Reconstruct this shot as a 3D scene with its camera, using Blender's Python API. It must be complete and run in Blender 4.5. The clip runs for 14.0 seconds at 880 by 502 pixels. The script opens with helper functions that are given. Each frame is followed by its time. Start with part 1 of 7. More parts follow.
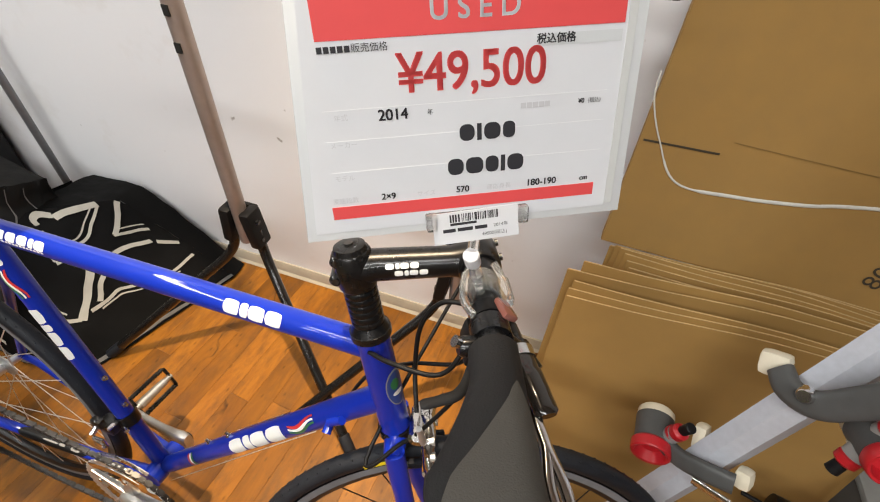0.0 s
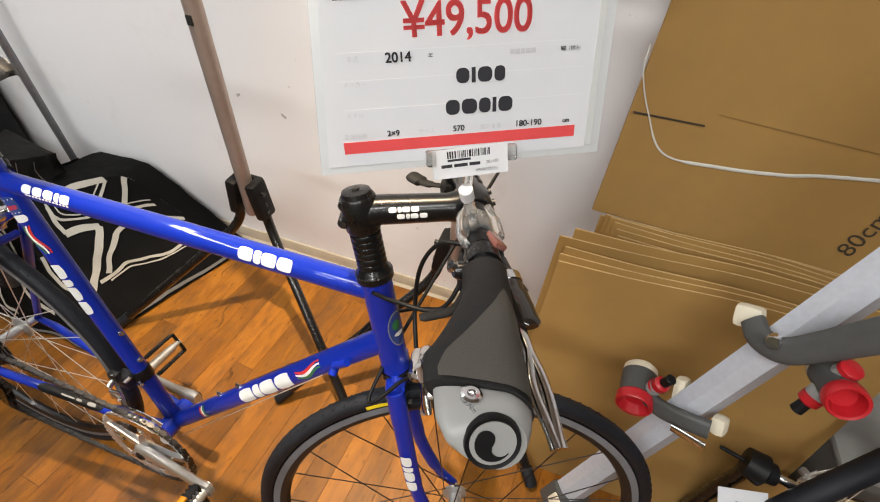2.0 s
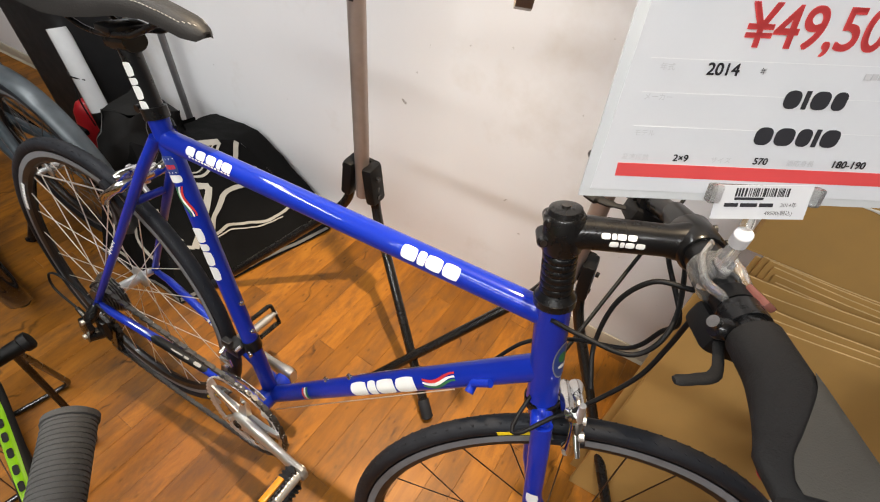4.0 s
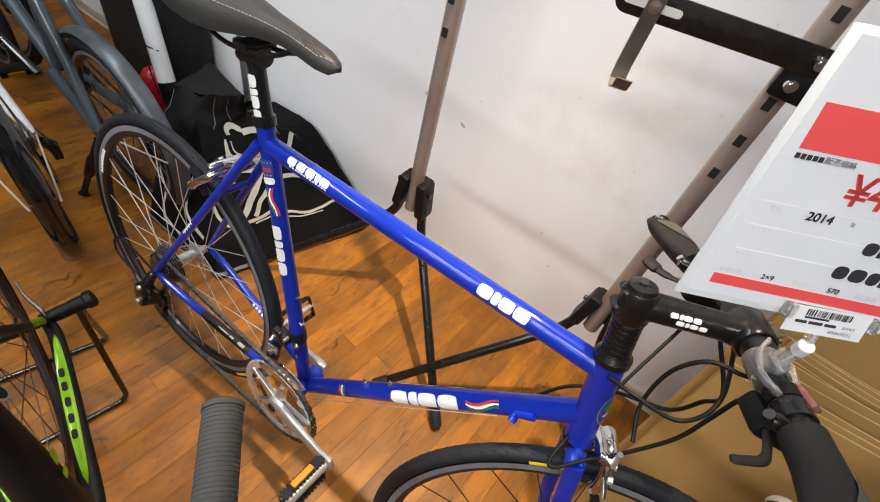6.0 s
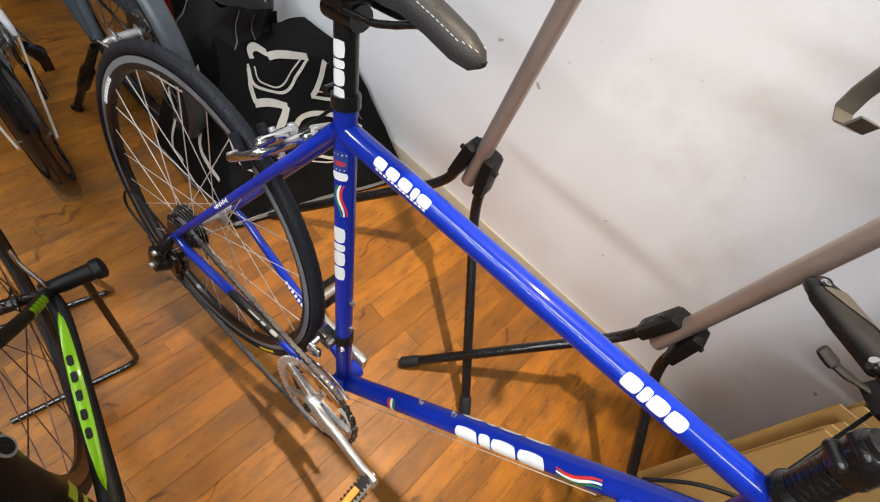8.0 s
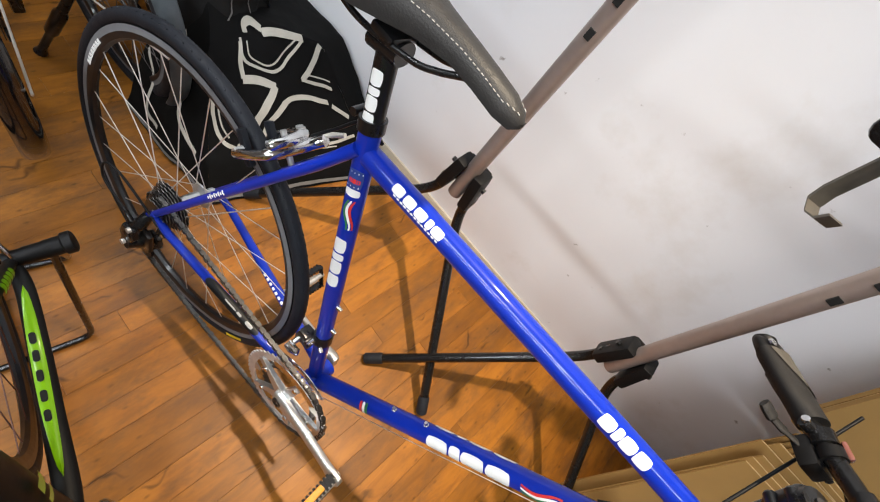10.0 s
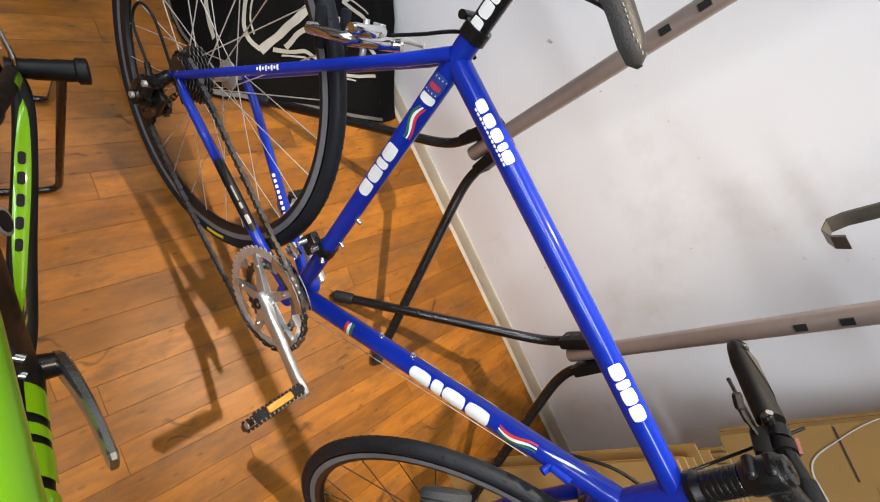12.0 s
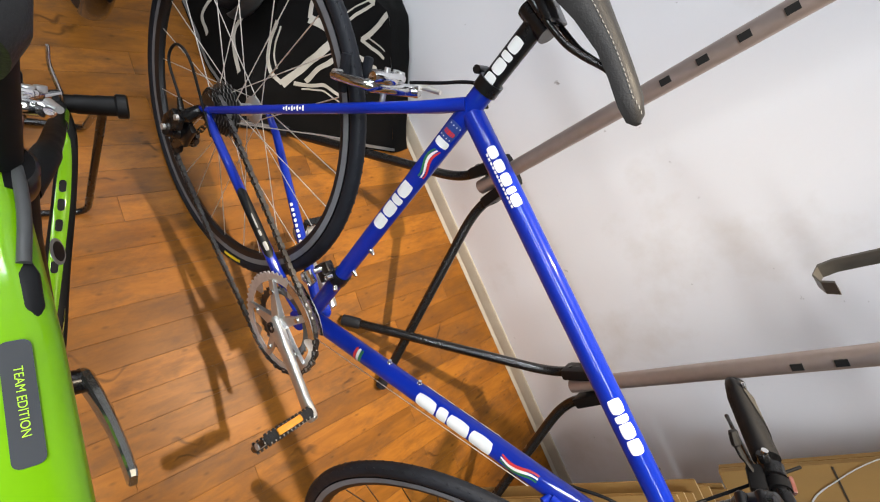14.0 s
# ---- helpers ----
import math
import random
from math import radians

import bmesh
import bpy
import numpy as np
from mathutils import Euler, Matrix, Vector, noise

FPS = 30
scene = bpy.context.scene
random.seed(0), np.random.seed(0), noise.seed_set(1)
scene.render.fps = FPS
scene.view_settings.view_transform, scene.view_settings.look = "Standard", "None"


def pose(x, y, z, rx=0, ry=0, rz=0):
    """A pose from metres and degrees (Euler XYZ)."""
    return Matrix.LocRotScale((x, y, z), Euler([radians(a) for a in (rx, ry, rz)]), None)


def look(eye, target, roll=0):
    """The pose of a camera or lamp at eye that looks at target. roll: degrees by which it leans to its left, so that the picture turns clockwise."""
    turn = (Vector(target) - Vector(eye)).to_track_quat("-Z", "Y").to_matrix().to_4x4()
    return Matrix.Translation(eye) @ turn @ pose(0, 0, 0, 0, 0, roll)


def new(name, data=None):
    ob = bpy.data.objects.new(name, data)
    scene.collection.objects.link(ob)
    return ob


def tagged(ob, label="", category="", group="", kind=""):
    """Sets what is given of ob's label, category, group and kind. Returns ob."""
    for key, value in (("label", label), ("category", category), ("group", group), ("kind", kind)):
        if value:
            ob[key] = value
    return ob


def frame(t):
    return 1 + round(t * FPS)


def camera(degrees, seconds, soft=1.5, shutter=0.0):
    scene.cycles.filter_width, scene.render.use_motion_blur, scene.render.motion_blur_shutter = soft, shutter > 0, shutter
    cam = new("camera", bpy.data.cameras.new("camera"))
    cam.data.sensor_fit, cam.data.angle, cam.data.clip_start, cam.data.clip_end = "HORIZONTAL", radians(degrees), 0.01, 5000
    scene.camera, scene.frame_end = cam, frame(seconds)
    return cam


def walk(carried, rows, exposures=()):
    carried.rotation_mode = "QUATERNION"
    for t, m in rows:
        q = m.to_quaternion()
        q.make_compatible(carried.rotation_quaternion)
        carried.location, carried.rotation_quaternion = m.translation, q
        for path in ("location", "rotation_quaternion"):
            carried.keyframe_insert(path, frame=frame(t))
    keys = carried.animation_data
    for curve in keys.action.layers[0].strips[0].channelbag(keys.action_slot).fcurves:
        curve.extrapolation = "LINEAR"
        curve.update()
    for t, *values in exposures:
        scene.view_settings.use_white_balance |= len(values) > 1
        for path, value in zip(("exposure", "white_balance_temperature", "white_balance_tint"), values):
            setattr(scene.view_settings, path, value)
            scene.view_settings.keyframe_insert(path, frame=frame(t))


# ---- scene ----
cam = camera(88.6, 14.0, soft=1.1)
PATH = [
    (0, (0.154, 0.108, 1.223), (-0.205, 1.484, -0.183), 5.3),
    (0.5, (0.142, 0.063, 1.212), (-0.211, 1.433, -0.202), 5.8),
    (1, (0.154, 0.04, 1.216), (-0.192, 1.405, -0.205), 6.1),
    (1.5, (0.158, 0.035, 1.217), (-0.181, 1.395, -0.21), 6.1),
    (2, (0.175, 0.048, 1.22), (-0.169, 1.401, -0.212), 6.0),
    (2.5, (0.168, 0.049, 1.215), (-0.197, 1.389, -0.224), 5.9),
    (3, (0.116, 0.036, 1.205), (-0.291, 1.353, -0.244), 6.2),
    (3.5, (0.084, 0.031, 1.203), (-0.383, 1.313, -0.259), 7.0),
    (4, (0.022, 0.04, 1.189), (-0.504, 1.289, -0.282), 8.4),
    (4.2, (-0.001, 0.043, 1.191), (-0.546, 1.28, -0.282), 9.1),
    (6.3, (-0.093, -0.035, 1.251), (-0.585, 1.239, -0.211), 20.5),
    (6.5, (-0.122, -0.045, 1.249), (-0.59, 1.243, -0.207), 22.4),
    (7, (-0.174, -0.072, 1.247), (-0.666, 1.21, -0.207), 24.3),
    (7.5, (-0.236, -0.022, 1.239), (-0.703, 1.144, -0.317), 23.8),
    (8, (-0.305, 0.054, 1.188), (-0.587, 1.137, -0.47), 30.6),
    (8.2, (-0.326, 0.067, 1.182), (-0.564, 1.136, -0.492), 32.9),
    (10.3, (-0.385, 0.005, 1.21), (-0.458, 1.213, -0.382), 48.6),
    (10.5, (-0.378, -0.016, 1.202), (-0.441, 1.21, -0.377), 50.7),
    (11, (-0.377, -0.055, 1.162), (-0.385, 1.208, -0.389), 57.1),
    (11.5, (-0.377, -0.075, 1.128), (-0.331, 1.217, -0.398), 62.4),
    (12, (-0.381, -0.1, 1.112), (-0.303, 1.234, -0.376), 66.8),
    (12.5, (-0.38, -0.115, 1.097), (-0.301, 1.249, -0.364), 68.9),
    (13, (-0.393, -0.122, 1.114), (-0.346, 1.245, -0.344), 68.3),
    (13.5, (-0.4, -0.126, 1.131), (-0.39, 1.234, -0.335), 66.8),
    (14, (-0.399, -0.124, 1.137), (-0.42, 1.23, -0.335), 65.3),
]
# the white balance drifts from warm to neutral
TINTS = [(0, 0, 7200, 13), (3.5, 0, 7150, 13), (6.5, 0, 6700, 12), (8, 0, 6600, 12), (11, 0, 6500, 12), (14, 0, 6450, 12)]
walk(cam, [(t, look(eye, target, roll)) for t, eye, target, roll in PATH], TINTS)

# ---- world, lights ----
world = bpy.data.worlds.new("shop_air")
scene.world = world
world.use_nodes = True
world.node_tree.nodes["Background"].inputs[0].default_value = (0.9, 0.93, 1.0, 1)
world.node_tree.nodes["Background"].inputs[1].default_value = 0.05


def area_lamp(name, eye, target, size_x, size_y, watts, colour):
    data = bpy.data.lights.new(name, "AREA")
    data.shape, data.size, data.size_y, data.energy, data.color = "RECTANGLE", size_x, size_y, watts, colour
    ob = new(name, data)
    ob.matrix_world = look(eye, target)
    return ob


CEIL = 2.6
# place, size along x and y, watts; the third row is added fill
TUBES = ((-1.85, -0.40, 0.16, 2.4, 52), (0.10, -0.85, 2.4, 0.16, 46), (-0.40, -2.20, 2.4, 0.16, 64))
for lx, ly, dx, dy, watts in TUBES:
    area_lamp("tube_light_row", (lx, ly, CEIL - 0.09), (lx, ly, 0), dx, dy, watts, (0.86, 0.94, 1.0))
spot = bpy.data.lights.new("spot_light", "SPOT")
spot.energy, spot.color, spot.spot_size, spot.spot_blend, spot.shadow_soft_size = 350, (1.0, 0.84, 0.62), radians(42), 1.0, 0.03
spot_ob = new("spot_light", spot)
spot_ob.matrix_world = look((-0.25, 0.62, CEIL - 0.12), (-0.30, 0.50, 0.0))

# ---- materials ----
def mat(name, colour, rough=0.5, metal=0.0, coat=0.0, var=0.0, scale=40.0, bump=0.0, bump_scale=200.0, spec=0.5, per_piece=0.0, trans=0.0, ior=1.45, stretch=None):
    """A principled surface with noise of two sizes in colour, gloss and relief."""
    m = bpy.data.materials.new(name)
    m.use_nodes = True
    nt = m.node_tree
    b = nt.nodes["Principled BSDF"]
    b.inputs["Base Color"].default_value = (*colour, 1)
    b.inputs["Roughness"].default_value = rough
    b.inputs["Metallic"].default_value = metal
    b.inputs["Coat Weight"].default_value = coat
    b.inputs["Coat Roughness"].default_value = 0.045
    b.inputs["Specular IOR Level"].default_value = spec
    b.inputs["Transmission Weight"].default_value = trans
    b.inputs["IOR"].default_value = ior
    tc = nt.nodes.new("ShaderNodeTexCoord")
    mp = nt.nodes.new("ShaderNodeMapping")
    nt.links.new(tc.outputs["Object"], mp.inputs["Vector"])
    if stretch:
        mp.inputs["Scale"].default_value = stretch
    if var > 0:
        n1 = nt.nodes.new("ShaderNodeTexNoise")
        n1.inputs["Scale"].default_value, n1.inputs["Detail"].default_value = scale, 5
        n2 = nt.nodes.new("ShaderNodeTexNoise")
        n2.inputs["Scale"].default_value, n2.inputs["Detail"].default_value = scale / 9, 3
        add = nt.nodes.new("ShaderNodeMath")
        add.operation = "ADD"
        for n, k in ((n1, 0), (n2, 1)):
            nt.links.new(mp.outputs["Vector"], n.inputs["Vector"])
            nt.links.new(n.outputs["Fac"], add.inputs[k])
        last = add.outputs[0]
        if per_piece > 0:
            oi = nt.nodes.new("ShaderNodeObjectInfo")
            ma = nt.nodes.new("ShaderNodeMath")
            ma.operation = "MULTIPLY_ADD"
            ma.inputs[1].default_value = per_piece
            nt.links.new(oi.outputs["Random"], ma.inputs[0])
            nt.links.new(add.outputs[0], ma.inputs[2])
            last = ma.outputs[0]
        rmp = nt.nodes.new("ShaderNodeMapRange")
        rmp.inputs["From Min"].default_value, rmp.inputs["From Max"].default_value = 0.6, 1.4 + per_piece
        rmp.inputs["To Min"].default_value, rmp.inputs["To Max"].default_value = 1 - var, 1 + var
        nt.links.new(last, rmp.inputs["Value"])
        mx = nt.nodes.new("ShaderNodeVectorMath")
        mx.operation = "SCALE"
        mx.inputs[0].default_value = colour
        nt.links.new(rmp.outputs["Result"], mx.inputs["Scale"])
        nt.links.new(mx.outputs["Vector"], b.inputs["Base Color"])
        rr = nt.nodes.new("ShaderNodeMapRange")
        rr.inputs["From Min"].default_value, rr.inputs["From Max"].default_value = 0.6, 1.4
        rr.inputs["To Min"].default_value, rr.inputs["To Max"].default_value = max(0.03, rough * (1 - 0.8 * var)), min(1, rough * (1 + 0.8 * var))
        nt.links.new(add.outputs[0], rr.inputs["Value"])
        nt.links.new(rr.outputs["Result"], b.inputs["Roughness"])
    if bump > 0:
        n3 = nt.nodes.new("ShaderNodeTexNoise")
        n3.inputs["Scale"].default_value, n3.inputs["Detail"].default_value = bump_scale, 4
        nt.links.new(mp.outputs["Vector"], n3.inputs["Vector"])
        bp = nt.nodes.new("ShaderNodeBump")
        bp.inputs["Strength"].default_value, bp.inputs["Distance"].default_value = bump, 0.002
        nt.links.new(n3.outputs["Fac"], bp.inputs["Height"])
        nt.links.new(bp.outputs["Normal"], b.inputs["Normal"])
    return m


def wood_floor_mat():
    m = bpy.data.materials.new("varnished_oak_board")
    m.use_nodes = True
    nt = m.node_tree
    b = nt.nodes["Principled BSDF"]
    tc = nt.nodes.new("ShaderNodeTexCoord")
    oi = nt.nodes.new("ShaderNodeObjectInfo")
    geo = nt.nodes.new("ShaderNodeNewGeometry")
    off = nt.nodes.new("ShaderNodeVectorMath")
    off.operation = "MULTIPLY_ADD"
    off.inputs[1].default_value = (13.0, 7.0, 3.0)
    rnd = nt.nodes.new("ShaderNodeMath")
    rnd.operation = "ADD"
    nt.links.new(oi.outputs["Random"], rnd.inputs[0])
    nt.links.new(geo.outputs["Random Per Island"], rnd.inputs[1])
    nt.links.new(rnd.outputs[0], off.inputs[0])
    nt.links.new(tc.outputs["Object"], off.inputs[2])
    mp = nt.nodes.new("ShaderNodeMapping")
    mp.inputs["Scale"].default_value = (24, 4.2, 1)
    nt.links.new(off.outputs["Vector"], mp.inputs["Vector"])
    grain = nt.nodes.new("ShaderNodeTexNoise")
    grain.inputs["Scale"].default_value, grain.inputs["Detail"].default_value, grain.inputs["Roughness"].default_value = 1.6, 7, 0.62
    grain.inputs["Distortion"].default_value = 0.7
    nt.links.new(mp.outputs["Vector"], grain.inputs["Vector"])
    ramp = nt.nodes.new("ShaderNodeValToRGB")
    ramp.color_ramp.elements[0].position, ramp.color_ramp.elements[0].color = 0.20, (0.165, 0.058, 0.0075, 1)
    ramp.color_ramp.elements[1].position, ramp.color_ramp.elements[1].color = 0.78, (0.345, 0.130, 0.0145, 1)
    nt.links.new(grain.outputs["Fac"], ramp.inputs["Fac"])
    # board to board tone
    wn = nt.nodes.new("ShaderNodeTexWhiteNoise")
    wn.noise_dimensions = "1D"
    nt.links.new(rnd.outputs[0], wn.inputs["W"])
    tone = nt.nodes.new("ShaderNodeMapRange")
    tone.inputs["To Min"].default_value, tone.inputs["To Max"].default_value = 0.66, 1.22
    nt.links.new(wn.outputs["Value"], tone.inputs["Value"])
    sc = nt.nodes.new("ShaderNodeVectorMath")
    sc.operation = "SCALE"
    nt.links.new(ramp.outputs["Color"], sc.inputs[0])
    nt.links.new(tone.outputs["Result"], sc.inputs["Scale"])
    # worn grey-brown dirt and scuffs
    dirt = nt.nodes.new("ShaderNodeTexNoise")
    dirt.inputs["Scale"].default_value, dirt.inputs["Detail"].default_value, dirt.inputs["Roughness"].default_value = 6.0, 8, 0.76
    dmp = nt.nodes.new("ShaderNodeMapping")
    dmp.inputs["Scale"].default_value = (1.9, 0.7, 1)
    nt.links.new(geo.outputs["Position"], dmp.inputs["Vector"])
    nt.links.new(dmp.outputs["Vector"], dirt.inputs["Vector"])
    dr = nt.nodes.new("ShaderNodeMapRange")
    dr.inputs["From Min"].default_value, dr.inputs["From Max"].default_value = 0.46, 0.70
    dr.inputs["To Max"].default_value = 0.80
    nt.links.new(dirt.outputs["Fac"], dr.inputs["Value"])
    mixd = nt.nodes.new("ShaderNodeMix")
    mixd.data_type = "RGBA"
    mixd.inputs["B"].default_value = (0.07, 0.036, 0.018, 1)
    nt.links.new(dr.outputs["Result"], mixd.inputs["Factor"])
    nt.links.new(sc.outputs["Vector"], mixd.inputs["A"])
    # small knots and dark flecks
    vor = nt.nodes.new("ShaderNodeTexVoronoi")
    vor.voronoi_dimensions = "2D"
    vor.inputs["Scale"].default_value = 1.0
    mp2 = nt.nodes.new("ShaderNodeMapping")
    mp2.inputs["Scale"].default_value = (17, 8, 1)
    nt.links.new(off.outputs["Vector"], mp2.inputs["Vector"])
    nt.links.new(mp2.outputs["Vector"], vor.inputs["Vector"])
    fl = nt.nodes.new("ShaderNodeMapRange")
    fl.inputs["From Min"].default_value, fl.inputs["From Max"].default_value = 0.01, 0.07
    fl.inputs["To Min"].default_value, fl.inputs["To Max"].default_value = 0.58, 1.0
    nt.links.new(vor.outputs["Distance"], fl.inputs["Value"])
    fin = nt.nodes.new("ShaderNodeVectorMath")
    fin.operation = "SCALE"
    scuff = nt.nodes.new("ShaderNodeTexVoronoi")
    scuff.voronoi_dimensions = "2D"
    scuff.inputs["Scale"].default_value = 1.0
    mp3 = nt.nodes.new("ShaderNodeMapping")
    mp3.inputs["Rotation"].default_value, mp3.inputs["Scale"].default_value = (0, 0, 0.7), (11, 2.2, 1)
    wob = nt.nodes.new("ShaderNodeTexNoise")
    wob.inputs["Scale"].default_value = 11.0
    nt.links.new(geo.outputs["Position"], wob.inputs["Vector"])
    wadd = nt.nodes.new("ShaderNodeVectorMath")
    wadd.operation = "MULTIPLY_ADD"
    wadd.inputs[1].default_value = (0.16, 0.16, 0)
    nt.links.new(wob.outputs["Color"], wadd.inputs[0])
    nt.links.new(geo.outputs["Position"], wadd.inputs[2])
    nt.links.new(wadd.outputs["Vector"], mp3.inputs["Vector"])
    nt.links.new(mp3.outputs["Vector"], scuff.inputs["Vector"])
    sf = nt.nodes.new("ShaderNodeMapRange")
    sf.inputs["From Min"].default_value, sf.inputs["From Max"].default_value = 0.02, 0.08
    sf.inputs["To Min"].default_value, sf.inputs["To Max"].default_value = 0.45, 1.0
    nt.links.new(scuff.outputs["Distance"], sf.inputs["Value"])
    both = nt.nodes.new("ShaderNodeMath")
    both.operation = "MULTIPLY"
    nt.links.new(fl.outputs["Result"], both.inputs[0])
    nt.links.new(sf.outputs["Result"], both.inputs[1])
    nt.links.new(mixd.outputs["Result"], fin.inputs[0])
    nt.links.new(both.outputs[0], fin.inputs["Scale"])
    nt.links.new(fin.outputs["Vector"], b.inputs["Base Color"])
    rg = nt.nodes.new("ShaderNodeMapRange")
    rg.inputs["To Min"].default_value, rg.inputs["To Max"].default_value = 0.28, 0.55
    nt.links.new(dirt.outputs["Fac"], rg.inputs["Value"])
    nt.links.new(rg.outputs["Result"], b.inputs["Roughness"])
    bp = nt.nodes.new("ShaderNodeBump")
    b.inputs["Specular IOR Level"].default_value = 0.18
    bp.inputs["Strength"].default_value, bp.inputs["Distance"].default_value = 0.15, 0.001
    nt.links.new(grain.outputs["Fac"], bp.inputs["Height"])
    nt.links.new(bp.outputs["Normal"], b.inputs["Normal"])
    return m


def wall_mat():
    """White paint, scuffed and smudged with brown low patches and streaks."""
    m = bpy.data.materials.new("scuffed_white_paint")
    m.use_nodes = True
    nt = m.node_tree
    b = nt.nodes["Principled BSDF"]
    tc = nt.nodes.new("ShaderNodeTexCoord")
    n1 = nt.nodes.new("ShaderNodeTexNoise")
    n1.inputs["Scale"].default_value, n1.inputs["Detail"].default_value, n1.inputs["Roughness"].default_value = 3.2, 6, 0.6
    n2 = nt.nodes.new("ShaderNodeTexNoise")
    n2.inputs["Scale"].default_value, n2.inputs["Detail"].default_value = 14.0, 5
    for n in (n1, n2):
        nt.links.new(tc.outputs["Object"], n.inputs["Vector"])
    r1 = nt.nodes.new("ShaderNodeMapRange")
    r1.inputs["From Min"].default_value, r1.inputs["From Max"].default_value = 0.57, 0.82
    nt.links.new(n1.outputs["Fac"], r1.inputs["Value"])
    mul = nt.nodes.new("ShaderNodeMath")
    mul.operation = "MULTIPLY"
    nt.links.new(r1.outputs["Result"], mul.inputs[0])
    nt.links.new(n2.outputs["Fac"], mul.inputs[1])
    mx = nt.nodes.new("ShaderNodeMix")
    mx.data_type = "RGBA"
    mx.inputs["A"].default_value, mx.inputs["B"].default_value = (0.80, 0.80, 0.815, 1), (0.55, 0.48, 0.40, 1)
    nt.links.new(mul.outputs[0], mx.inputs["Factor"])
    spk = nt.nodes.new("ShaderNodeTexNoise")
    spk.inputs["Scale"].default_value, spk.inputs["Detail"].default_value = 30.0, 4
    nt.links.new(tc.outputs["Object"], spk.inputs["Vector"])
    sr = nt.nodes.new("ShaderNodeMapRange")
    sr.inputs["From Min"].default_value, sr.inputs["From Max"].default_value = 0.71, 0.76
    sr.inputs["To Max"].default_value = 0.7
    nt.links.new(spk.outputs["Fac"], sr.inputs["Value"])
    mk = nt.nodes.new("ShaderNodeMix")
    mk.data_type = "RGBA"
    mk.inputs["B"].default_value = (0.20, 0.17, 0.14, 1)
    nt.links.new(sr.outputs["Result"], mk.inputs["Factor"])
    nt.links.new(mx.outputs["Result"], mk.inputs["A"])
    nt.links.new(mk.outputs["Result"], b.inputs["Base Color"])
    b.inputs["Roughness"].default_value = 0.55
    n3 = nt.nodes.new("ShaderNodeTexNoise")
    n3.inputs["Scale"].default_value, n3.inputs["Detail"].default_value = 45, 3
    nt.links.new(tc.outputs["Object"], n3.inputs["Vector"])
    bp = nt.nodes.new("ShaderNodeBump")
    bp.inputs["Strength"].default_value, bp.inputs["Distance"].default_value = 0.12, 0.003
    nt.links.new(n3.outputs["Fac"], bp.inputs["Height"])
    nt.links.new(bp.outputs["Normal"], b.inputs["Normal"])
    return m


BLUE = mat("glossy_blue_paint", (0.004, 0.022, 0.30), 0.34, 0.0, 0.85, var=0.06, scale=30, spec=0.06)
WHITE_DECAL = mat("white_vinyl", (0.78, 0.78, 0.76), 0.35, var=0.05, scale=60)
RED_DECAL = mat("red_vinyl", (0.55, 0.03, 0.03), 0.35)
GREEN_DECAL = mat("green_vinyl", (0.02, 0.15, 0.05), 0.35)
NAVY_DECAL = mat("navy_vinyl", (0.02, 0.05, 0.22), 0.35)
BLACK_METAL = mat("black_anodised", (0.006, 0.006, 0.0065), 0.28, 0.0, 0.3, var=0.15, scale=90, spec=0.35)
BLACK_PLASTIC = mat("black_plastic", (0.007, 0.007, 0.0075), 0.45, var=0.15, scale=120, bump=0.05, spec=0.2)
BLACK_PAINT = mat("black_enamel", (0.007, 0.0065, 0.0065), 0.26, 0.0, 0.4, var=0.2, scale=40, bump=0.04, bump_scale=90)
RUBBER = mat("tyre_rubber", (0.012, 0.0135, 0.0175), 0.55, var=0.3, scale=70, bump=0.2, bump_scale=400, spec=0.28)
GRIP_RUBBER = mat("grip_rubber", (0.014, 0.0135, 0.0135), 0.7, var=0.25, scale=90, bump=0.25, bump_scale=700, spec=0.3)
GREY_RUBBER = mat("grey_grip_rubber", (0.062, 0.057, 0.048), 0.75, var=0.12, scale=120, bump=0.25, bump_scale=900)
CHROME = mat("polished_alloy", (0.72, 0.72, 0.72), 0.16, 1.0, var=0.2, scale=60)
ALLOY = mat("satin_alloy", (0.62, 0.62, 0.61), 0.36, 0.75, var=0.2, scale=80)
DARK_STEEL = mat("oily_dark_steel", (0.11, 0.105, 0.10), 0.4, 1.0, var=0.35, scale=150)
RIM_BLACK = mat("black_rim", (0.008, 0.008, 0.009), 0.42, 0.0, 0.2, var=0.2, scale=50)
RIM_TRACK = mat("machined_brake_track", (0.15, 0.155, 0.165), 0.45, 0.0, var=0.2, scale=60)
SPOKE = mat("stainless_spoke", (0.76, 0.71, 0.65), 0.33, 0.65)
LEATHER = mat("black_saddle_cover", (0.016, 0.0155, 0.0155), 0.5, var=0.2, scale=70, bump=0.25, bump_scale=500, spec=0.4)
STITCH = mat("grey_thread", (0.26, 0.255, 0.24), 0.8)
AMBER = mat("amber_reflector", (0.50, 0.19, 0.008), 0.2, 0.0, 0.5, var=0.1, scale=300, bump=0.5, bump_scale=900)
SATIN_SILVER = mat("satin_silver", (0.52, 0.52, 0.51), 0.3, 0.85, var=0.15, scale=60)
SILVER_PLASTIC = mat("silver_grey_plastic", (0.25, 0.247, 0.24), 0.38, var=0.06, scale=80)
CLEAR = mat("clear_plastic", (0.97, 0.98, 0.98), 0.05, trans=0.9, ior=1.42)
MILKY = mat("milky_card_sleeve", (0.62, 0.64, 0.65), 0.25, trans=0.0, var=0.03, scale=20)
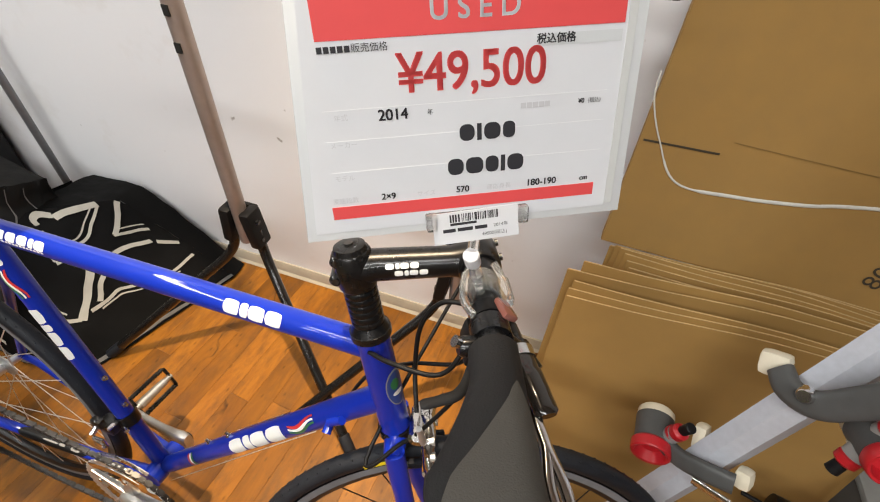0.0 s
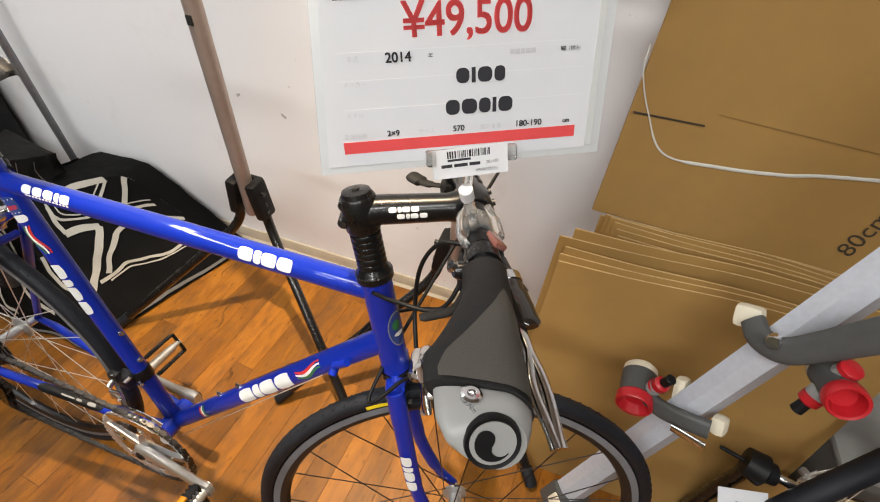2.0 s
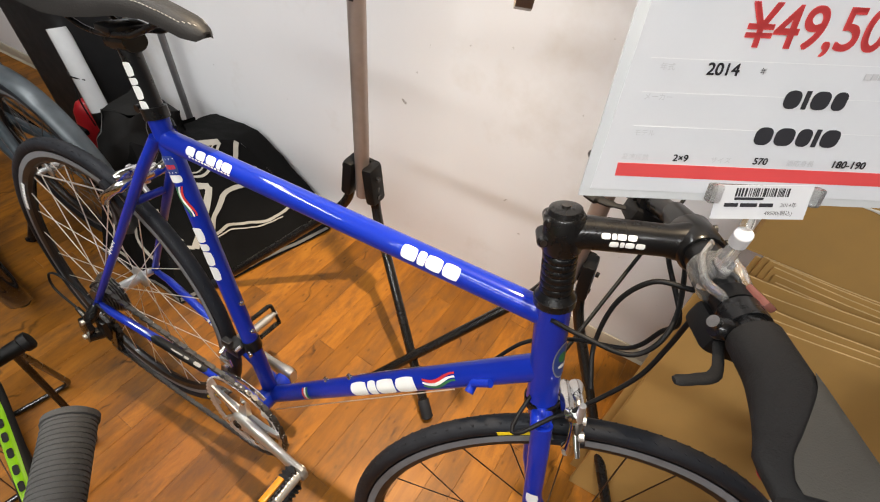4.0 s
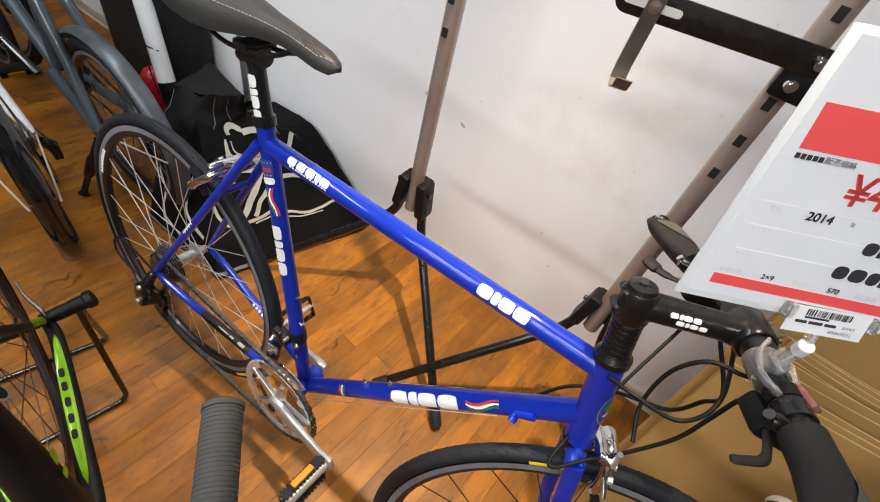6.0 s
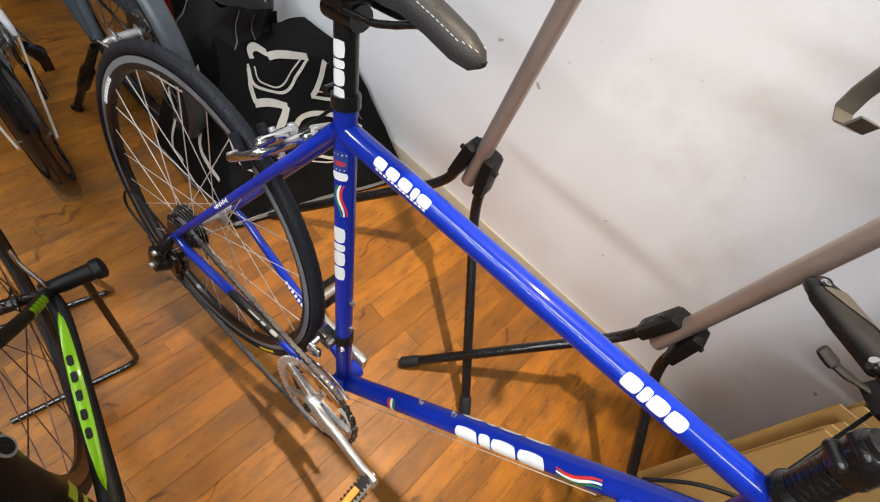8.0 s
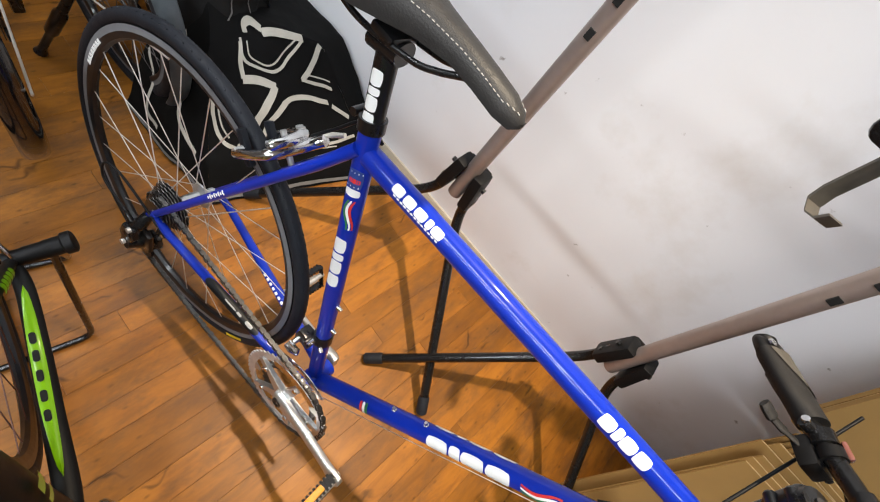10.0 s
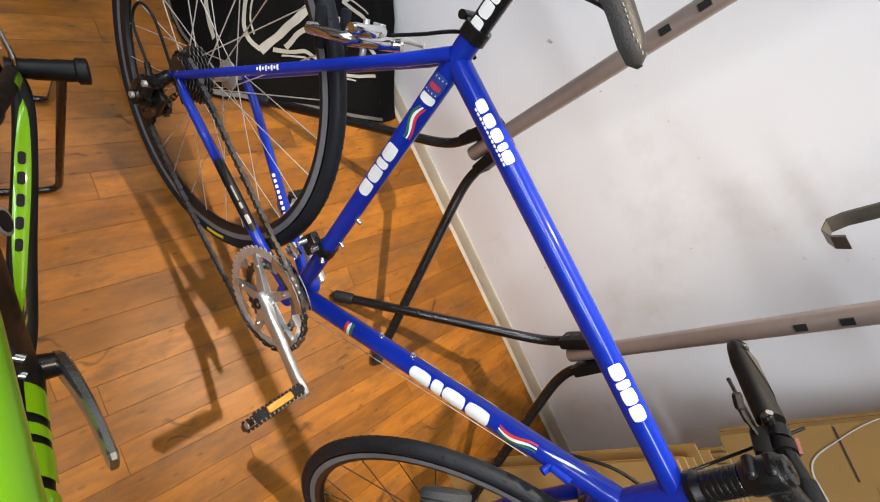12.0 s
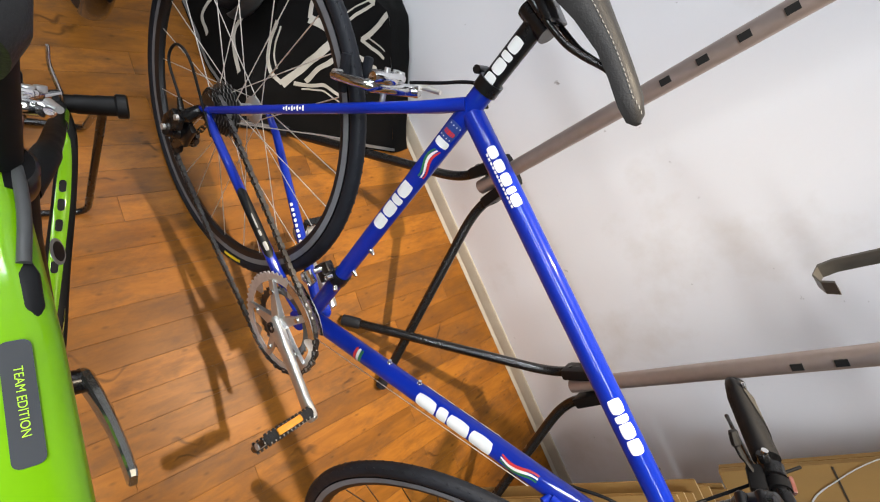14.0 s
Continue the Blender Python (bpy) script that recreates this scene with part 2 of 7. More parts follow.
PAPER = mat("white_paper", (0.62, 0.63, 0.655), 0.7, var=0.03, scale=30)
PAPER_RED = mat("printed_red", (0.70, 0.070, 0.072), 0.65, var=0.05, scale=40)
INK = mat("black_ink", (0.02, 0.02, 0.025), 0.7)
INK_GREY = mat("pale_grey_ink", (0.50, 0.50, 0.52), 0.7)
TAUPE = mat("taupe_metallic_paint", (0.36, 0.295, 0.265), 0.36, 0.55, var=0.1, scale=60, bump=0.03)
CARD = mat("brown_cardboard", (0.335, 0.190, 0.056), 0.85, var=0.16, scale=25, bump=0.08, bump_scale=120, per_piece=0.7)
# paler than the board: light caught by the top edges, put into the colour
CARD_EDGE_LIT = mat("cardboard_edge_lit", (0.56, 0.38, 0.18), 0.9, var=0.25, scale=200)
CARD_INK = mat("brown_black_print", (0.05, 0.035, 0.02), 0.85)
STRING = mat("white_plastic_string", (0.58, 0.56, 0.50), 0.5, var=0.1, scale=200)
BAG = mat("black_nylon", (0.0052, 0.005, 0.0048), 0.6, var=0.3, scale=30, bump=0.35, bump_scale=60, spec=0.08)
BAG_LINE = mat("cream_print", (0.44, 0.41, 0.35), 0.7, var=0.12, scale=60)
BAG_PIPING = mat("grey_piping", (0.15, 0.145, 0.14), 0.7)
RAIL_ALU = mat("brushed_aluminium", (0.50, 0.52, 0.57), 0.5, 0.3, var=0.10, scale=120)
GREY_PLASTIC = mat("dark_grey_plastic", (0.062, 0.063, 0.062), 0.5, var=0.15, scale=80, bump=0.1)
CREAM = mat("cream_rubber_pad", (0.66, 0.60, 0.47), 0.65, var=0.08, scale=70)
RED_PLASTIC = mat("red_plastic", (0.42, 0.012, 0.018), 0.35, var=0.08, scale=70)
LIME = mat("lime_green_paint", (0.17, 0.40, 0.001), 0.3, 0.0, 0.45, var=0.05, scale=25, spec=0.2)
LIME_INK = mat("lime_green_print", (0.42, 0.72, 0.02), 0.5)
CARBON = mat("satin_black_carbon", (0.007, 0.007, 0.007), 0.5, 0.0, 0.0, var=0.2, scale=60, spec=0.2)
PATCH_GREY = mat("dark_grey_panel", (0.032, 0.034, 0.037), 0.45)
WHITE_PAINT = mat("white_gloss_paint", (0.72, 0.73, 0.74), 0.25, 0.0, 0.6, var=0.06, scale=30)
TEAL_PAINT = mat("slate_grey_paint", (0.045, 0.062, 0.075), 0.35, 0.0, 0.4, var=0.1, scale=30)
DULL_STEEL = mat("grey_steel_tube", (0.22, 0.22, 0.23), 0.4, 0.6, var=0.15, scale=60)
BASE_VINYL = mat("beige_vinyl", (0.42, 0.37, 0.29), 0.5, var=0.15, scale=20, bump=0.05)
# unseen ceiling, toned well below white to weaken the ambient bounce
CEILING_PAINT = mat("ceiling_dimmed", (0.40, 0.39, 0.375), 0.8, var=0.05, scale=4)
YELLOW = mat("yellow_label", (0.75, 0.55, 0.02), 0.5)
DARK_RED = mat("dark_red_paint", (0.16, 0.015, 0.02), 0.35, 0.0, 0.4)
GLOW = bpy.data.materials.new("lamp_diffuser")
GLOW.use_nodes = True
GLOW.node_tree.nodes["Principled BSDF"].inputs["Emission Color"].default_value = (1, 0.97, 0.92, 1)
GLOW.node_tree.nodes["Principled BSDF"].inputs["Emission Strength"].default_value = 5.0
# unseen walls, kept dark so less light bounces back and contrast rises
FAR_WALL = mat("dimmed_unseen_wall", (0.17, 0.15, 0.13), 0.8, var=0.2, scale=3)
WOOD = wood_floor_mat()
WALL = wall_mat()


# ---- mesh helpers ----
def V(*a):
    return Vector(a)


def link_mesh(name, bm, material, sharp=38):
    me = bpy.data.meshes.new(name)
    bm.normal_update()
    bm.to_mesh(me)
    bm.free()
    me.materials.append(material)
    for p in me.polygons:
        p.use_smooth = True
    me.set_sharp_from_angle(angle=radians(sharp))
    return me


def part(name, bm, material, parent, label="", sharp=38):
    ob = new(name, link_mesh(name, bm, material, sharp))
    ob.parent = parent
    if label:
        tagged(ob, label)
    return ob


def empty(name, m, label, category, group="", kind=""):
    ob = new(name)
    ob.matrix_world = m
    ob.empty_display_size = 0.05
    return tagged(ob, label, category, group, kind)


def ring(bm, c, x, y, rx, ry, n):
    return [bm.verts.new(c + x * (rx * math.cos(2 * math.pi * i / n)) + y * (ry * math.sin(2 * math.pi * i / n))) for i in range(n)]


def skin(bm, rings, close=True, caps=True):
    for a, b in zip(rings, rings[1:]):
        n = len(a)
        for i in range(n if close else n - 1):
            j = (i + 1) % n
            bm.faces.new((a[i], a[j], b[j], b[i]))
    if caps:
        bm.faces.new(list(reversed(rings[0])))
        bm.faces.new(rings[-1])


def frames_along(pts):
    tan = []
    for i in range(len(pts)):
        d = pts[min(i + 1, len(pts) - 1)] - pts[max(i - 1, 0)]
        tan.append(d.normalized())
    ref = V(0, 0, 1) if abs(tan[0].z) < 0.9 else V(0, 1, 0)
    out = []
    y = ref
    for t in tan:
        x = y.cross(t)
        if x.length < 1e-5:
            x = V(1, 0, 0).cross(t)
        x.normalize()
        y = t.cross(x).normalized()
        out.append((x, y))
    return out


def tube(bm, pts, r, n=16, flat=1.0, caps=True):
    """A tube along points; r: one radius or one for each point."""
    pts = [Vector(p) for p in pts]
    rs = r if isinstance(r, (list, tuple)) else [r] * len(pts)
    rings = [ring(bm, p, x, y, q, q * flat, n) for p, (x, y), q in zip(pts, frames_along(pts), rs)]
    skin(bm, rings, caps=caps)
    return bm


def bend(pts, radius=0.05, steps=6):
    """Round the corners of a line of points."""
    pts = [Vector(p) for p in pts]
    out = [pts[0]]
    for a, b, c in zip(pts, pts[1:], pts[2:]):
        k1, k2 = min(radius, (a - b).length * 0.49), min(radius, (c - b).length * 0.49)
        p, q = b + (a - b).normalized() * k1, b + (c - b).normalized() * k2
        for i in range(steps + 1):
            t = i / steps
            out.append(p * (1 - t) ** 2 + b * 2 * t * (1 - t) + q * t * t)
    out.append(pts[-1])
    return out


def curve(pts, steps=10):
    """A smooth line through points."""
    p = [Vector(q) for q in pts]
    p = [p[0] * 2 - p[1]] + p + [p[-1] * 2 - p[-2]]
    out = []
    for a, b, c, d in zip(p, p[1:], p[2:], p[3:]):
        for i in range(steps):
            t = i / steps
            out.append(0.5 * (2 * b + (c - a) * t + (2 * a - 5 * b + 4 * c - d) * t * t + (3 * b - a - 3 * c + d) * t ** 3))
    out.append(p[-2])
    return out


def box(bm, m, sx, sy, sz, bevel=0.0):
    r = bmesh.ops.create_cube(bm, size=1.0, matrix=m @ Matrix.Diagonal((sx, sy, sz, 1)))
    if bevel > 0:
        es = list({e for v in r["verts"] for e in v.link_edges})
        bmesh.ops.bevel(bm, geom=es, offset=bevel, segments=2, affect="EDGES", profile=0.6)
    return bm


def slab(bm, outline, depth, m=Matrix(), bevel=0.0):
    """A flat outline (x, z) given depth along y, centred."""
    a = [bm.verts.new(m @ V(x, -depth / 2, z)) for x, z in outline]
    b = [bm.verts.new(m @ V(x, depth / 2, z)) for x, z in outline]
    n = len(a)
    fs = [bm.faces.new(a), bm.faces.new(list(reversed(b)))]
    for i in range(n):
        fs.append(bm.faces.new((a[(i + 1) % n], a[i], b[i], b[(i + 1) % n])))
    if bevel > 0:
        es = [e for f in fs[:2] for e in f.edges]
        bmesh.ops.bevel(bm, geom=es, offset=bevel, segments=2, affect="EDGES", profile=0.6)
    return bm


def lathe(bm, profile, m=Matrix(), n=32):
    """Rings of (radius, height) turned round m's local y axis."""
    rings = []
    for r, h in profile:
        rings.append([bm.verts.new(m @ V(r * math.cos(2 * math.pi * i / n), h, r * math.sin(2 * math.pi * i / n))) for i in range(n)])
    for a, b in zip(rings, rings[1:]):
        for i in range(n):
            j = (i + 1) % n
            bm.faces.new((a[i], b[i], b[j], a[j]))
    return bm


def torus_profile(bm, profile, m=Matrix(), n=72):
    """A closed profile of (radius, height) turned round m's local y axis."""
    rings = [[bm.verts.new(m @ V(r * math.cos(2 * math.pi * i / n), h, r * math.sin(2 * math.pi * i / n))) for r, h in profile] for i in range(n)]
    k = len(profile)
    for i in range(n):
        a, b = rings[i], rings[(i + 1) % n]
        for j in range(k):
            l = (j + 1) % k
            bm.faces.new((a[j], a[l], b[l], b[j]))
    return bm


def wrap_block(bm, p0, p1, r, s0, s1, mid, half, face, lift=0.0007):
    """A thin raised patch on a tube from p0 to p1, between s0 and s1 metres along it; face: the side that it looks to; mid, half: metres round the tube."""
    p0, p1 = Vector(p0), Vector(p1)
    t = (p1 - p0).normalized()
    a = (Vector(face) - t * Vector(face).dot(t)).normalized()
    b = t.cross(a)
    k = 6
    rows = []
    for s in (s0, s0 + (s1 - s0) * 0.5, s1):
        rows.append([bm.verts.new(p0 + t * s + (a * math.cos((mid + half * (2 * i / k - 1)) / r) + b * math.sin((mid + half * (2 * i / k - 1)) / r)) * (r + lift)) for i in range(k + 1)])
    for u, w in zip(rows, rows[1:]):
        for i in range(k):
            bm.faces.new((u[i], u[i + 1], w[i + 1], w[i]))
    return bm


def wrap_blob(bm, p0, p1, r, s0, s1, mid, half, face, lift=0.0007, k=8, soft=0.55):
    """A thin raised patch with rounded corners on a tube; the same measures as wrap_block."""
    p0, p1 = Vector(p0), Vector(p1)
    t = (p1 - p0).normalized()
    a = (Vector(face) - t * Vector(face).dot(t)).normalized()
    b = t.cross(a)
    rows = []
    for i in range(k + 1):
        row = []
        for j in range(k + 1):
            u, w = 2 * i / k - 1, 2 * j / k - 1
            x, y = u * math.sqrt(1 - soft * w * w / 2), w * math.sqrt(1 - soft * u * u / 2)
            q = (mid + half * y) / r
            row.append(bm.verts.new(p0 + t * ((s0 + s1) / 2 + (s1 - s0) / 2 * x) + (a * math.cos(q) + b * math.sin(q)) * (r + lift)))
        rows.append(row)
    for u, w in zip(rows, rows[1:]):
        for i in range(k):
            bm.faces.new((u[i], u[i + 1], w[i + 1], w[i]))
    return bm


def text_mesh(body, size, align="CENTER"):
    """A flat mesh of lettering in the built-in font, standing in x and y."""
    cu = bpy.data.curves.new("lettering", "FONT")
    cu.body, cu.size, cu.align_x, cu.align_y = body, size, align, "CENTER"
    ob = new("lettering", cu)
    dg = bpy.context.evaluated_depsgraph_get()
    me = bpy.data.meshes.new_from_object(ob.evaluated_get(dg))
    bpy.data.objects.remove(ob)
    bpy.data.curves.remove(cu)
    return me


def lettering(name, body, size, m, material, parent, stretch=1.0, align="CENTER", bold=0.0):
    me = text_mesh(body, size, align)
    me.transform(m @ Matrix.Diagonal((stretch, 1, 1, 1)))
    me.materials.clear()
    me.materials.append(material)
    ob = new(name, me)
    ob.parent = parent
    return ob


# ---- the room ----
WALL_Y = 1.0
X0, X1, Y0 = -4.1, 2.8, -3.2


def room_box(name, lo, hi, material, label):
    bm = bmesh.new()
    c = (Vector(lo) + Vector(hi)) / 2
    box(bm, Matrix.Translation(c), *(Vector(hi) - Vector(lo)))
    ob = new(name, link_mesh(name, bm, material))
    return tagged(ob, label, name.split("_")[0], kind="structure")


room_box("wall_back", (X0, WALL_Y, 0), (X1, WALL_Y + 0.12, CEIL), WALL, "scuffed white painted wall behind the bicycles")
# these three stay out of view; their dark colour holds down the bounce
room_box("wall_front", (X0, Y0 - 0.12, 0), (X1, Y0, CEIL), FAR_WALL, "unseen wall across the shop, darkened to cut bounced light")
room_box("wall_left", (X0 - 0.12, Y0 - 0.12, 0), (X0, WALL_Y + 0.12, CEIL), FAR_WALL, "unseen side wall of the shop, darkened to cut bounced light")
room_box("wall_right", (X1, Y0 - 0.12, 0), (X1 + 0.12, WALL_Y + 0.12, CEIL), FAR_WALL, "unseen side wall of the shop, darkened to cut bounced light")
room_box("ceiling", (X0, Y0, CEIL), (X1, WALL_Y, CEIL + 0.1), CEILING_PAINT, "unseen shop ceiling, toned grey to cut bounced light")
bm = bmesh.new()
for a, b in (((X0, WALL_Y - 0.006), (X1, WALL_Y - 0.006)),):
    prof = [(0.0, 0.001), (-0.012, 0.001), (-0.004, 0.010), (-0.002, 0.046), (0.0, 0.05), (0.005, 0.05), (0.005, 0.001)]
    rows = [[bm.verts.new((x, WALL_Y - 0.006 + p, z)) for p, z in prof] for x in (X0, X1)]
    skin(bm, rows)
tagged(new("baseboard", link_mesh("baseboard", bm, BASE_VINYL)), "beige vinyl skirting along the white wall", "baseboard", kind="structure")
floor = room_box("floor", (X0, Y0, -0.08), (X1, WALL_Y + 0.12, -0.02), mat("dark_joint", (0.07, 0.032, 0.012), 0.9, var=0.2, scale=20), "worn orange varnished wooden strip floor")

# unseen fittings; the third is made up to carry the added fill row
for lx, ly, dx, dy, watts in TUBES:
    lamp_root = empty("ceiling_light", pose(lx, ly, CEIL, 0, 0, 90 if dy > dx else 0), "unseen white tube light fitting on the ceiling", "ceiling light", "ceiling lights")
    bm = bmesh.new()
    box(bm, pose(0, 0, -0.02), 2.5, 0.2, 0.04, 0.008)
    part("housing", bm, CEILING_PAINT, lamp_root)
    for sx in (-0.075, 0.075):
        bm = bmesh.new()
        tube(bm, [(-1.2, sx, -0.055), (1.2, sx, -0.055)], 0.014)
        part("light_tube", bm, GLOW, lamp_root, "glowing white tube")

# ---- the blue bicycle ----
G0 = Vector((-0.3065, 0.2266, 0.0))
BXV, BNV, BUV = Vector((0.99996, -0.00942, 0)), Vector((0.0093, 0.98742, -0.15784)), Vector((0.00149, 0.15783, 0.98746))
BIKE = Matrix(((BXV.x, BNV.x, BUV.x, G0.x), (BXV.y, BNV.y, BUV.y, G0.y), (BXV.z, BNV.z, BUV.z, G0.z), (0, 0, 0, 1)))
bike = empty("bicycle", BIKE, "glossy blue road bicycle with flat handlebar, leaning beside the wall", "bicycle")
BB, SEAT = V(-0.092, 0, 0.287), V(-0.262, 0, 0.822)
HT_TOP, HT_BOT = V(0.329, 0, 0.835), V(0.364, 0, 0.694)
AXIS = (HT_TOP - HT_BOT).normalized()
FW = V(AXIS.z, 0, -AXIS.x)
S0 = (HT_TOP + HT_BOT) / 2
STEER = Matrix.Translation(S0) @ Matrix.Rotation(radians(17.8), 4, AXIS) @ Matrix.Translation(-S0)
STEER_BAR = Matrix.Translation(S0) @ Matrix.Rotation(radians(21.5), 4, AXIS) @ Matrix.Translation(-S0)
REAR = V(-0.512, 0, 0.335)
FRONT = S0 - AXIS * 0.447 + FW * 0.045
TT0, TT1 = V(-0.246, 0, 0.792), V(0.325, 0, 0.815)
DT0, DT1 = V(-0.085, 0, 0.288), V(0.352, 0, 0.742)


def at(p, q, t):
    return p + (q - p) * t


def steered(bm, m=None):
    bmesh.ops.transform(bm, matrix=m or STEER_BAR, verts=bm.verts)
    return bm


bm = bmesh.new()
tube(bm, [BB, SEAT], 0.0145, 20)
tube(bm, [TT0, TT1], 0.0152, 20)
tube(bm, [DT0, DT1], 0.0168, 20)
tube(bm, [HT_BOT, at(HT_BOT, HT_TOP, 0.06), at(HT_BOT, HT_TOP, 0.94), HT_TOP], [0.0195, 0.0185, 0.0185, 0.0195], 24)
tube(bm, [BB + V(0, -0.034, 0), BB + V(0, 0.034, 0)], 0.0205, 24)
frame_ob = part("frame", bm, BLUE, bike, "glossy blue steel tube frame")
for s in (-1, 1):
    bm = bmesh.new()
    drop = REAR + V(0, s * 0.064, 0)
    tube(bm, [BB + V(-0.012, s * 0.022, 0.002), BB + V(-0.10, s * 0.036, 0.008), drop + V(0.05, 0, -0.004), drop + V(0.004, 0, 0)], [0.0105, 0.0105, 0.008, 0.0065], 14)
    part("chainstay", bm, BLUE, bike)
    bm = bmesh.new()
    tube(bm, [at(BB, SEAT, 0.95) + V(-0.004, s * 0.012, 0), at(at(BB, SEAT, 0.95), REAR, 0.12) + V(0, s * 0.026, 0), drop + V(0.008, 0, 0.01)], [0.0088, 0.0085, 0.0068], 14)
    tube(bm, [drop + V(-0.008, 0, -0.012), drop + V(0.012, 0, 0.014)], 0.009, 10, 0.6)
    part("seatstay", bm, BLUE, bike)
bm = bmesh.new()
BRIDGE = at(at(BB, SEAT, 0.95), REAR, 0.30)
tube(bm, [BRIDGE + V(0, -0.024, 0), BRIDGE + V(0, 0.024, 0)], 0.0065, 12)
part("brake_bridge", bm, BLUE, bike)


def letters(name, p0, p1, r, starts, face, mid, half, material, parent, label=""):
    """Plain blocks where a maker's name is printed on a tube: (start, length) along it, each a piece of its own."""
    for s0, ln, h in starts:
        bm = bmesh.new()
        wrap_blob(bm, p0, p1, r, s0, s0 + ln, mid, half * h, face)
        part(name, bm, material, parent, label)


def word(s0, n, pitch, fill=0.8, narrow=()):
    out = []
    s = s0
    for i in range(n):
        w = pitch * (0.5 if i in narrow else 1.0)
        out.append((s, w * fill, 1.0))
        s += w
    return out


letters("name_print", TT0, TT1, 0.0152, word(0.400, 4, 0.0217, 0.93, (1,)), V(0, -1, 0.60), 0, 0.0085, WHITE_DECAL, frame_ob, "white block print along the top tube")
letters("model_print", TT0, TT1, 0.0152, word(0.052, 5, 0.0192, 0.86, (3,)), V(0, -1, 0.75), 0.001, 0.0062, WHITE_DECAL, frame_ob, "small white print on the top tube")
letters("model_print", TT0, TT1, 0.0152, [(0.058 + 0.006 * i, 0.0045, 1) for i in range(13)], V(0, -1, 0.12), 0.001, 0.0013, WHITE_DECAL, frame_ob, "fine white print on the top tube")
letters("name_print", DT0, DT1, 0.0168, word(0.280, 4, 0.0432, 0.93, (1,)), V(0, -1, 0.35), 0, 0.0125, WHITE_DECAL, frame_ob, "large white block print along the down tube")
letters("name_print", DT0, DT1, 0.0168, word(0.280, 4, 0.0432, 0.93, (1,)), V(0, 1, 0.9), 0, 0.0105, WHITE_DECAL, frame_ob, "large white block print along the down tube")
letters("name_print", SEAT, BB, 0.0145, word(0.170, 4, 0.0296, 0.92, (1,)), V(0.15, -1, 0), 0, 0.0098, WHITE_DECAL, frame_ob, "white block print down the seat tube")
def wave_band(bm, p0, p1, r, s0, s1, mid, amp, turns, half, face, lift=0.0010, n=16):
    """A narrow band that waves along a tube."""
    p0, p1 = Vector(p0), Vector(p1)
    t = (p1 - p0).normalized()
    a = (Vector(face) - t * Vector(face).dot(t)).normalized()
    b = t.cross(a)
    rows = []
    for i in range(n + 1):
        f = i / n
        c = mid + amp * math.sin(2 * math.pi * turns * f)
        h = half * (0.55 + 0.45 * math.sin(math.pi * min(1, f * 1.15)))
        rows.append([bm.verts.new(p0 + t * (s0 + (s1 - s0) * f) + (a * math.cos((c + h * e) / r) + b * math.sin((c + h * e) / r)) * (r + lift)) for e in (-1, 0, 1)])
    for u, w in zip(rows, rows[1:]):
        for e in (0, 1):
            bm.faces.new((u[e], u[e + 1], w[e + 1], w[e]))
    return bm


for k, (m_, a) in enumerate(((RED_DECAL, -0.0055), (WHITE_DECAL, 0.0), (GREEN_DECAL, 0.0055))):
    letters("tricolour_stripe", DT0, DT1, 0.0168, [(0.132 + 0.0065 * k, 0.006, 1)], V(0, -1, 0.5), 0, 0.012, m_, frame_ob, "small red, white and green band")
    part("tricolour_ribbon", wave_band(bmesh.new(), DT0, DT1, 0.0168, 0.445, 0.505, a * 0.8, 0.0042, 0.8, 0.0023, V(0, -1, 0.55)), m_, frame_ob, "waving red, white and green ribbon")
    part("tricolour_ribbon", wave_band(bmesh.new(), SEAT, BB, 0.0145, 0.100, 0.150, a * 0.7, 0.0040, 0.8, 0.0020, V(0.45, -1, 0)), m_, frame_ob, "waving red, white and green ribbon")
letters("badge", SEAT, BB, 0.0145, [(0.052, 0.03, 1)], V(0.25, -1, 0), 0, 0.011, NAVY_DECAL, frame_ob, "navy crest with stars")
letters("badge_band", SEAT, BB, 0.0145, [(0.066, 0.007, 1)], V(0.25, -1, 0), 0, 0.0085, RED_DECAL, frame_ob, "red and white crest band")
letters("badge_band", SEAT, BB, 0.0145, [(0.082, 0.012, 1)], V(0.25, -1, 0), 0, 0.011, WHITE_DECAL, frame_ob, "white crest band")
bm = bmesh.new()
for k in range(8):
    wrap_block(bm, SEAT, BB, 0.0145, 0.056 + 0.021 * (k % 2), 0.058 + 0.021 * (k % 2), -0.009 + 0.0025 * k, 0.0006, V(0.25, -1, 0), 0.0011)
part("badge_stars", bm, WHITE_DECAL, frame_ob)
mid_h = at(HT_BOT, HT_TOP, 0.5)
for nm, r_b, cx, cz, sq, lift, mt, lb in (("head_badge", 0.0140, 0, 0, 1.9, 0.0190, SILVER_PLASTIC, "oval head badge in navy, green and white"), ("badge_field", 0.0128, 0, 0, 1.9, 0.0193, NAVY_DECAL, ""), ("badge_leaf", 0.0060, -0.002, 0.007, 1.3, 0.0196, GREEN_DECAL, ""), ("badge_band", 0.0072, 0.0, -0.007, 0.45, 0.0196, WHITE_DECAL, "")):
    bm = bmesh.new()
    lathe(bm, [(0.0003, 0), (r_b * 0.5, 0), (r_b, 0)], Matrix(), 28)
    for v in bm.verts:
        a = (v.co.x + cx) / 0.0192
        v.co = mid_h + FW * (lift * math.cos(a - 0.28)) + V(0, lift * math.sin(a - 0.28), 0) + AXIS * (v.co.z * sq + cz)
    part(nm, bm, mt, frame_ob, lb)
lo = at(BB, REAR + V(0, -0.064, 0), 0.35)
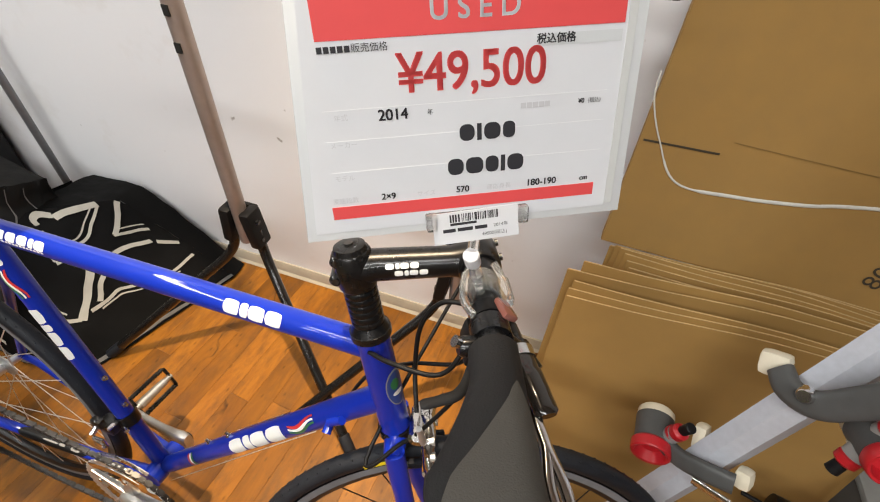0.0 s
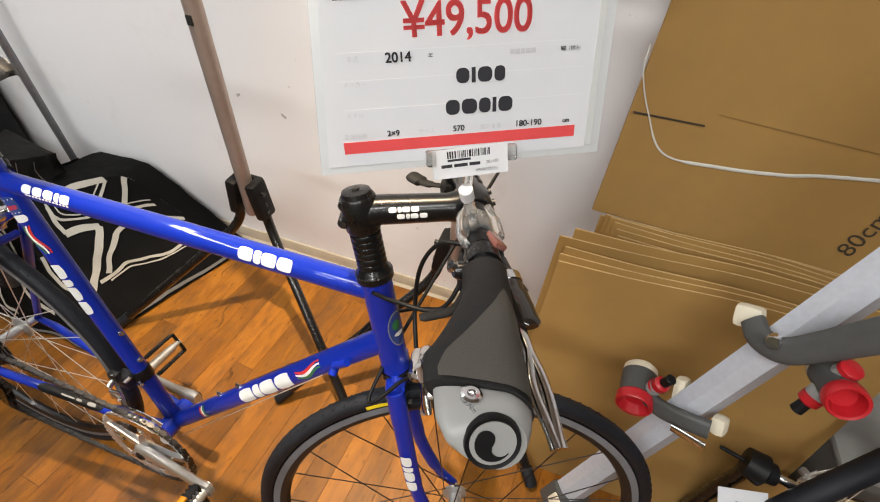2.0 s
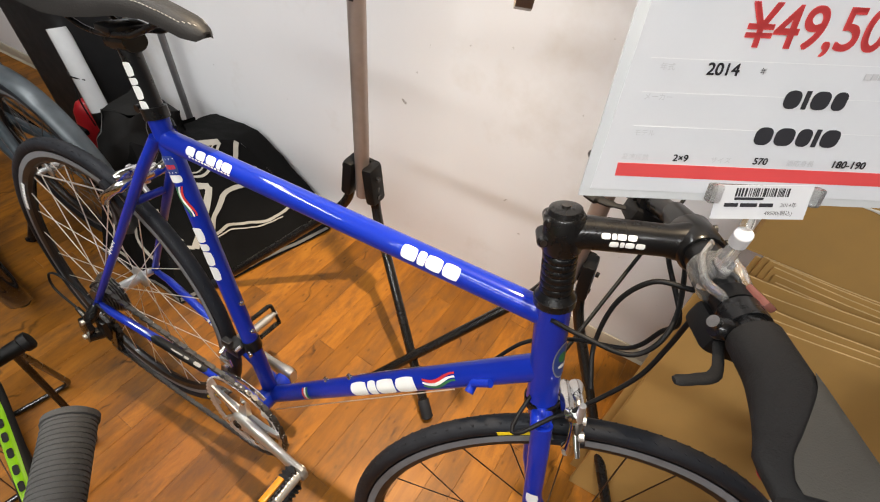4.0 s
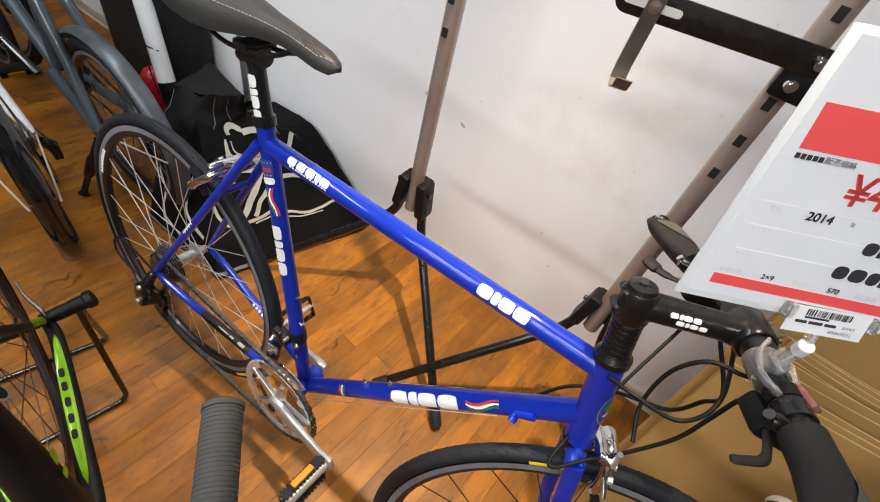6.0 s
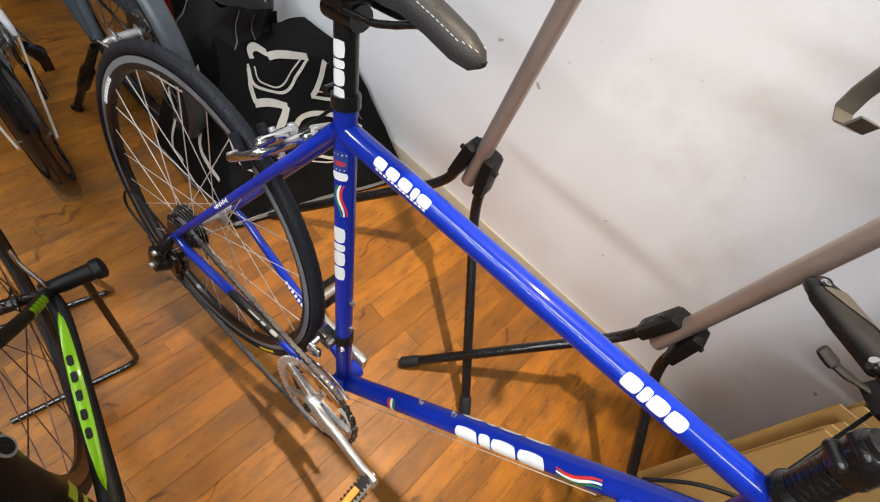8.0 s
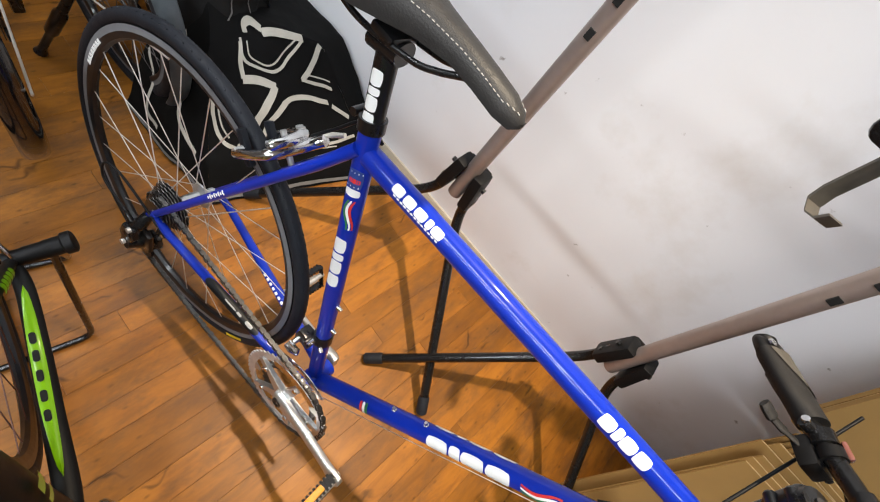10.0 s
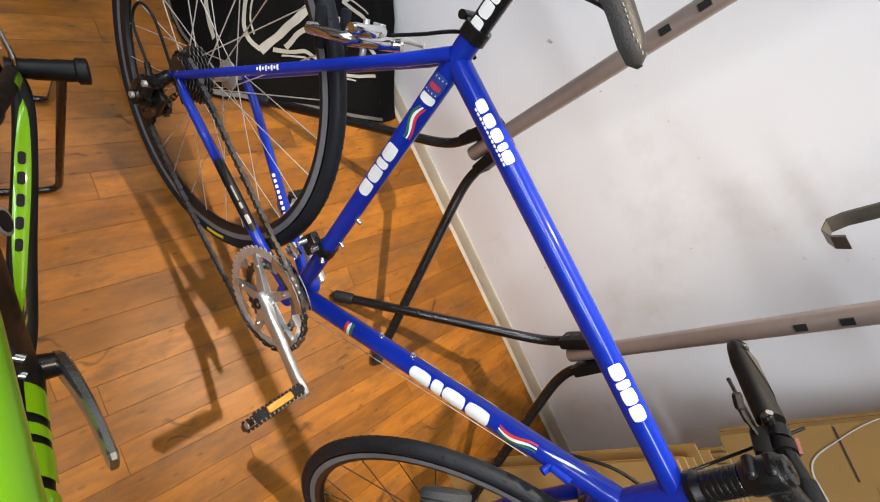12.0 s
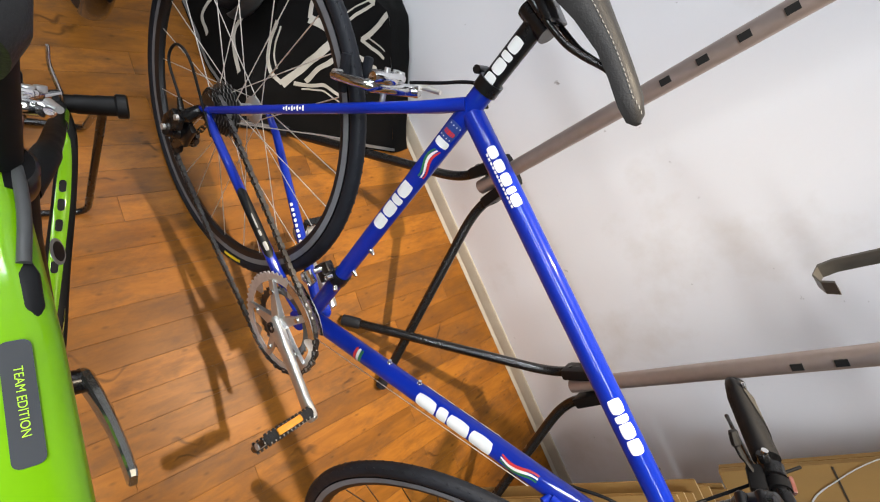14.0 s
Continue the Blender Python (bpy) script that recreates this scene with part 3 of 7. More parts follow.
letters("chainstay_guard", BB + V(-0.10, -0.036, 0.008), REAR + V(0.05, -0.064, -0.004), 0.0098, [(0.03, 0.14, 1)], V(0, -0.6, 1), 0, 0.011, BLACK_PLASTIC, frame_ob, "black film guard on the chainstay")
letters("guard_print", BB + V(-0.10, -0.036, 0.008), REAR + V(0.05, -0.064, -0.004), 0.0102, [(0.045, 0.018, 1), (0.075, 0.012, 0.6), (0.09, 0.03, 0.4)], V(0, -0.6, 1), 0, 0.0035, SILVER_PLASTIC, frame_ob)
letters("web_print", BB + V(-0.10, 0.036, 0.008), REAR + V(0.05, 0.064, -0.004), 0.0096, [(0.03 + 0.011 * i, 0.007, 1) for i in range(9)], V(0, -1, 0.6), 0, 0.003, WHITE_DECAL, frame_ob, "small white print on the chainstay")
letters("signature_print", REAR + V(0.008, -0.064, 0.01), at(at(BB, SEAT, 0.95), REAR, 0.12) + V(0, -0.026, 0), 0.0082, [(0.20 + 0.006 * i, 0.004, 0.6 + 0.5 * (i % 2)) for i in range(8)], V(0, -1, 0.3), 0, 0.0035, WHITE_DECAL, frame_ob, "fine white script on the seatstay")
for p, q, t in ((BB, SEAT, 0.305), (BB, SEAT, 0.42), (DT0, DT1, 0.322), (DT0, DT1, 0.430)):
    bm = bmesh.new()
    d = (q - p).normalized()
    up = V(-d.z, 0, d.x) if p is DT0 else V(d.z, 0, -d.x)
    c = at(p, q, t) + up * 0.0155
    tube(bm, [c - up * 0.002, c + up * 0.0035], 0.0045, 10)
    tube(bm, [c + up * 0.0035, c + up * 0.0085], 0.003, 10)
    part("bottle_bolt", bm, CHROME, frame_ob, "small chrome bolt")
bm = bmesh.new()
c = at(DT0, DT1, 0.845)
tube(bm, [c + V(0, -0.018, 0.0), c + V(0.02, -0.021, 0.02)], 0.0055, 12)
tube(bm, [c + V(0, -0.026, -0.012), c + V(0, -0.014, -0.004)], 0.006, 12)
part("cable_stop", bm, BLUE, frame_ob)

# seat clamp, post and saddle
sd = (SEAT - BB).normalized()
POST_TOP = SEAT + sd * 0.098
bm = bmesh.new()
tube(bm, [SEAT - sd * 0.002, SEAT + sd * 0.014], 0.0172, 24)
tube(bm, [SEAT + sd * 0.006 + V(-0.022, -0.012, 0), SEAT + sd * 0.006 + V(-0.022, 0.012, 0)], 0.0055, 12)
part("seat_clamp", bm, BLACK_METAL, bike, "black seat clamp with a silver bolt")
bm = bmesh.new()
tube(bm, [SEAT, POST_TOP], 0.0134, 24)
post = part("seat_post", bm, BLACK_METAL, bike)
letters("name_print", POST_TOP, SEAT, 0.0134, word(0.024, 4, 0.0198, 0.92, (1,)), V(0.1, -1, 0), 0, 0.0076, WHITE_DECAL, post, "white block print down the post")
bm = bmesh.new()
tube(bm, [POST_TOP + V(-0.02, 0, -0.004), POST_TOP + V(0.02, 0, 0.004)], 0.017, 14, 0.8)
box(bm, Matrix.Translation(POST_TOP + V(0, 0, 0.016)), 0.030, 0.052, 0.010, 0.003)
part("post_head", bm, BLACK_METAL, post)
bm = bmesh.new()
# along it: place, top, half width, skirt's lower edge
SADDLE = [(-0.135, 0.966, 0.004, 0.962), (-0.142, 0.974, 0.012, 0.957), (-0.160, 0.980, 0.0175, 0.957), (-0.190, 0.983, 0.0185, 0.960), (-0.220, 0.985, 0.020, 0.961), (-0.260, 0.987, 0.026, 0.955),
          (-0.290, 0.989, 0.035, 0.947), (-0.320, 0.991, 0.046, 0.940), (-0.350, 0.993, 0.057, 0.939), (-0.380, 0.995, 0.065, 0.945), (-0.405, 0.996, 0.067, 0.953), (-0.420, 0.994, 0.060, 0.961), (-0.428, 0.987, 0.035, 0.968)]


def saddle_at(x, a, out=0.0):
    """A point on the saddle's cover at x; a: 0 at the crest, plus or minus 90 degrees at the skirt's edges."""
    k = max(0, min(len(SADDLE) - 2, next((i for i in range(len(SADDLE) - 1) if SADDLE[i + 1][0] <= x), len(SADDLE) - 2)))
    f = (x - SADDLE[k][0]) / (SADDLE[k + 1][0] - SADDLE[k][0])
    top, w, low = (SADDLE[k][q] + (SADDLE[k + 1][q] - SADDLE[k][q]) * f for q in (1, 2, 3))
    sa, ca = math.sin(a), math.cos(a)
    return V(x, (w + out) * math.copysign(abs(sa) ** 0.85, sa), low + (top + out - low) * abs(ca) ** 0.75)


rows = []
for x, top, w, low in SADDLE:
    row = [bm.verts.new(saddle_at(x, radians(-90 + 180 * i / 18))) for i in range(19)]
    row += [bm.verts.new((x, w * f, low + 0.006)) for f in (0.8, 0.3, -0.3, -0.8)]
    rows.append(row)
skin(bm, rows)
saddle = part("saddle", bm, LEATHER, bike, "black padded saddle with grey stitching", sharp=60)
for s in (-1, 1):
    bm = bmesh.new()
    tube(bm, curve([(-0.172, s * 0.006, 0.968), (-0.199, s * 0.012, 0.962), (-0.226, s * 0.018, 0.946), (-0.254, s * 0.021, 0.934), (-0.320, s * 0.022, 0.922), (-0.362, s * 0.025, 0.930), (-0.400, s * 0.031, 0.956)], 6), 0.0036, 10)
    part("saddle_rail", bm, BLACK_METAL, saddle)
    bm = bmesh.new()
    for k in range(44):
        x = -0.143 - 0.0058 * k
        a = radians(s * (52 if x < -0.16 else 30 + 22 * (-0.143 - x) / 0.017))
        tube(bm, [saddle_at(x, a, 0.0004), saddle_at(x - 0.0034, a, 0.0003)], 0.0006, 6)
    part("stitching", bm, STITCH, saddle, "grey stitches")
bm = bmesh.new()
for k in range(4):
    p, q = saddle_at(-0.378 - 0.0085 * k, radians(-66), 0.0008), saddle_at(-0.384 - 0.0085 * k, radians(-66), 0.0008)
    u, w = saddle_at(-0.378 - 0.0085 * k, radians(-44), 0.0008), saddle_at(-0.384 - 0.0085 * k, radians(-44), 0.0008)
    bm.faces.new([bm.verts.new(v) for v in (p, q, w, u)])
part("name_print", bm, WHITE_DECAL, saddle)


# wheels
def wheel(name, centre, m, spoke_mat, rear, parent, label, track=RIM_TRACK, tyre_mat=RUBBER, n_spokes=28, r_out=0.335, tyre_r=0.0128, rim_mat=RIM_BLACK, hub_mat=ALLOY):
    mm = m @ Matrix.Translation(centre)
    rr = r_out - 2 * tyre_r + 0.002
    bm = bmesh.new()
    torus_profile(bm, [(rr, -0.0095), (rr, 0.0095), (rr - 0.012, 0.0098), (rr - 0.022, 0.0065), (rr - 0.026, 0.0), (rr - 0.022, -0.0065), (rr - 0.012, -0.0098)], mm)
    root = part(name, bm, rim_mat, parent, label)
    bm = bmesh.new()
    k = 14
    torus_profile(bm, [(r_out - tyre_r + tyre_r * math.cos(2 * math.pi * i / k), tyre_r * math.sin(2 * math.pi * i / k)) for i in range(k)], mm, 96)
    part("tyre", bm, tyre_mat, root)
    for s in (-1, 1):
        bm = bmesh.new()
        lathe(bm, [(rr - 0.0005, s * 0.0101), (rr - 0.0115, s * 0.0102)], mm, 96)
        part("brake_track", bm, track, root)
    bm = bmesh.new()
    w = 0.05 if not rear else 0.062
    fl = 0.022 if not rear else 0.026
    lathe(bm, [(0.001, -w), (0.006, -w), (0.009, -w + 0.004), (0.009, -0.036), (fl, -0.035), (fl, -0.031), (0.012, -0.026), (0.012, 0.026), (fl, 0.031), (fl, 0.035), (0.009, 0.036), (0.009, w - 0.004), (0.006, w), (0.001, w)], mm, 24)
    part("hub", bm, hub_mat, root)
    bm = bmesh.new()
    tube(bm, [(0, 0, 0), (1, 0, 0)], 0.001, 6)
    me = link_mesh("spoke", bm, spoke_mat)
    for i in range(n_spokes):
        s = 1 if i % 2 else -1
        a = 2 * math.pi * i / n_spokes
        cross = (0.62 if (i // 2) % 2 else -0.62)
        p = V((fl - 0.003) * math.cos(a + cross * 1.9), s * 0.033, (fl - 0.003) * math.sin(a + cross * 1.9))
        q = V((rr - 0.024) * math.cos(a), s * 0.002, (rr - 0.024) * math.sin(a))
        d = q - p
        o = new("spoke", me)
        o.parent = root
        o.matrix_world = Matrix.Identity(4)
        rot = d.to_track_quat("X", "Z").to_matrix().to_4x4()
        o.matrix_local = mm @ Matrix.Translation(p) @ rot @ Matrix.Diagonal((d.length, 1, 1, 1))
    return root


rw = wheel("rear_wheel", REAR, Matrix(), SPOKE, True, bike, "black-rimmed rear wheel with slick tyre")
fwh = wheel("front_wheel", FRONT, STEER, mat("dark_spoke", (0.10, 0.09, 0.085), 0.35, 1.0), False, bike, "black-rimmed front wheel with slick tyre", n_spokes=24)
for w_, c_, m_ in ((rw, REAR, Matrix()), (fwh, FRONT, STEER)):
    bm = bmesh.new()
    for k in range(110):
        for s in (-1, 1):
            a = 2 * math.pi * (k + 0.25 * s) / 110
            p = V(0.3324 * math.cos(a), s * 0.0052, 0.3324 * math.sin(a))
            box(bm, m_ @ Matrix.Translation(c_ + p) @ Matrix.Rotation(-a, 4, "Y") @ Matrix.Rotation(radians(25 * s), 4, "X"), 0.0016, 0.0045, 0.006)
    tagged(part("tread", bm, RUBBER, w_), kind="stuff")
    bm = bmesh.new()
    for k in range(8 if w_ is rw else 0):
        a = radians(150) + k * 0.038
        p = V(0.2985 * math.cos(a), -0.0099, 0.2985 * math.sin(a))
        box(bm, m_ @ Matrix.Translation(c_ + p) @ Matrix.Rotation(-a, 4, "Y"), 0.0085, 0.0012, 0.008)
    if w_ is rw:
        part("rim_print", bm, WHITE_DECAL, w_, "white blocks of rim print")
    bm = bmesh.new()
    for k in range(6):
        a = (radians(-47) if w_ is rw else radians(112)) + k * 0.03
        p = V(0.319 * math.cos(a), -0.0122, 0.319 * math.sin(a))
        box(bm, m_ @ Matrix.Translation(c_ + p) @ Matrix.Rotation(-a, 4, "Y"), 0.006, 0.0012, 0.0096)
    part("tyre_label", bm, YELLOW, w_, "yellow tyre label")

# fork, headset, stem
bm = bmesh.new()
crown = S0 - AXIS * 0.086
tube(bm, [S0 - AXIS * 0.074, crown], 0.0178, 20)
tube(bm, [crown + V(0, -0.036, -0.006), crown + V(0, 0, 0.004), crown + V(0, 0.036, -0.006)], [0.012, 0.0155, 0.012], 14)
for s in (-1, 1):
    tube(bm, curve([crown + V(0, s * 0.034, 0.002), crown - AXIS * 0.06 + V(0, s * 0.039, 0), crown - AXIS * 0.2 + V(0, s * 0.045, 0), crown - AXIS * 0.30 + FW * 0.018 + V(0, s * 0.048, 0), FRONT + V(0, s * 0.05, 0)], 8),
         [0.0125] * 8 + [0.012] * 8 + [0.0105] * 8 + [0.0085] * 8 + [0.007], 16, 0.85)
fork = part("fork", steered(bm, STEER), BLUE, bike, "blue fork with curved blades")
fp0, fp1 = STEER @ (crown - AXIS * 0.06 + V(0, -0.039, 0)), STEER @ (crown - AXIS * 0.2 + V(0, -0.045, 0))
letters("name_print", fp0, fp1, 0.0126, word(0.052, 4, 0.0225, 0.9, (1,)), V(0.1, -1, 0), 0, 0.0078, WHITE_DECAL, fork, "white block print down the fork blade")
bm = bmesh.new()
tube(bm, [HT_BOT - AXIS * 0.002, HT_BOT - AXIS * 0.012], 0.0212, 24)
part("headset_cup", bm, BLACK_METAL, bike, "black lower headset cup")
bm = bmesh.new()
tube(bm, [HT_TOP, HT_TOP + AXIS * 0.008], 0.0218, 24)
tube(bm, [HT_TOP + AXIS * 0.008, HT_TOP + AXIS * 0.016], [0.0208, 0.0165], 24)
part("headset_cup", bm, BLACK_METAL, bike, "black upper headset cup")
for k in range(6):
    bm = bmesh.new()
    p = HT_TOP + AXIS * (0.0165 + 0.0075 * k)
    tube(bm, [p, p + AXIS * 0.0012, p + AXIS * 0.0058, p + AXIS * 0.007], [0.0163, 0.0170, 0.0170, 0.0163], 24)
    part("spacer", bm, BLACK_METAL, bike)
ST = HT_TOP + AXIS * 0.083
CLAMP = V(ST.x + 0.116, 0, ST.z + 0.020)
bm = bmesh.new()
tube(bm, [ST - AXIS * 0.020, ST - AXIS * 0.017, ST + AXIS * 0.017, ST + AXIS * 0.020], [0.0175, 0.0192, 0.0192, 0.0175], 24)
tube(bm, [ST + V(0.002, 0, 0), ST + V(0.02, 0, 0.005), at(ST, CLAMP, 0.78), at(ST, CLAMP, 0.93)], [0.018, 0.0162, 0.0152, 0.019], 22)
tube(bm, [CLAMP + V(0, -0.021, 0), CLAMP + V(0, -0.018, 0), CLAMP + V(0, 0.018, 0), CLAMP + V(0, 0.021, 0)], [0.0185, 0.0205, 0.0205, 0.0185], 24)
for k in (-1, 1):
    tube(bm, [ST + V(-0.016, -0.0125, k * 0.010), ST + V(-0.016, -0.010, k * 0.010), ST + V(-0.016, 0.010, k * 0.010), ST + V(-0.016, 0.0125, k * 0.010)], [0.0045, 0.0066, 0.0066, 0.0045], 14)
stem = part("stem", steered(bm), BLACK_METAL, bike, "black stem with white print")
bm = bmesh.new()
tube(bm, [ST + AXIS * 0.020, ST + AXIS * 0.025, ST + AXIS * 0.026], [0.0165, 0.015, 0.012], 24)
part("top_cap", steered(bm), BLACK_METAL, stem)
bolts = [(ST + AXIS * 0.0255, ST + AXIS * 0.028, 0.0042)]
for k in (-1, 1):
    bolts.append((ST + V(-0.0165, -0.0132, k * 0.010), ST + V(-0.0165, -0.011, k * 0.010), 0.0034))
    for s in (-1, 1):
        bolts.append((CLAMP + V(0.017, s * 0.013, k * 0.012), CLAMP + V(0.0195, s * 0.013, k * 0.013), 0.0035))
for p_, q_, r_ in bolts:
    part("bolt", steered(tube(bmesh.new(), [p_, q_], r_, 12)), DARK_STEEL, stem, "small dark bolt")
p0s, p1s = STEER_BAR @ at(ST, CLAMP, 0.2), STEER_BAR @ at(ST, CLAMP, 0.8)
letters("name_print", p0s, p1s, 0.0162, word(0.0150, 4, 0.0092, 0.88, (1,)), V(0, -1, 0.28), 0.0034, 0.0027, WHITE_DECAL, stem, "two rows of small white print")
letters("name_print", p0s, p1s, 0.0162, word(0.0070, 4, 0.0092, 0.88, (1,)), V(0, -1, 0.28), -0.0036, 0.0027, WHITE_DECAL, stem, "two rows of small white print")

# handlebar
bm = bmesh.new()
BARL = [V(CLAMP.x - 0.0178, -0.266, CLAMP.z + 0.004), V(CLAMP.x - 0.007, -0.14, CLAMP.z + 0.004), CLAMP + V(0, -0.04, 0), CLAMP + V(0, 0.04, 0), V(CLAMP.x - 0.007, 0.14, CLAMP.z - 0.017), V(CLAMP.x - 0.020, 0.262, CLAMP.z - 0.030)]
tube(bm, curve(BARL, 6), 0.0111, 18)
bar = part("handlebar", steered(bm), BLACK_METAL, bike, "black flat handlebar")
tube(bm := bmesh.new(), [CLAMP + V(0, -0.06, 0), CLAMP + V(0, -0.03, 0), CLAMP + V(0, 0.03, 0), CLAMP + V(0, 0.06, 0)], [0.0115, 0.0157, 0.0157, 0.0115], 20)
part("bar_bulge", steered(bm), BLACK_METAL, bar)


def bar_at(y):
    """A point on the bar's line, at y."""
    k = min(1, max(0, (abs(y) - 0.04) / 0.245))
    return V(CLAMP.x - 0.0195 * k ** 1.2, y, CLAMP.z + (0.004 * k if y < 0 else -0.031 * k ** 0.8))


def grip_section(s, y0, y1, t, a):
    """A point on the winged grip's skin: t along it, a round it."""
    c = bar_at(s * (y0 + (y1 - y0) * t))
    wing = 0.027 * (max(0, (t - 0.22) / 0.58) ** 1.25 if t < 0.8 else 1 - 0.10 * (t - 0.8) / 0.2)
    if s > 0:
        wing = 0.013 * min(1, t / 0.35)
    x, z = 0.0184 * math.cos(a), 0.0176 * math.sin(a)
    if x < 0:
        x -= wing * abs(math.cos(a)) ** 0.7
        z *= 1 - 0.40 * min(1, wing / 0.03) * abs(math.cos(a))
    # the outer seam runs aslant
    seam = s * 0.30 * (x + 0.020) * max(0, (t - 0.7) / 0.3) if s < 0 else 0
    return c + V(x, seam, z + (0.16 * -(x + 0.016) if x < -0.016 else 0))


def wing_grip(s, y0, y1):
    """A grip that flattens into a palm wing towards its outer end."""
    bm = bmesh.new()
    skin(bm, [[bm.verts.new(grip_section(s, y0, y1, k / 14, 2 * math.pi * i / 24)) for i in range(24)] for k in range(15)])
    return bm


for s in (-1, 1):
    g0 = 0.128 if s < 0 else 0.146
    ext = 0.0065 if s < 0 else 0.0
    g1 = 0.250 + ext
    grip = part("grip", steered(wing_grip(s, g0, g1)), GRIP_RUBBER, bar, "black ergonomic rubber grip with grey palm pad", sharp=60)
    bm = bmesh.new()
    rows = []
    for k in range(13):
        t = 0.33 + 0.655 * k / 12
        a0, a1 = radians(62 - 32 * min(1, k / 4)), radians(66 + 76 * min(1, k / 11) ** 0.75)
        row = []
        for j in range(9):
            a = a0 + (a1 - a0) * j / 8
            p = grip_section(s, g0, g1, t, a)
            row.append(bm.verts.new(p + V(0.0006 * math.cos(a), 0, 0.0014)))
        rows.append(row)
    for a, b in zip(rows, rows[1:]):
        for j in range(8):
            bm.faces.new((a[j], a[j + 1], b[j + 1], b[j]))
    part("palm_pad", steered(bm), GREY_RUBBER, grip, "grey textured palm pad", sharp=60)
    # end clamp
    bm = bmesh.new()
    rows = []
    for y, q, slant in ((0.2505, 0.95, 0), (0.252, 1.0, 0), (0.266, 0.97, 0.2), (0.275, 0.88, 0.35), (0.278, 0.78, 0.40)):
        c = bar_at(s * (y + ext))
        row = []
        for i in range(24):
            a = 2 * math.pi * i / 24
            x, z = 0.0172 * q * math.cos(a), 0.0166 * q * math.sin(a)
            if x < 0:
                x -= (0.020 if s < 0 else 0.012) * q ** 2.2 * abs(math.cos(a)) ** 0.7
                z *= 1 - 0.36 * abs(math.cos(a))
            seam = s * 0.30 * (x + 0.020) * (1 if y < 0.255 else 0.35 if y < 0.27 else 0) if s < 0 else 0
            row.append(bm.verts.new(c + V(x, seam - s * slant * z, z + (0.16 * -(x + 0.016) if x < -0.016 else 0))))
        rows.append(row)
    skin(bm, rows)
    clampo = part("grip_clamp", steered(bm), SILVER_PLASTIC if s < 0 else BLACK_PLASTIC, grip, "silver-grey end clamp with a bolt and round cap" if s < 0 else "black end clamp")
    ce = bar_at(s * (0.2765 + ext)) + V(-0.0055 if s < 0 else -0.004, 0, 0.002)
    cm = Matrix.Translation(ce) @ (Matrix.Rotation(0 if s > 0 else math.pi, 4, "Z")) @ Matrix.Rotation(radians(21), 4, "X")
    lathe(bm := bmesh.new(), [(0.0138, -0.004), (0.0154, 0.0), (0.0147, 0.0032), (0.0127, 0.0024), (0.0001, 0.0024)], cm, 32)
    part("end_cap", steered(bm), BLACK_PLASTIC, clampo, "black round end cap")
    lathe(bm := bmesh.new(), [(0.0123, 0.002), (0.0123, 0.0030), (0.0005, 0.0032)], cm, 28)
    part("cap_emblem", steered(bm), SILVER_PLASTIC, clampo, "grey round emblem with a black swirl")
    R_ = 0.0098
    swirl = [(R_ * math.cos(radians(a)), R_ * math.sin(radians(a))) for a in range(0, 181, 15)]
    swirl += [(-R_ / 2 + R_ / 2 * math.cos(radians(a)), R_ / 2 * math.sin(radians(a))) for a in range(195, 361, 20)]
    swirl += [(R_ / 2 + R_ / 2 * math.cos(radians(a)), R_ / 2 * math.sin(radians(a))) for a in range(160, 10, -20)]
    slab(bm := bmesh.new(), swirl, 0.0009, cm @ pose(0, 0.0036, 0, 0, 150, 0))
    part("swirl", steered(bm), BLACK_PLASTIC, clampo)
    lathe(bm := bmesh.new(), [(0.0030, 0.003), (0.0028, 0.0040), (0.0003, 0.0040)], cm @ pose(0.0045, 0, -0.0035), 14)
    part("swirl_dot", steered(bm), BLACK_PLASTIC, clampo)
    cb = bar_at(s * (0.2585 + ext)) + V(-0.018, 0, 0.0142)
    lathe(bm := bmesh.new(), [(0.006, -0.002), (0.006, 0.0012), (0.0045, 0.0022), (0.0026, 0.002), (0.0024, -0.001), (0.0002, -0.001)], Matrix.Translation(cb) @ Matrix.Rotation(radians(90), 4, "X"), 18)
    part("clamp_bolt", steered(bm), CHROME, clampo, "chrome hex bolt")
    if s < 0:
        lettering("torque_print", "5 Nm", 0.0042, STEER_BAR @ Matrix.Translation(bar_at(-0.2735) + V(-0.019, 0, 0.0158)) @ pose(0, 0, 0, 4, -8, -62), INK, clampo)
    # brake lever and shifter
    c0 = bar_at(s * (0.108 if s < 0 else 0.126))
    bm = bmesh.new()
    tube(bm, [c0 + V(0, -0.009, 0), c0 + V(0, 0.009, 0)], 0.0158, 18)
    tube(bm, [c0 + V(0.006, 0, -0.006), c0 + V(0.026, s * 0.004, -0.018), c0 + V(0.036, s * 0.016, -0.022)], [0.011, 0.0105, 0.008], 14)
    tube(bm, [c0 + V(0.03, s * -0.012, -0.02), c0 + V(0.03, s * 0.02, -0.021)], 0.0075, 12)
    tube(bm, [c0 + V(0.028, s * -0.012, -0.02), c0 + V(0.027, s * -0.034, -0.019)], [0.0062, 0.0045], 12)
    lev = part("brake_lever", steered(bm), BLACK_METAL, bar, "black brake lever bracket with polished blade")
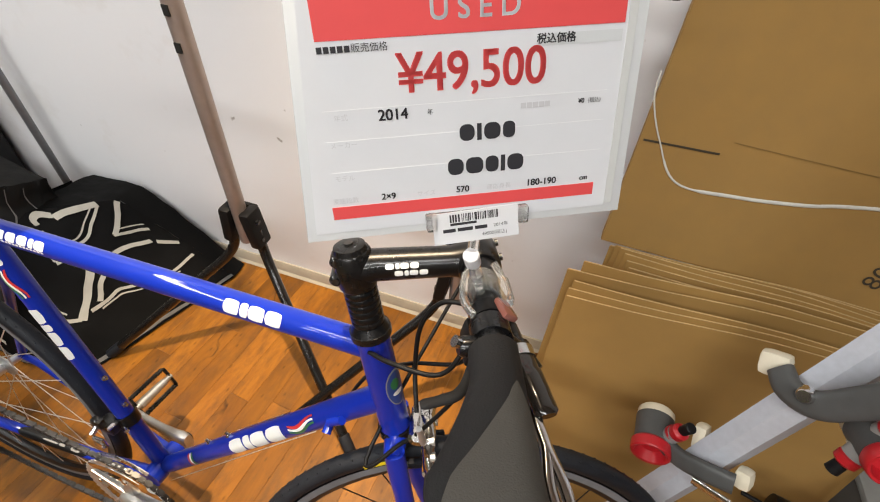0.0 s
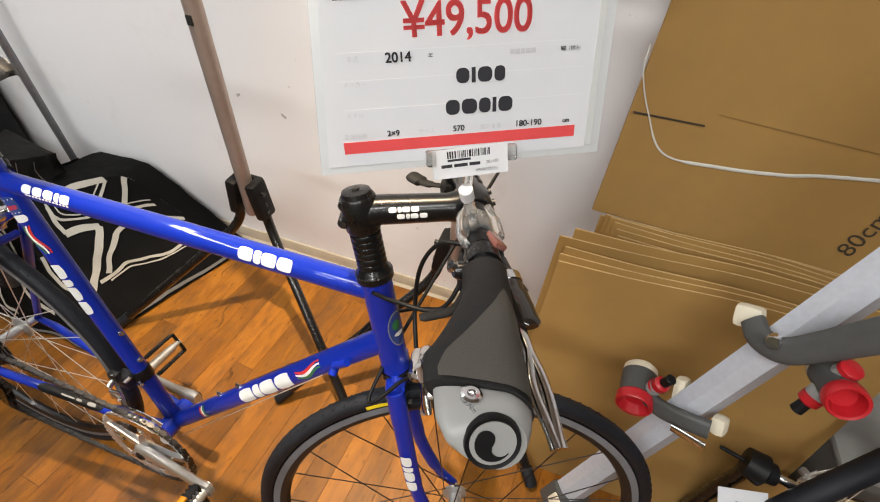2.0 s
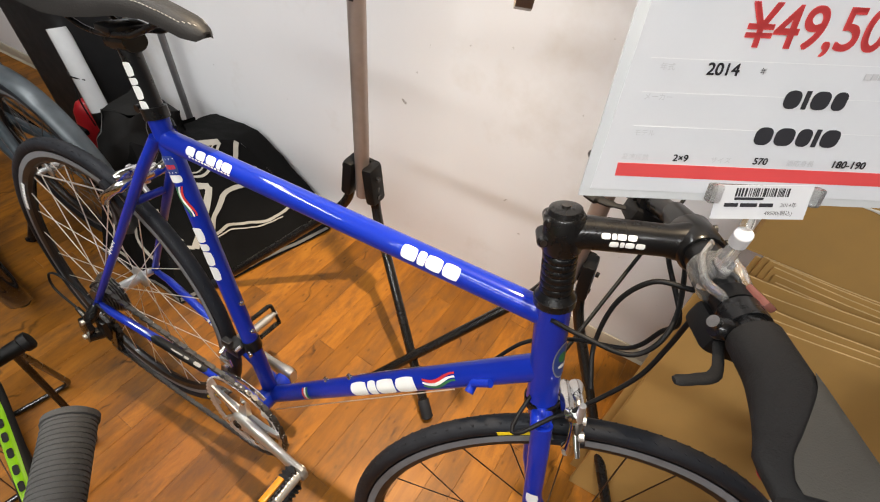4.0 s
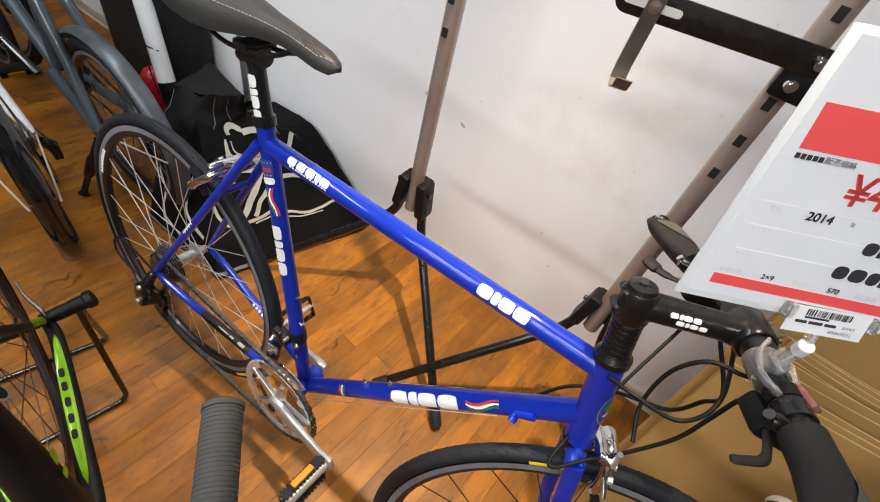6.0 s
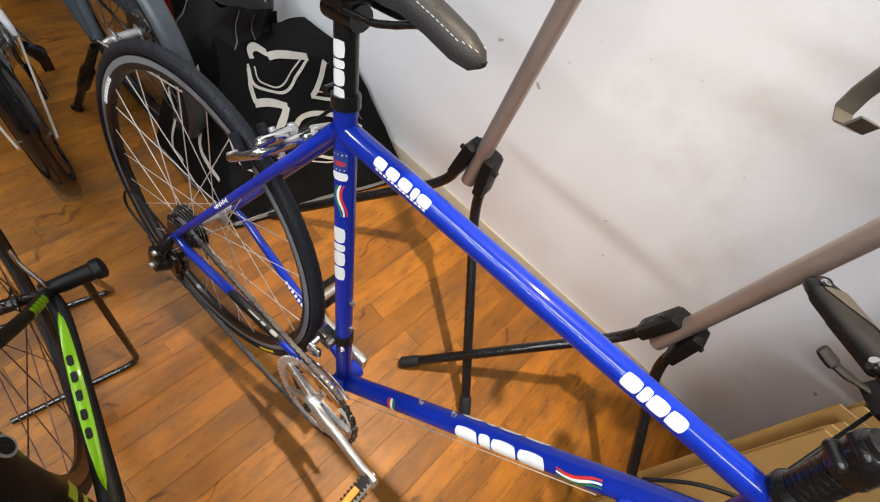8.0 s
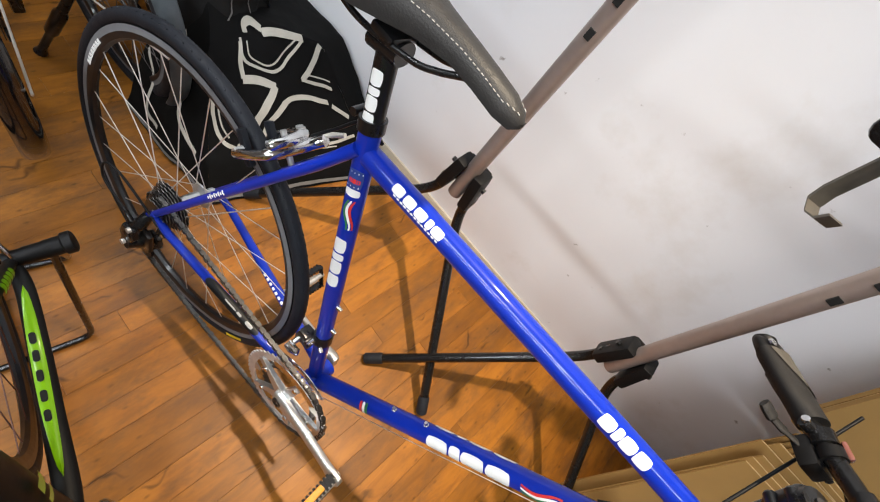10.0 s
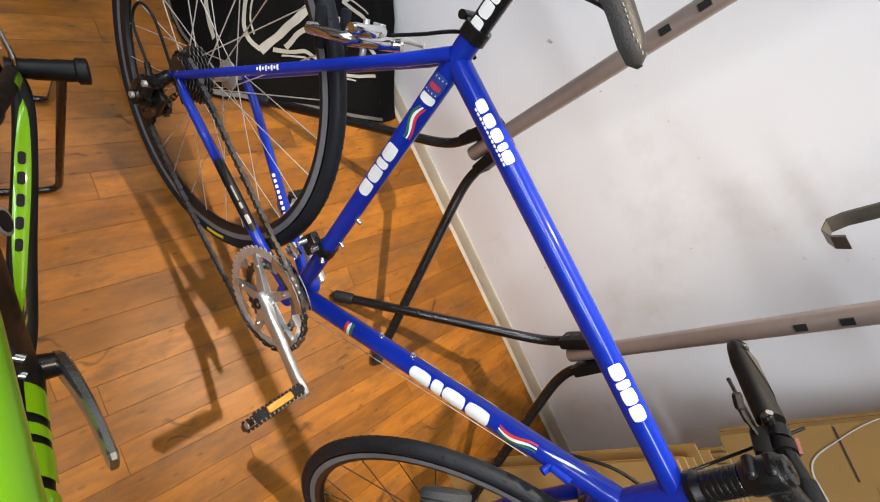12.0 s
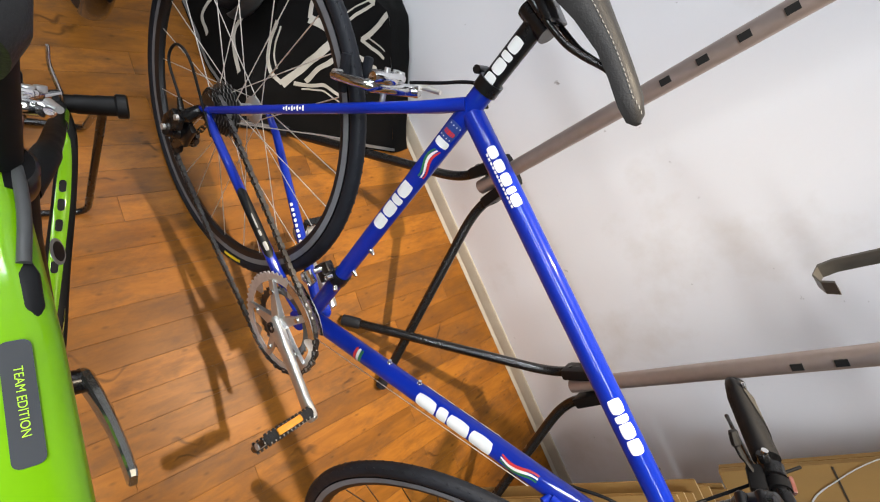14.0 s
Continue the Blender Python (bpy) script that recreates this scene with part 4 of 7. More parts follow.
    for q in (-1, 1):
        if s < 0:
            way = [(0.031, 0.012, -0.020), (0.027, 0.052, -0.022), (0.030, 0.075, -0.027), (0.033 + q * 0.0048, 0.102, -0.035), (0.0405 + q * 0.0012, 0.142, -0.049)]
        else:
            way = [(0.034, 0.012, -0.020), (0.040, 0.034, -0.027), (0.042 + q * 0.0034, 0.075, -0.036), (0.042 + q * 0.0042, 0.112, -0.044), (0.044 + q * 0.001, 0.142, -0.050)]
        tube(bm := bmesh.new(), curve([c0 + V(x, s * y, z) for x, y, z in way], 6), [0.0046] * 6 + [0.0042] * 6 + [0.0044] * 6 + [0.0044] * 6 + [0.0052], 12, 0.7)
        part("lever_blade", steered(bm), CHROME if s < 0 else BLACK_METAL, lev, "polished lever blade" if s < 0 else "black lever blade")
    tube(bm := bmesh.new(), [c0 + V(-0.010, s * 0.010, -0.003), c0 + V(-0.023, s * 0.012, -0.003), c0 + V(-0.026, s * 0.0125, -0.003)], [0.008, 0.0078, 0.006], 14)
    part("clamp_lug", steered(bm), BLACK_METAL, lev)
    tube(bm := bmesh.new(), [c0 + V(-0.024, s * 0.012, 0.000), c0 + V(-0.0295, s * 0.013, 0.003)], 0.0046, 12)
    part("clamp_bolt", steered(bm), CHROME, lev, "chrome clamp bolt")
    c1 = bar_at(s * (0.088 if s < 0 else 0.106))
    bm = bmesh.new()
    tube(bm, [c1 + V(0, -0.007, 0), c1 + V(0, 0.007, 0)], 0.0148, 18)
    box(bm, Matrix.Translation(c1 + V(0.004, s * 0.006, -0.024)) @ pose(0, 0, 0, 0, 10, 0), 0.044, 0.04, 0.022, 0.006)
    shift = part("shifter", steered(bm), BLACK_PLASTIC, bar, "black trigger shifter under the bar")
    bm = bmesh.new()
    if s < 0:
        tube(bm, curve([c1 + V(-0.010, s * 0.024, -0.020), c1 + V(-0.024, s * 0.056, -0.022), c1 + V(-0.039, s * 0.062, -0.026), c1 + V(-0.053, s * 0.065, -0.028)], 5), [0.004] * 5 + [0.0045] * 5 + [0.0042] * 5 + [0.003], 14, 0.6)
    else:
        tube(bm, curve([c1 + V(-0.012, s * 0.012, -0.022), c1 + V(-0.03, s * 0.026, -0.028), c1 + V(-0.043, s * 0.038, -0.030), c1 + V(-0.057, s * 0.050, -0.028)], 5), [0.0055] * 5 + [0.008] * 5 + [0.0125] * 5 + [0.0105], 14, 0.5)
    part("shift_paddle", steered(bm), GRIP_RUBBER, shift, "black thumb paddle")
    bm = bmesh.new()
    tube(bm, curve([c0 + V(0.024, s * 0.010, -0.009), c0 + V(0.027, s * 0.026, -0.012), c0 + V(0.031, s * 0.044, -0.016), c0 + V(0.034, s * 0.058, -0.019)], 5), [0.0085] * 5 + [0.0098] * 5 + [0.0095] * 5 + [0.0065], 16, 0.6)
    cap = part("lever_cap", steered(bm), mat("glossy_smoked_cap", (0.02, 0.017, 0.015), 0.12, 0.0, 0.6), lev, "glossy dark lever cap")
    tube(bm := bmesh.new(), [c0 + V(0.0235, s * 0.004, -0.008), c0 + V(0.0245, s * 0.013, -0.0095)], [0.0098, 0.0102], 16, 0.62)
    part("cap_collar", steered(bm), CHROME, cap, "chrome collar")
    box(bm := bmesh.new(), Matrix.Translation(c1 + V(0.010, s * 0.006, 0.0135)) @ pose(0, 0, 0, 0, 28, 12), 0.013, 0.022, 0.006, 0.0025)
    part("gear_window", steered(bm), mat("pinkish_clear_window", (0.20, 0.075, 0.06), 0.15, 0.0, 0.6), shift, "pinkish gear window")

# cables
bar_pt = lambda x, y, z: STEER_BAR @ V(x, y, z)
CX, CZ = CLAMP.x, CLAMP.z
cables = [
    [bar_pt(CX + 0.024, -0.080, CZ - 0.02), bar_pt(CX + 0.024, -0.040, CZ - 0.022), V(0.428, 0.0, 0.914), V(0.398, 0.0, 0.905), V(0.381, 0.0, 0.866), V(0.383, -0.008, 0.812), V(0.398, -0.036, 0.782)],
    [bar_pt(CX + 0.014, 0.060, CZ - 0.03), bar_pt(CX - 0.002, 0.020, CZ - 0.032), V(0.440, 0.022, 0.865), V(0.436, 0.03, 0.835), V(0.420, 0.032, 0.794), V(0.366, 0.032, 0.768), V(0.320, 0.026, 0.735), at(DT0, DT1, 0.86) + V(0, 0.021, 0.0)],
    [bar_pt(CX + 0.014, -0.060, CZ - 0.03), V(0.440, -0.01, 0.895), V(0.440, -0.004, 0.850), V(0.434, -0.008, 0.800), V(0.410, -0.018, 0.745), V(0.386, -0.030, 0.710), V(0.349, -0.032, 0.685), c + V(0.02, -0.021, 0.02)],
    [bar_pt(CX + 0.022, 0.080, CZ - 0.02), bar_pt(CX + 0.020, 0.035, CZ - 0.03), V(0.430, -0.008, 0.880), V(0.414, -0.028, 0.842), V(0.366, -0.030, 0.836), V(0.335, -0.018, 0.826)],
]
for p in cables:
    tube(bm := bmesh.new(), curve(p, 8), 0.0025, 10)
    part("cable", bm, BLACK_PLASTIC, bike)
tube(bm := bmesh.new(), [at(DT0, DT1, 0.80) + V(0, -0.019, -0.010), BB + V(0.02, -0.014, -0.026)], 0.0008, 6)
part("inner_wire", bm, SPOKE, bike)
tube(bm := bmesh.new(), curve([V(-0.245, 0.012, 0.808), V(-0.285, 0.03, 0.80), V(-0.32, 0.03, 0.745), V(-0.345, 0.028, 0.705)], 6), 0.0025, 10)
part("cable", bm, BLACK_PLASTIC, bike)
tube(bm := bmesh.new(), curve([REAR + V(0.05, -0.070, -0.010), REAR + V(-0.01, -0.072, 0.010), REAR + V(-0.075, -0.080, 0.040), REAR + V(-0.108, -0.086, 0.030), REAR + V(-0.100, -0.090, -0.005), REAR + V(-0.036, -0.090, -0.022)], 7), 0.0025, 10)
part("cable", bm, BLACK_PLASTIC, bike)


# brakes
def caliper(m, parent, fat=1.0):
    """A dual-pivot rim brake, x to its front."""
    bm = bmesh.new()
    tube(bm, curve([m @ V(0.012, -0.03, -0.05), m @ V(0.016, -0.034, -0.025), m @ V(0.018, -0.026, 0.0), m @ V(0.018, 0.0, 0.012), m @ V(0.018, 0.026, 0.006)], 5), [fat * r for r in [0.0082] * 10 + [0.0105] * 10 + [0.0088]], 14, 0.75)
    tube(bm, curve([m @ V(0.006, 0.03, -0.05), m @ V(0.008, 0.034, -0.025), m @ V(0.008, 0.026, 0.0), m @ V(0.008, 0.0, 0.010), m @ V(0.008, -0.028, 0.016), m @ V(0.01, -0.04, 0.03)], 5), [fat * r for r in [0.0082] * 10 + [0.0105] * 15 + [0.006]], 14, 0.75)
    root = part("brake_caliper", bm, CHROME, parent, "silver dual-pivot brake caliper")
    for s in (-1, 1):
        bm = bmesh.new()
        box(bm, m @ pose(0.01, s * 0.0195, -0.047), 0.046, 0.009, 0.011, 0.003)
        part("brake_pad", bm, RUBBER, root)
        tube(bm := bmesh.new(), [m @ V(0.01, s * 0.022, -0.047), m @ V(0.01, s * 0.036, -0.047)], 0.005, 12)
        part("pad_bolt", bm, ALLOY, root)
    bm = bmesh.new()
    tube(bm, [m @ V(-0.012, 0, 0.004), m @ V(0.03, 0, 0.004)], 0.0045, 12)
    tube(bm, [m @ V(0.02, -0.026, 0.004), m @ V(0.027, -0.026, 0.004)], 0.0058, 12)
    tube(bm, [m @ V(0.016, -0.04, 0.022), m @ V(0.016, -0.046, 0.054)], [0.0045, 0.0036], 12)
    tube(bm, [m @ V(0.02, -0.036, -0.012), m @ V(0.026, -0.036, -0.012)], 0.0055, 12)
    part("pivot_bolt", bm, ALLOY, root)
    bm = bmesh.new()
    tube(bm, [m @ V(0.018, -0.036, -0.012), m @ V(0.02, -0.052, -0.03)], [0.005, 0.003], 10, 0.5)
    part("release_lever", bm, CHROME, root)
    return root


fb = STEER @ Matrix.Translation(crown + FW * 0.022 + AXIS * 0.004) @ Matrix.Rotation(radians(-14), 4, "Y")
caliper(fb, bike)
rbm = Matrix.Translation(BRIDGE + V(-0.018, 0, 0.012)) @ Matrix.Rotation(math.pi, 4, "Z") @ Matrix.Rotation(radians(-46), 4, "Y") @ Matrix.Diagonal((1.2, 1.2, 1.2, 1))
caliper(rbm, bike, 1.2)

# crankset
CRK = V(-0.099, 0, 0.279)
RING = CRK + V(0, -0.064, 0)
ARM = V(0.1665, 0, 0.034)
arm_a = math.atan2(ARM.z, ARM.x)


def chainring(bm, r, teeth, width, y):
    n = teeth * 4
    outer = []
    for i in range(n):
        a = 2 * math.pi * i / n
        q = r + (0.0032 if i % 4 in (1, 2) else -0.0012)
        outer.append(V(q * math.cos(a), 0, q * math.sin(a)))
    va = [bm.verts.new(RING + V(0, y - 0.0013, 0) + p) for p in outer]
    vb = [bm.verts.new(RING + V(0, y + 0.0013, 0) + p) for p in outer]
    ia = [bm.verts.new(RING + V(0, y - 0.0013, 0) + p.normalized() * (r - width)) for p in outer]
    ib = [bm.verts.new(RING + V(0, y + 0.0013, 0) + p.normalized() * (r - width)) for p in outer]
    for i in range(n):
        j = (i + 1) % n
        bm.faces.new((va[i], va[j], ia[j], ia[i]))
        bm.faces.new((vb[j], vb[i], ib[i], ib[j]))
        bm.faces.new((va[j], va[i], vb[i], vb[j]))
        bm.faces.new((ia[i], ia[j], ib[j], ib[i]))
    return bm


crank = part("crankset", chainring(bmesh.new(), 0.1005, 50, 0.016, 0.0), ALLOY, bike, "silver double crankset with worn chainrings")
part("inner_chainring", chainring(bmesh.new(), 0.070, 34, 0.012, 0.008), DARK_STEEL, crank)
bm = bmesh.new()
for k in range(5):
    a = arm_a + 2 * math.pi * k / 5
    d, e = V(math.cos(a), 0, math.sin(a)), V(-math.sin(a), 0, math.cos(a))
    pts = [RING + d * 0.012, RING + d * 0.05, RING + d * 0.089]
    rows = []
    for p, w, t in zip(pts, (0.012, 0.0075, 0.006), (0.010, 0.006, 0.004)):
        rows.append([bm.verts.new(p + e * w + V(0, -t * 0.5 - 0.003, 0)), bm.verts.new(p + e * w + V(0, t * 0.5, 0)), bm.verts.new(p - e * w + V(0, t * 0.5, 0)), bm.verts.new(p - e * w + V(0, -t * 0.5 - 0.003, 0))])
    skin(bm, rows)
    aa = a + 2 * math.pi / 10
    dd, ee = V(math.cos(aa), 0, math.sin(aa)), V(-math.sin(aa), 0, math.cos(aa))
    rows = [[bm.verts.new(RING + dd * r_ + ee * w_ + V(0, y_, 0)) for w_, y_ in ((0.013 * f_, -0.001), (0.013 * f_, 0.0012), (-0.013 * f_, 0.0012), (-0.013 * f_, -0.001))] for r_, f_ in ((0.07, 0.25), (0.086, 1.1))]
    skin(bm, rows)
part("spider", bm, SATIN_SILVER, crank)
for k in range(5):
    a = arm_a + 2 * math.pi * k / 5
    bm = bmesh.new()
    p = RING + V(0.065 * math.cos(a), 0, 0.065 * math.sin(a))
    tube(bm, [p + V(0, -0.009, 0), p + V(0, 0.009, 0)], 0.0048, 12)
    part("ring_bolt", bm, CHROME, crank)
for s in (-1, 1):
    d = ARM.normalized() * (1 if s < 0 else -1)
    e = V(-d.z, 0, d.x)
    bm = bmesh.new()
    rows = []
    for t, w, th, y in ((-0.014, 0.013, 0.015, 0.060), (0.0, 0.0165, 0.018, 0.061), (0.02, 0.0145, 0.016, 0.063), (0.06, 0.011, 0.013, 0.069), (0.11, 0.0098, 0.012, 0.077), (0.15, 0.0105, 0.012, 0.084), (0.17, 0.0135, 0.012, 0.087), (0.181, 0.0115, 0.011, 0.088), (0.186, 0.006, 0.009, 0.088)):
        c_ = CRK + d * t + V(0, s * (y + (0.012 if s < 0 else -0.006)), 0)
        rows.append([bm.verts.new(c_ + e * (1.22 * w * math.copysign(abs(math.cos(a)) ** 0.6, math.cos(a))) + V(0, th * 0.62 * math.copysign(abs(math.sin(a)) ** 0.6, math.sin(a)), 0)) for a in [2 * math.pi * (i + 0.5) / 12 for i in range(12)]])
    skin(bm, rows)
    arm = part("crank_arm", bm, SATIN_SILVER, crank, "polished silver crank arm")
    lathe(bm := bmesh.new(), [(0.0105, -0.002), (0.0105, 0.002), (0.008, 0.003), (0.0045, 0.0005), (0.0002, 0.0)], Matrix.Translation(CRK + V(0, -0.0835 if s < 0 else 0.065, 0)) @ (Matrix.Rotation(math.pi, 4, "Z") if s < 0 else Matrix()), 20)
    part("crank_bolt", bm, BLACK_METAL, arm)
    # pedal
    pc = CRK + d * 0.17 + V(0, -0.155 if s < 0 else 0.138, 0)
    tilt = Matrix.Translation(pc) @ Matrix.Rotation(radians(76 if s < 0 else 60), 4, "Y")
    bm = bmesh.new()
    tube(bm, [CRK + d * 0.17 + V(0, s * 0.09, 0), pc + V(0, s * 0.05, 0)], [0.0075, 0.006], 14)
    tube(bm, [CRK + d * 0.17 + V(0, s * 0.098, 0), pc + V(0, s * 0.03, 0)], [0.011, 0.009], 14)
    pedal = part("pedal", bm, ALLOY, crank, "cage pedal with amber reflectors" if s < 0 else "black cage pedal on a silver axle")
    for q in (-1, 1):
        bm = bmesh.new()
        n_ = 12
        for i in range(n_):
            yy = -0.045 + 0.09 * (i + 0.5) / n_
            box(bm, tilt @ pose(q * 0.026, yy, 0.0), 0.003, 0.09 / n_ * 0.97, 0.014)
            box(bm, tilt @ pose(q * 0.026, yy, 0.0085), 0.003, 0.004, 0.004)
            box(bm, tilt @ pose(q * 0.026, yy, -0.0085), 0.003, 0.004, 0.004)
        part("cage_plate", bm, BLACK_METAL, pedal)
        if s < 0:
            box(bm := bmesh.new(), tilt @ pose(q * 0.0295, 0, 0), 0.005, 0.046, 0.012, 0.0015)
            part("reflector", bm, AMBER, pedal, "amber reflector")
    for yy in (-0.046, 0.046):
        box(bm := bmesh.new(), tilt @ pose(0, yy, 0), 0.054, 0.005, 0.011, 0.002)
        part("cage_end", bm, BLACK_METAL, pedal)

# cassette, chain, derailleurs
bm = bmesh.new()
for k in range(9):
    r_ = 0.050 - 0.0029 * k
    y = -0.026 - 0.0042 * k
    n_ = 2 * (23 - k)
    va = [bm.verts.new(REAR + V((r_ + (0.0016 if i % 2 else -0.0016)) * math.cos(2 * math.pi * i / n_), y, (r_ + (0.0016 if i % 2 else -0.0016)) * math.sin(2 * math.pi * i / n_))) for i in range(n_)]
    vb = [bm.verts.new(v.co + V(0, -0.0018, 0)) for v in va]
    bm.faces.new(va)
    bm.faces.new(list(reversed(vb)))
    for i in range(n_):
        bm.faces.new((va[(i + 1) % n_], va[i], vb[i], vb[(i + 1) % n_]))
part("cassette", bm, mat("worn_sprocket_steel", (0.20, 0.195, 0.185), 0.38, 1.0, var=0.35, scale=150), rw, "nine-speed cassette of oily sprockets")
PUL1, PUL2 = REAR + V(0.000, -0.054, -0.098), REAR + V(-0.012, -0.056, -0.160)
cy = -0.048
sy = -0.050
path = []
for i in range(15):
    a = radians(78 - 172 * i / 14)
    path.append(RING + V(0.1005 * math.cos(a), 0, 0.1005 * math.sin(a)))
for t in (0.12, 0.3, 0.5, 0.7, 0.88):
    q = at(RING + V(-0.012, 0, -0.100), PUL2 + V(0.006, 0, -0.018), t)
    path.append(q + V(0, 0, -0.006 * math.sin(math.pi * t)))
for i in range(7):
    a = radians(-80 - 170 * i / 6)
    path.append(PUL2 + V(0.019 * math.cos(a), 0, 0.019 * math.sin(a)))
for i in range(6):
    a = radians(-60 + 130 * i / 5)
    path.append(PUL1 + V(0.019 * math.cos(a), 0, 0.019 * math.sin(a)))
for i in range(10):
    a = radians(-70 - 195 * i / 9)
    path.append(REAR + V(0.033 * math.cos(a), sy, 0.033 * math.sin(a)))
path.append(path[0])
seg, bm = [], bmesh.new()
walk_d, step = 0.0, 0.0127
for a, b in zip(path, path[1:]):
    L = (b - a).length
    while walk_d < L:
        seg.append((a + (b - a) * (walk_d / L), (b - a).normalized()))
        walk_d += step
    walk_d -= L
for i, (p, d) in enumerate(seg):
    q = d.to_track_quat("X", "Y").to_matrix().to_4x4()
    w = 0.0084 if i % 2 else 0.0046
    for s in (-1, 1):
        box(bm, Matrix.Translation(p) @ q @ pose(0, 0, 0) @ Matrix.Translation(V(0, s * w * 0.5, 0)), 0.0098, 0.0015, 0.0082)
    tube(bm, [p + d * 0.0063 - q.to_3x3() @ V(0, 0.0042, 0), p + d * 0.0063 + q.to_3x3() @ V(0, 0.0042, 0)], 0.0026, 6)
part("chain", bm, DARK_STEEL, bike, "oily dark steel chain", sharp=30)
bm = bmesh.new()
tube(bm, [REAR + V(-0.006, -0.066, -0.012), REAR + V(-0.004, -0.082, -0.030), REAR + V(-0.012, -0.086, -0.046)], [0.010, 0.013, 0.012], 14)
slab(bm, [(-0.020, 0.012), (0.008, 0.016), (0.016, -0.002), (-0.002, -0.044), (-0.022, -0.046), (-0.028, -0.020)], 0.012, Matrix.Translation(REAR + V(-0.004, -0.097, -0.052)), 0.003)
slab(bm, [(-0.014, 0.014), (0.012, 0.012), (0.016, -0.036), (-0.004, -0.042), (-0.018, -0.012)], 0.010, Matrix.Translation(REAR + V(0.012, -0.078, -0.056)), 0.003)
tube(bm, [REAR + V(-0.008, -0.104, -0.084), REAR + V(0.0, -0.064, -0.092)], [0.013, 0.016], 16)
tube(bm, [REAR + V(-0.018, -0.090, -0.034), REAR + V(-0.036, -0.090, -0.022)], [0.006, 0.0045], 12)
der = part("rear_derailleur", bm, BLACK_METAL, bike, "black rear derailleur with two jockey wheels")
for p_ in (REAR + V(-0.004, -0.100, -0.036), REAR + V(-0.012, -0.104, -0.084)):
    tube(bm := bmesh.new(), [p_, p_ + V(0, -0.006, 0)], 0.0055, 14)
    part("pivot_bolt", bm, ALLOY, der, "small silver pivot bolt")
for y in (0.0065, -0.0065):
    bm = bmesh.new()
    dp = (PUL2 - PUL1).normalized()
    ep = V(-dp.z, 0, dp.x)
    ol_ = [PUL1 - dp * 0.016, PUL1 - dp * 0.006 + ep * 0.013, PUL2 - dp * 0.008 + ep * 0.009, PUL2 + dp * 0.010 + ep * 0.004, PUL2 + dp * 0.012 - ep * 0.005, PUL2 - dp * 0.004 - ep * 0.010, PUL1 - ep * 0.010]
    slab(bm, [(q.x, q.z) for q in ol_], 0.0022, Matrix.Translation(V(0, PUL1.y + y, 0)))
    part("cage", bm, BLACK_METAL, der)
for p in (PUL1, PUL2):
    bm = bmesh.new()
    lathe(bm, [(0.0005, -0.003), (0.018, -0.003), (0.018, 0.003), (0.0005, 0.003)], Matrix.Translation(p), 22)
    part("jockey_wheel", bm, BLACK_PLASTIC, der)
bm = bmesh.new()
fdc = at(BB, SEAT, 0.24)
tube(bm, [fdc - sd * 0.01, fdc + sd * 0.012], 0.0172, 20)
box(bm, Matrix.Translation(fdc + V(-0.018, -0.020, -0.004)), 0.034, 0.026, 0.022, 0.004)
box(bm, Matrix.Translation(fdc + V(-0.022, -0.034, 0.018)), 0.02, 0.012, 0.02, 0.003)
fd = part("front_derailleur", bm, BLACK_METAL, bike, "black front derailleur on its clamp")
for p_, q_, r_ in ((fdc + V(-0.024, -0.034, 0.012), fdc + V(-0.024, -0.050, 0.004), 0.0052), (fdc + V(-0.006, -0.022, 0.006), fdc + V(-0.006, -0.034, 0.006), 0.0045), (fdc + V(0.012, -0.018, 0.0), fdc + V(0.020, -0.022, 0.0), 0.004)):
    tube(bm := bmesh.new(), [p_, q_], r_, 12)
    part("link_bolt", bm, CHROME, fd, "small bright bolt")
slab(bm := bmesh.new(), [(-0.020, 0.006), (0.004, 0.010), (0.008, -0.008), (-0.010, -0.024), (-0.022, -0.018)], 0.006, Matrix.Translation(fdc + V(-0.012, -0.046, -0.018)), 0.0015)
part("link_plate", bm, CHROME, fd, "bright link plate")
bm = bmesh.new()
for y in (-0.058, -0.038):
    rows = []
    for k in range(7):
        a = radians(62 + 10 * k)
        o = RING + V(0.109 * math.cos(a), y + 0.048, 0.109 * math.sin(a))
        i_ = RING + V(0.094 * math.cos(a), y + 0.048, 0.094 * math.sin(a))
        rows.append([bm.verts.new(o + V(0, -0.0008, 0)), bm.verts.new(o + V(0, 0.0008, 0)), bm.verts.new(i_ + V(0, 0.0008, 0)), bm.verts.new(i_ + V(0, -0.0008, 0))])
    skin(bm, rows)
part("cage", bm, CHROME, fd, "bright steel cage")



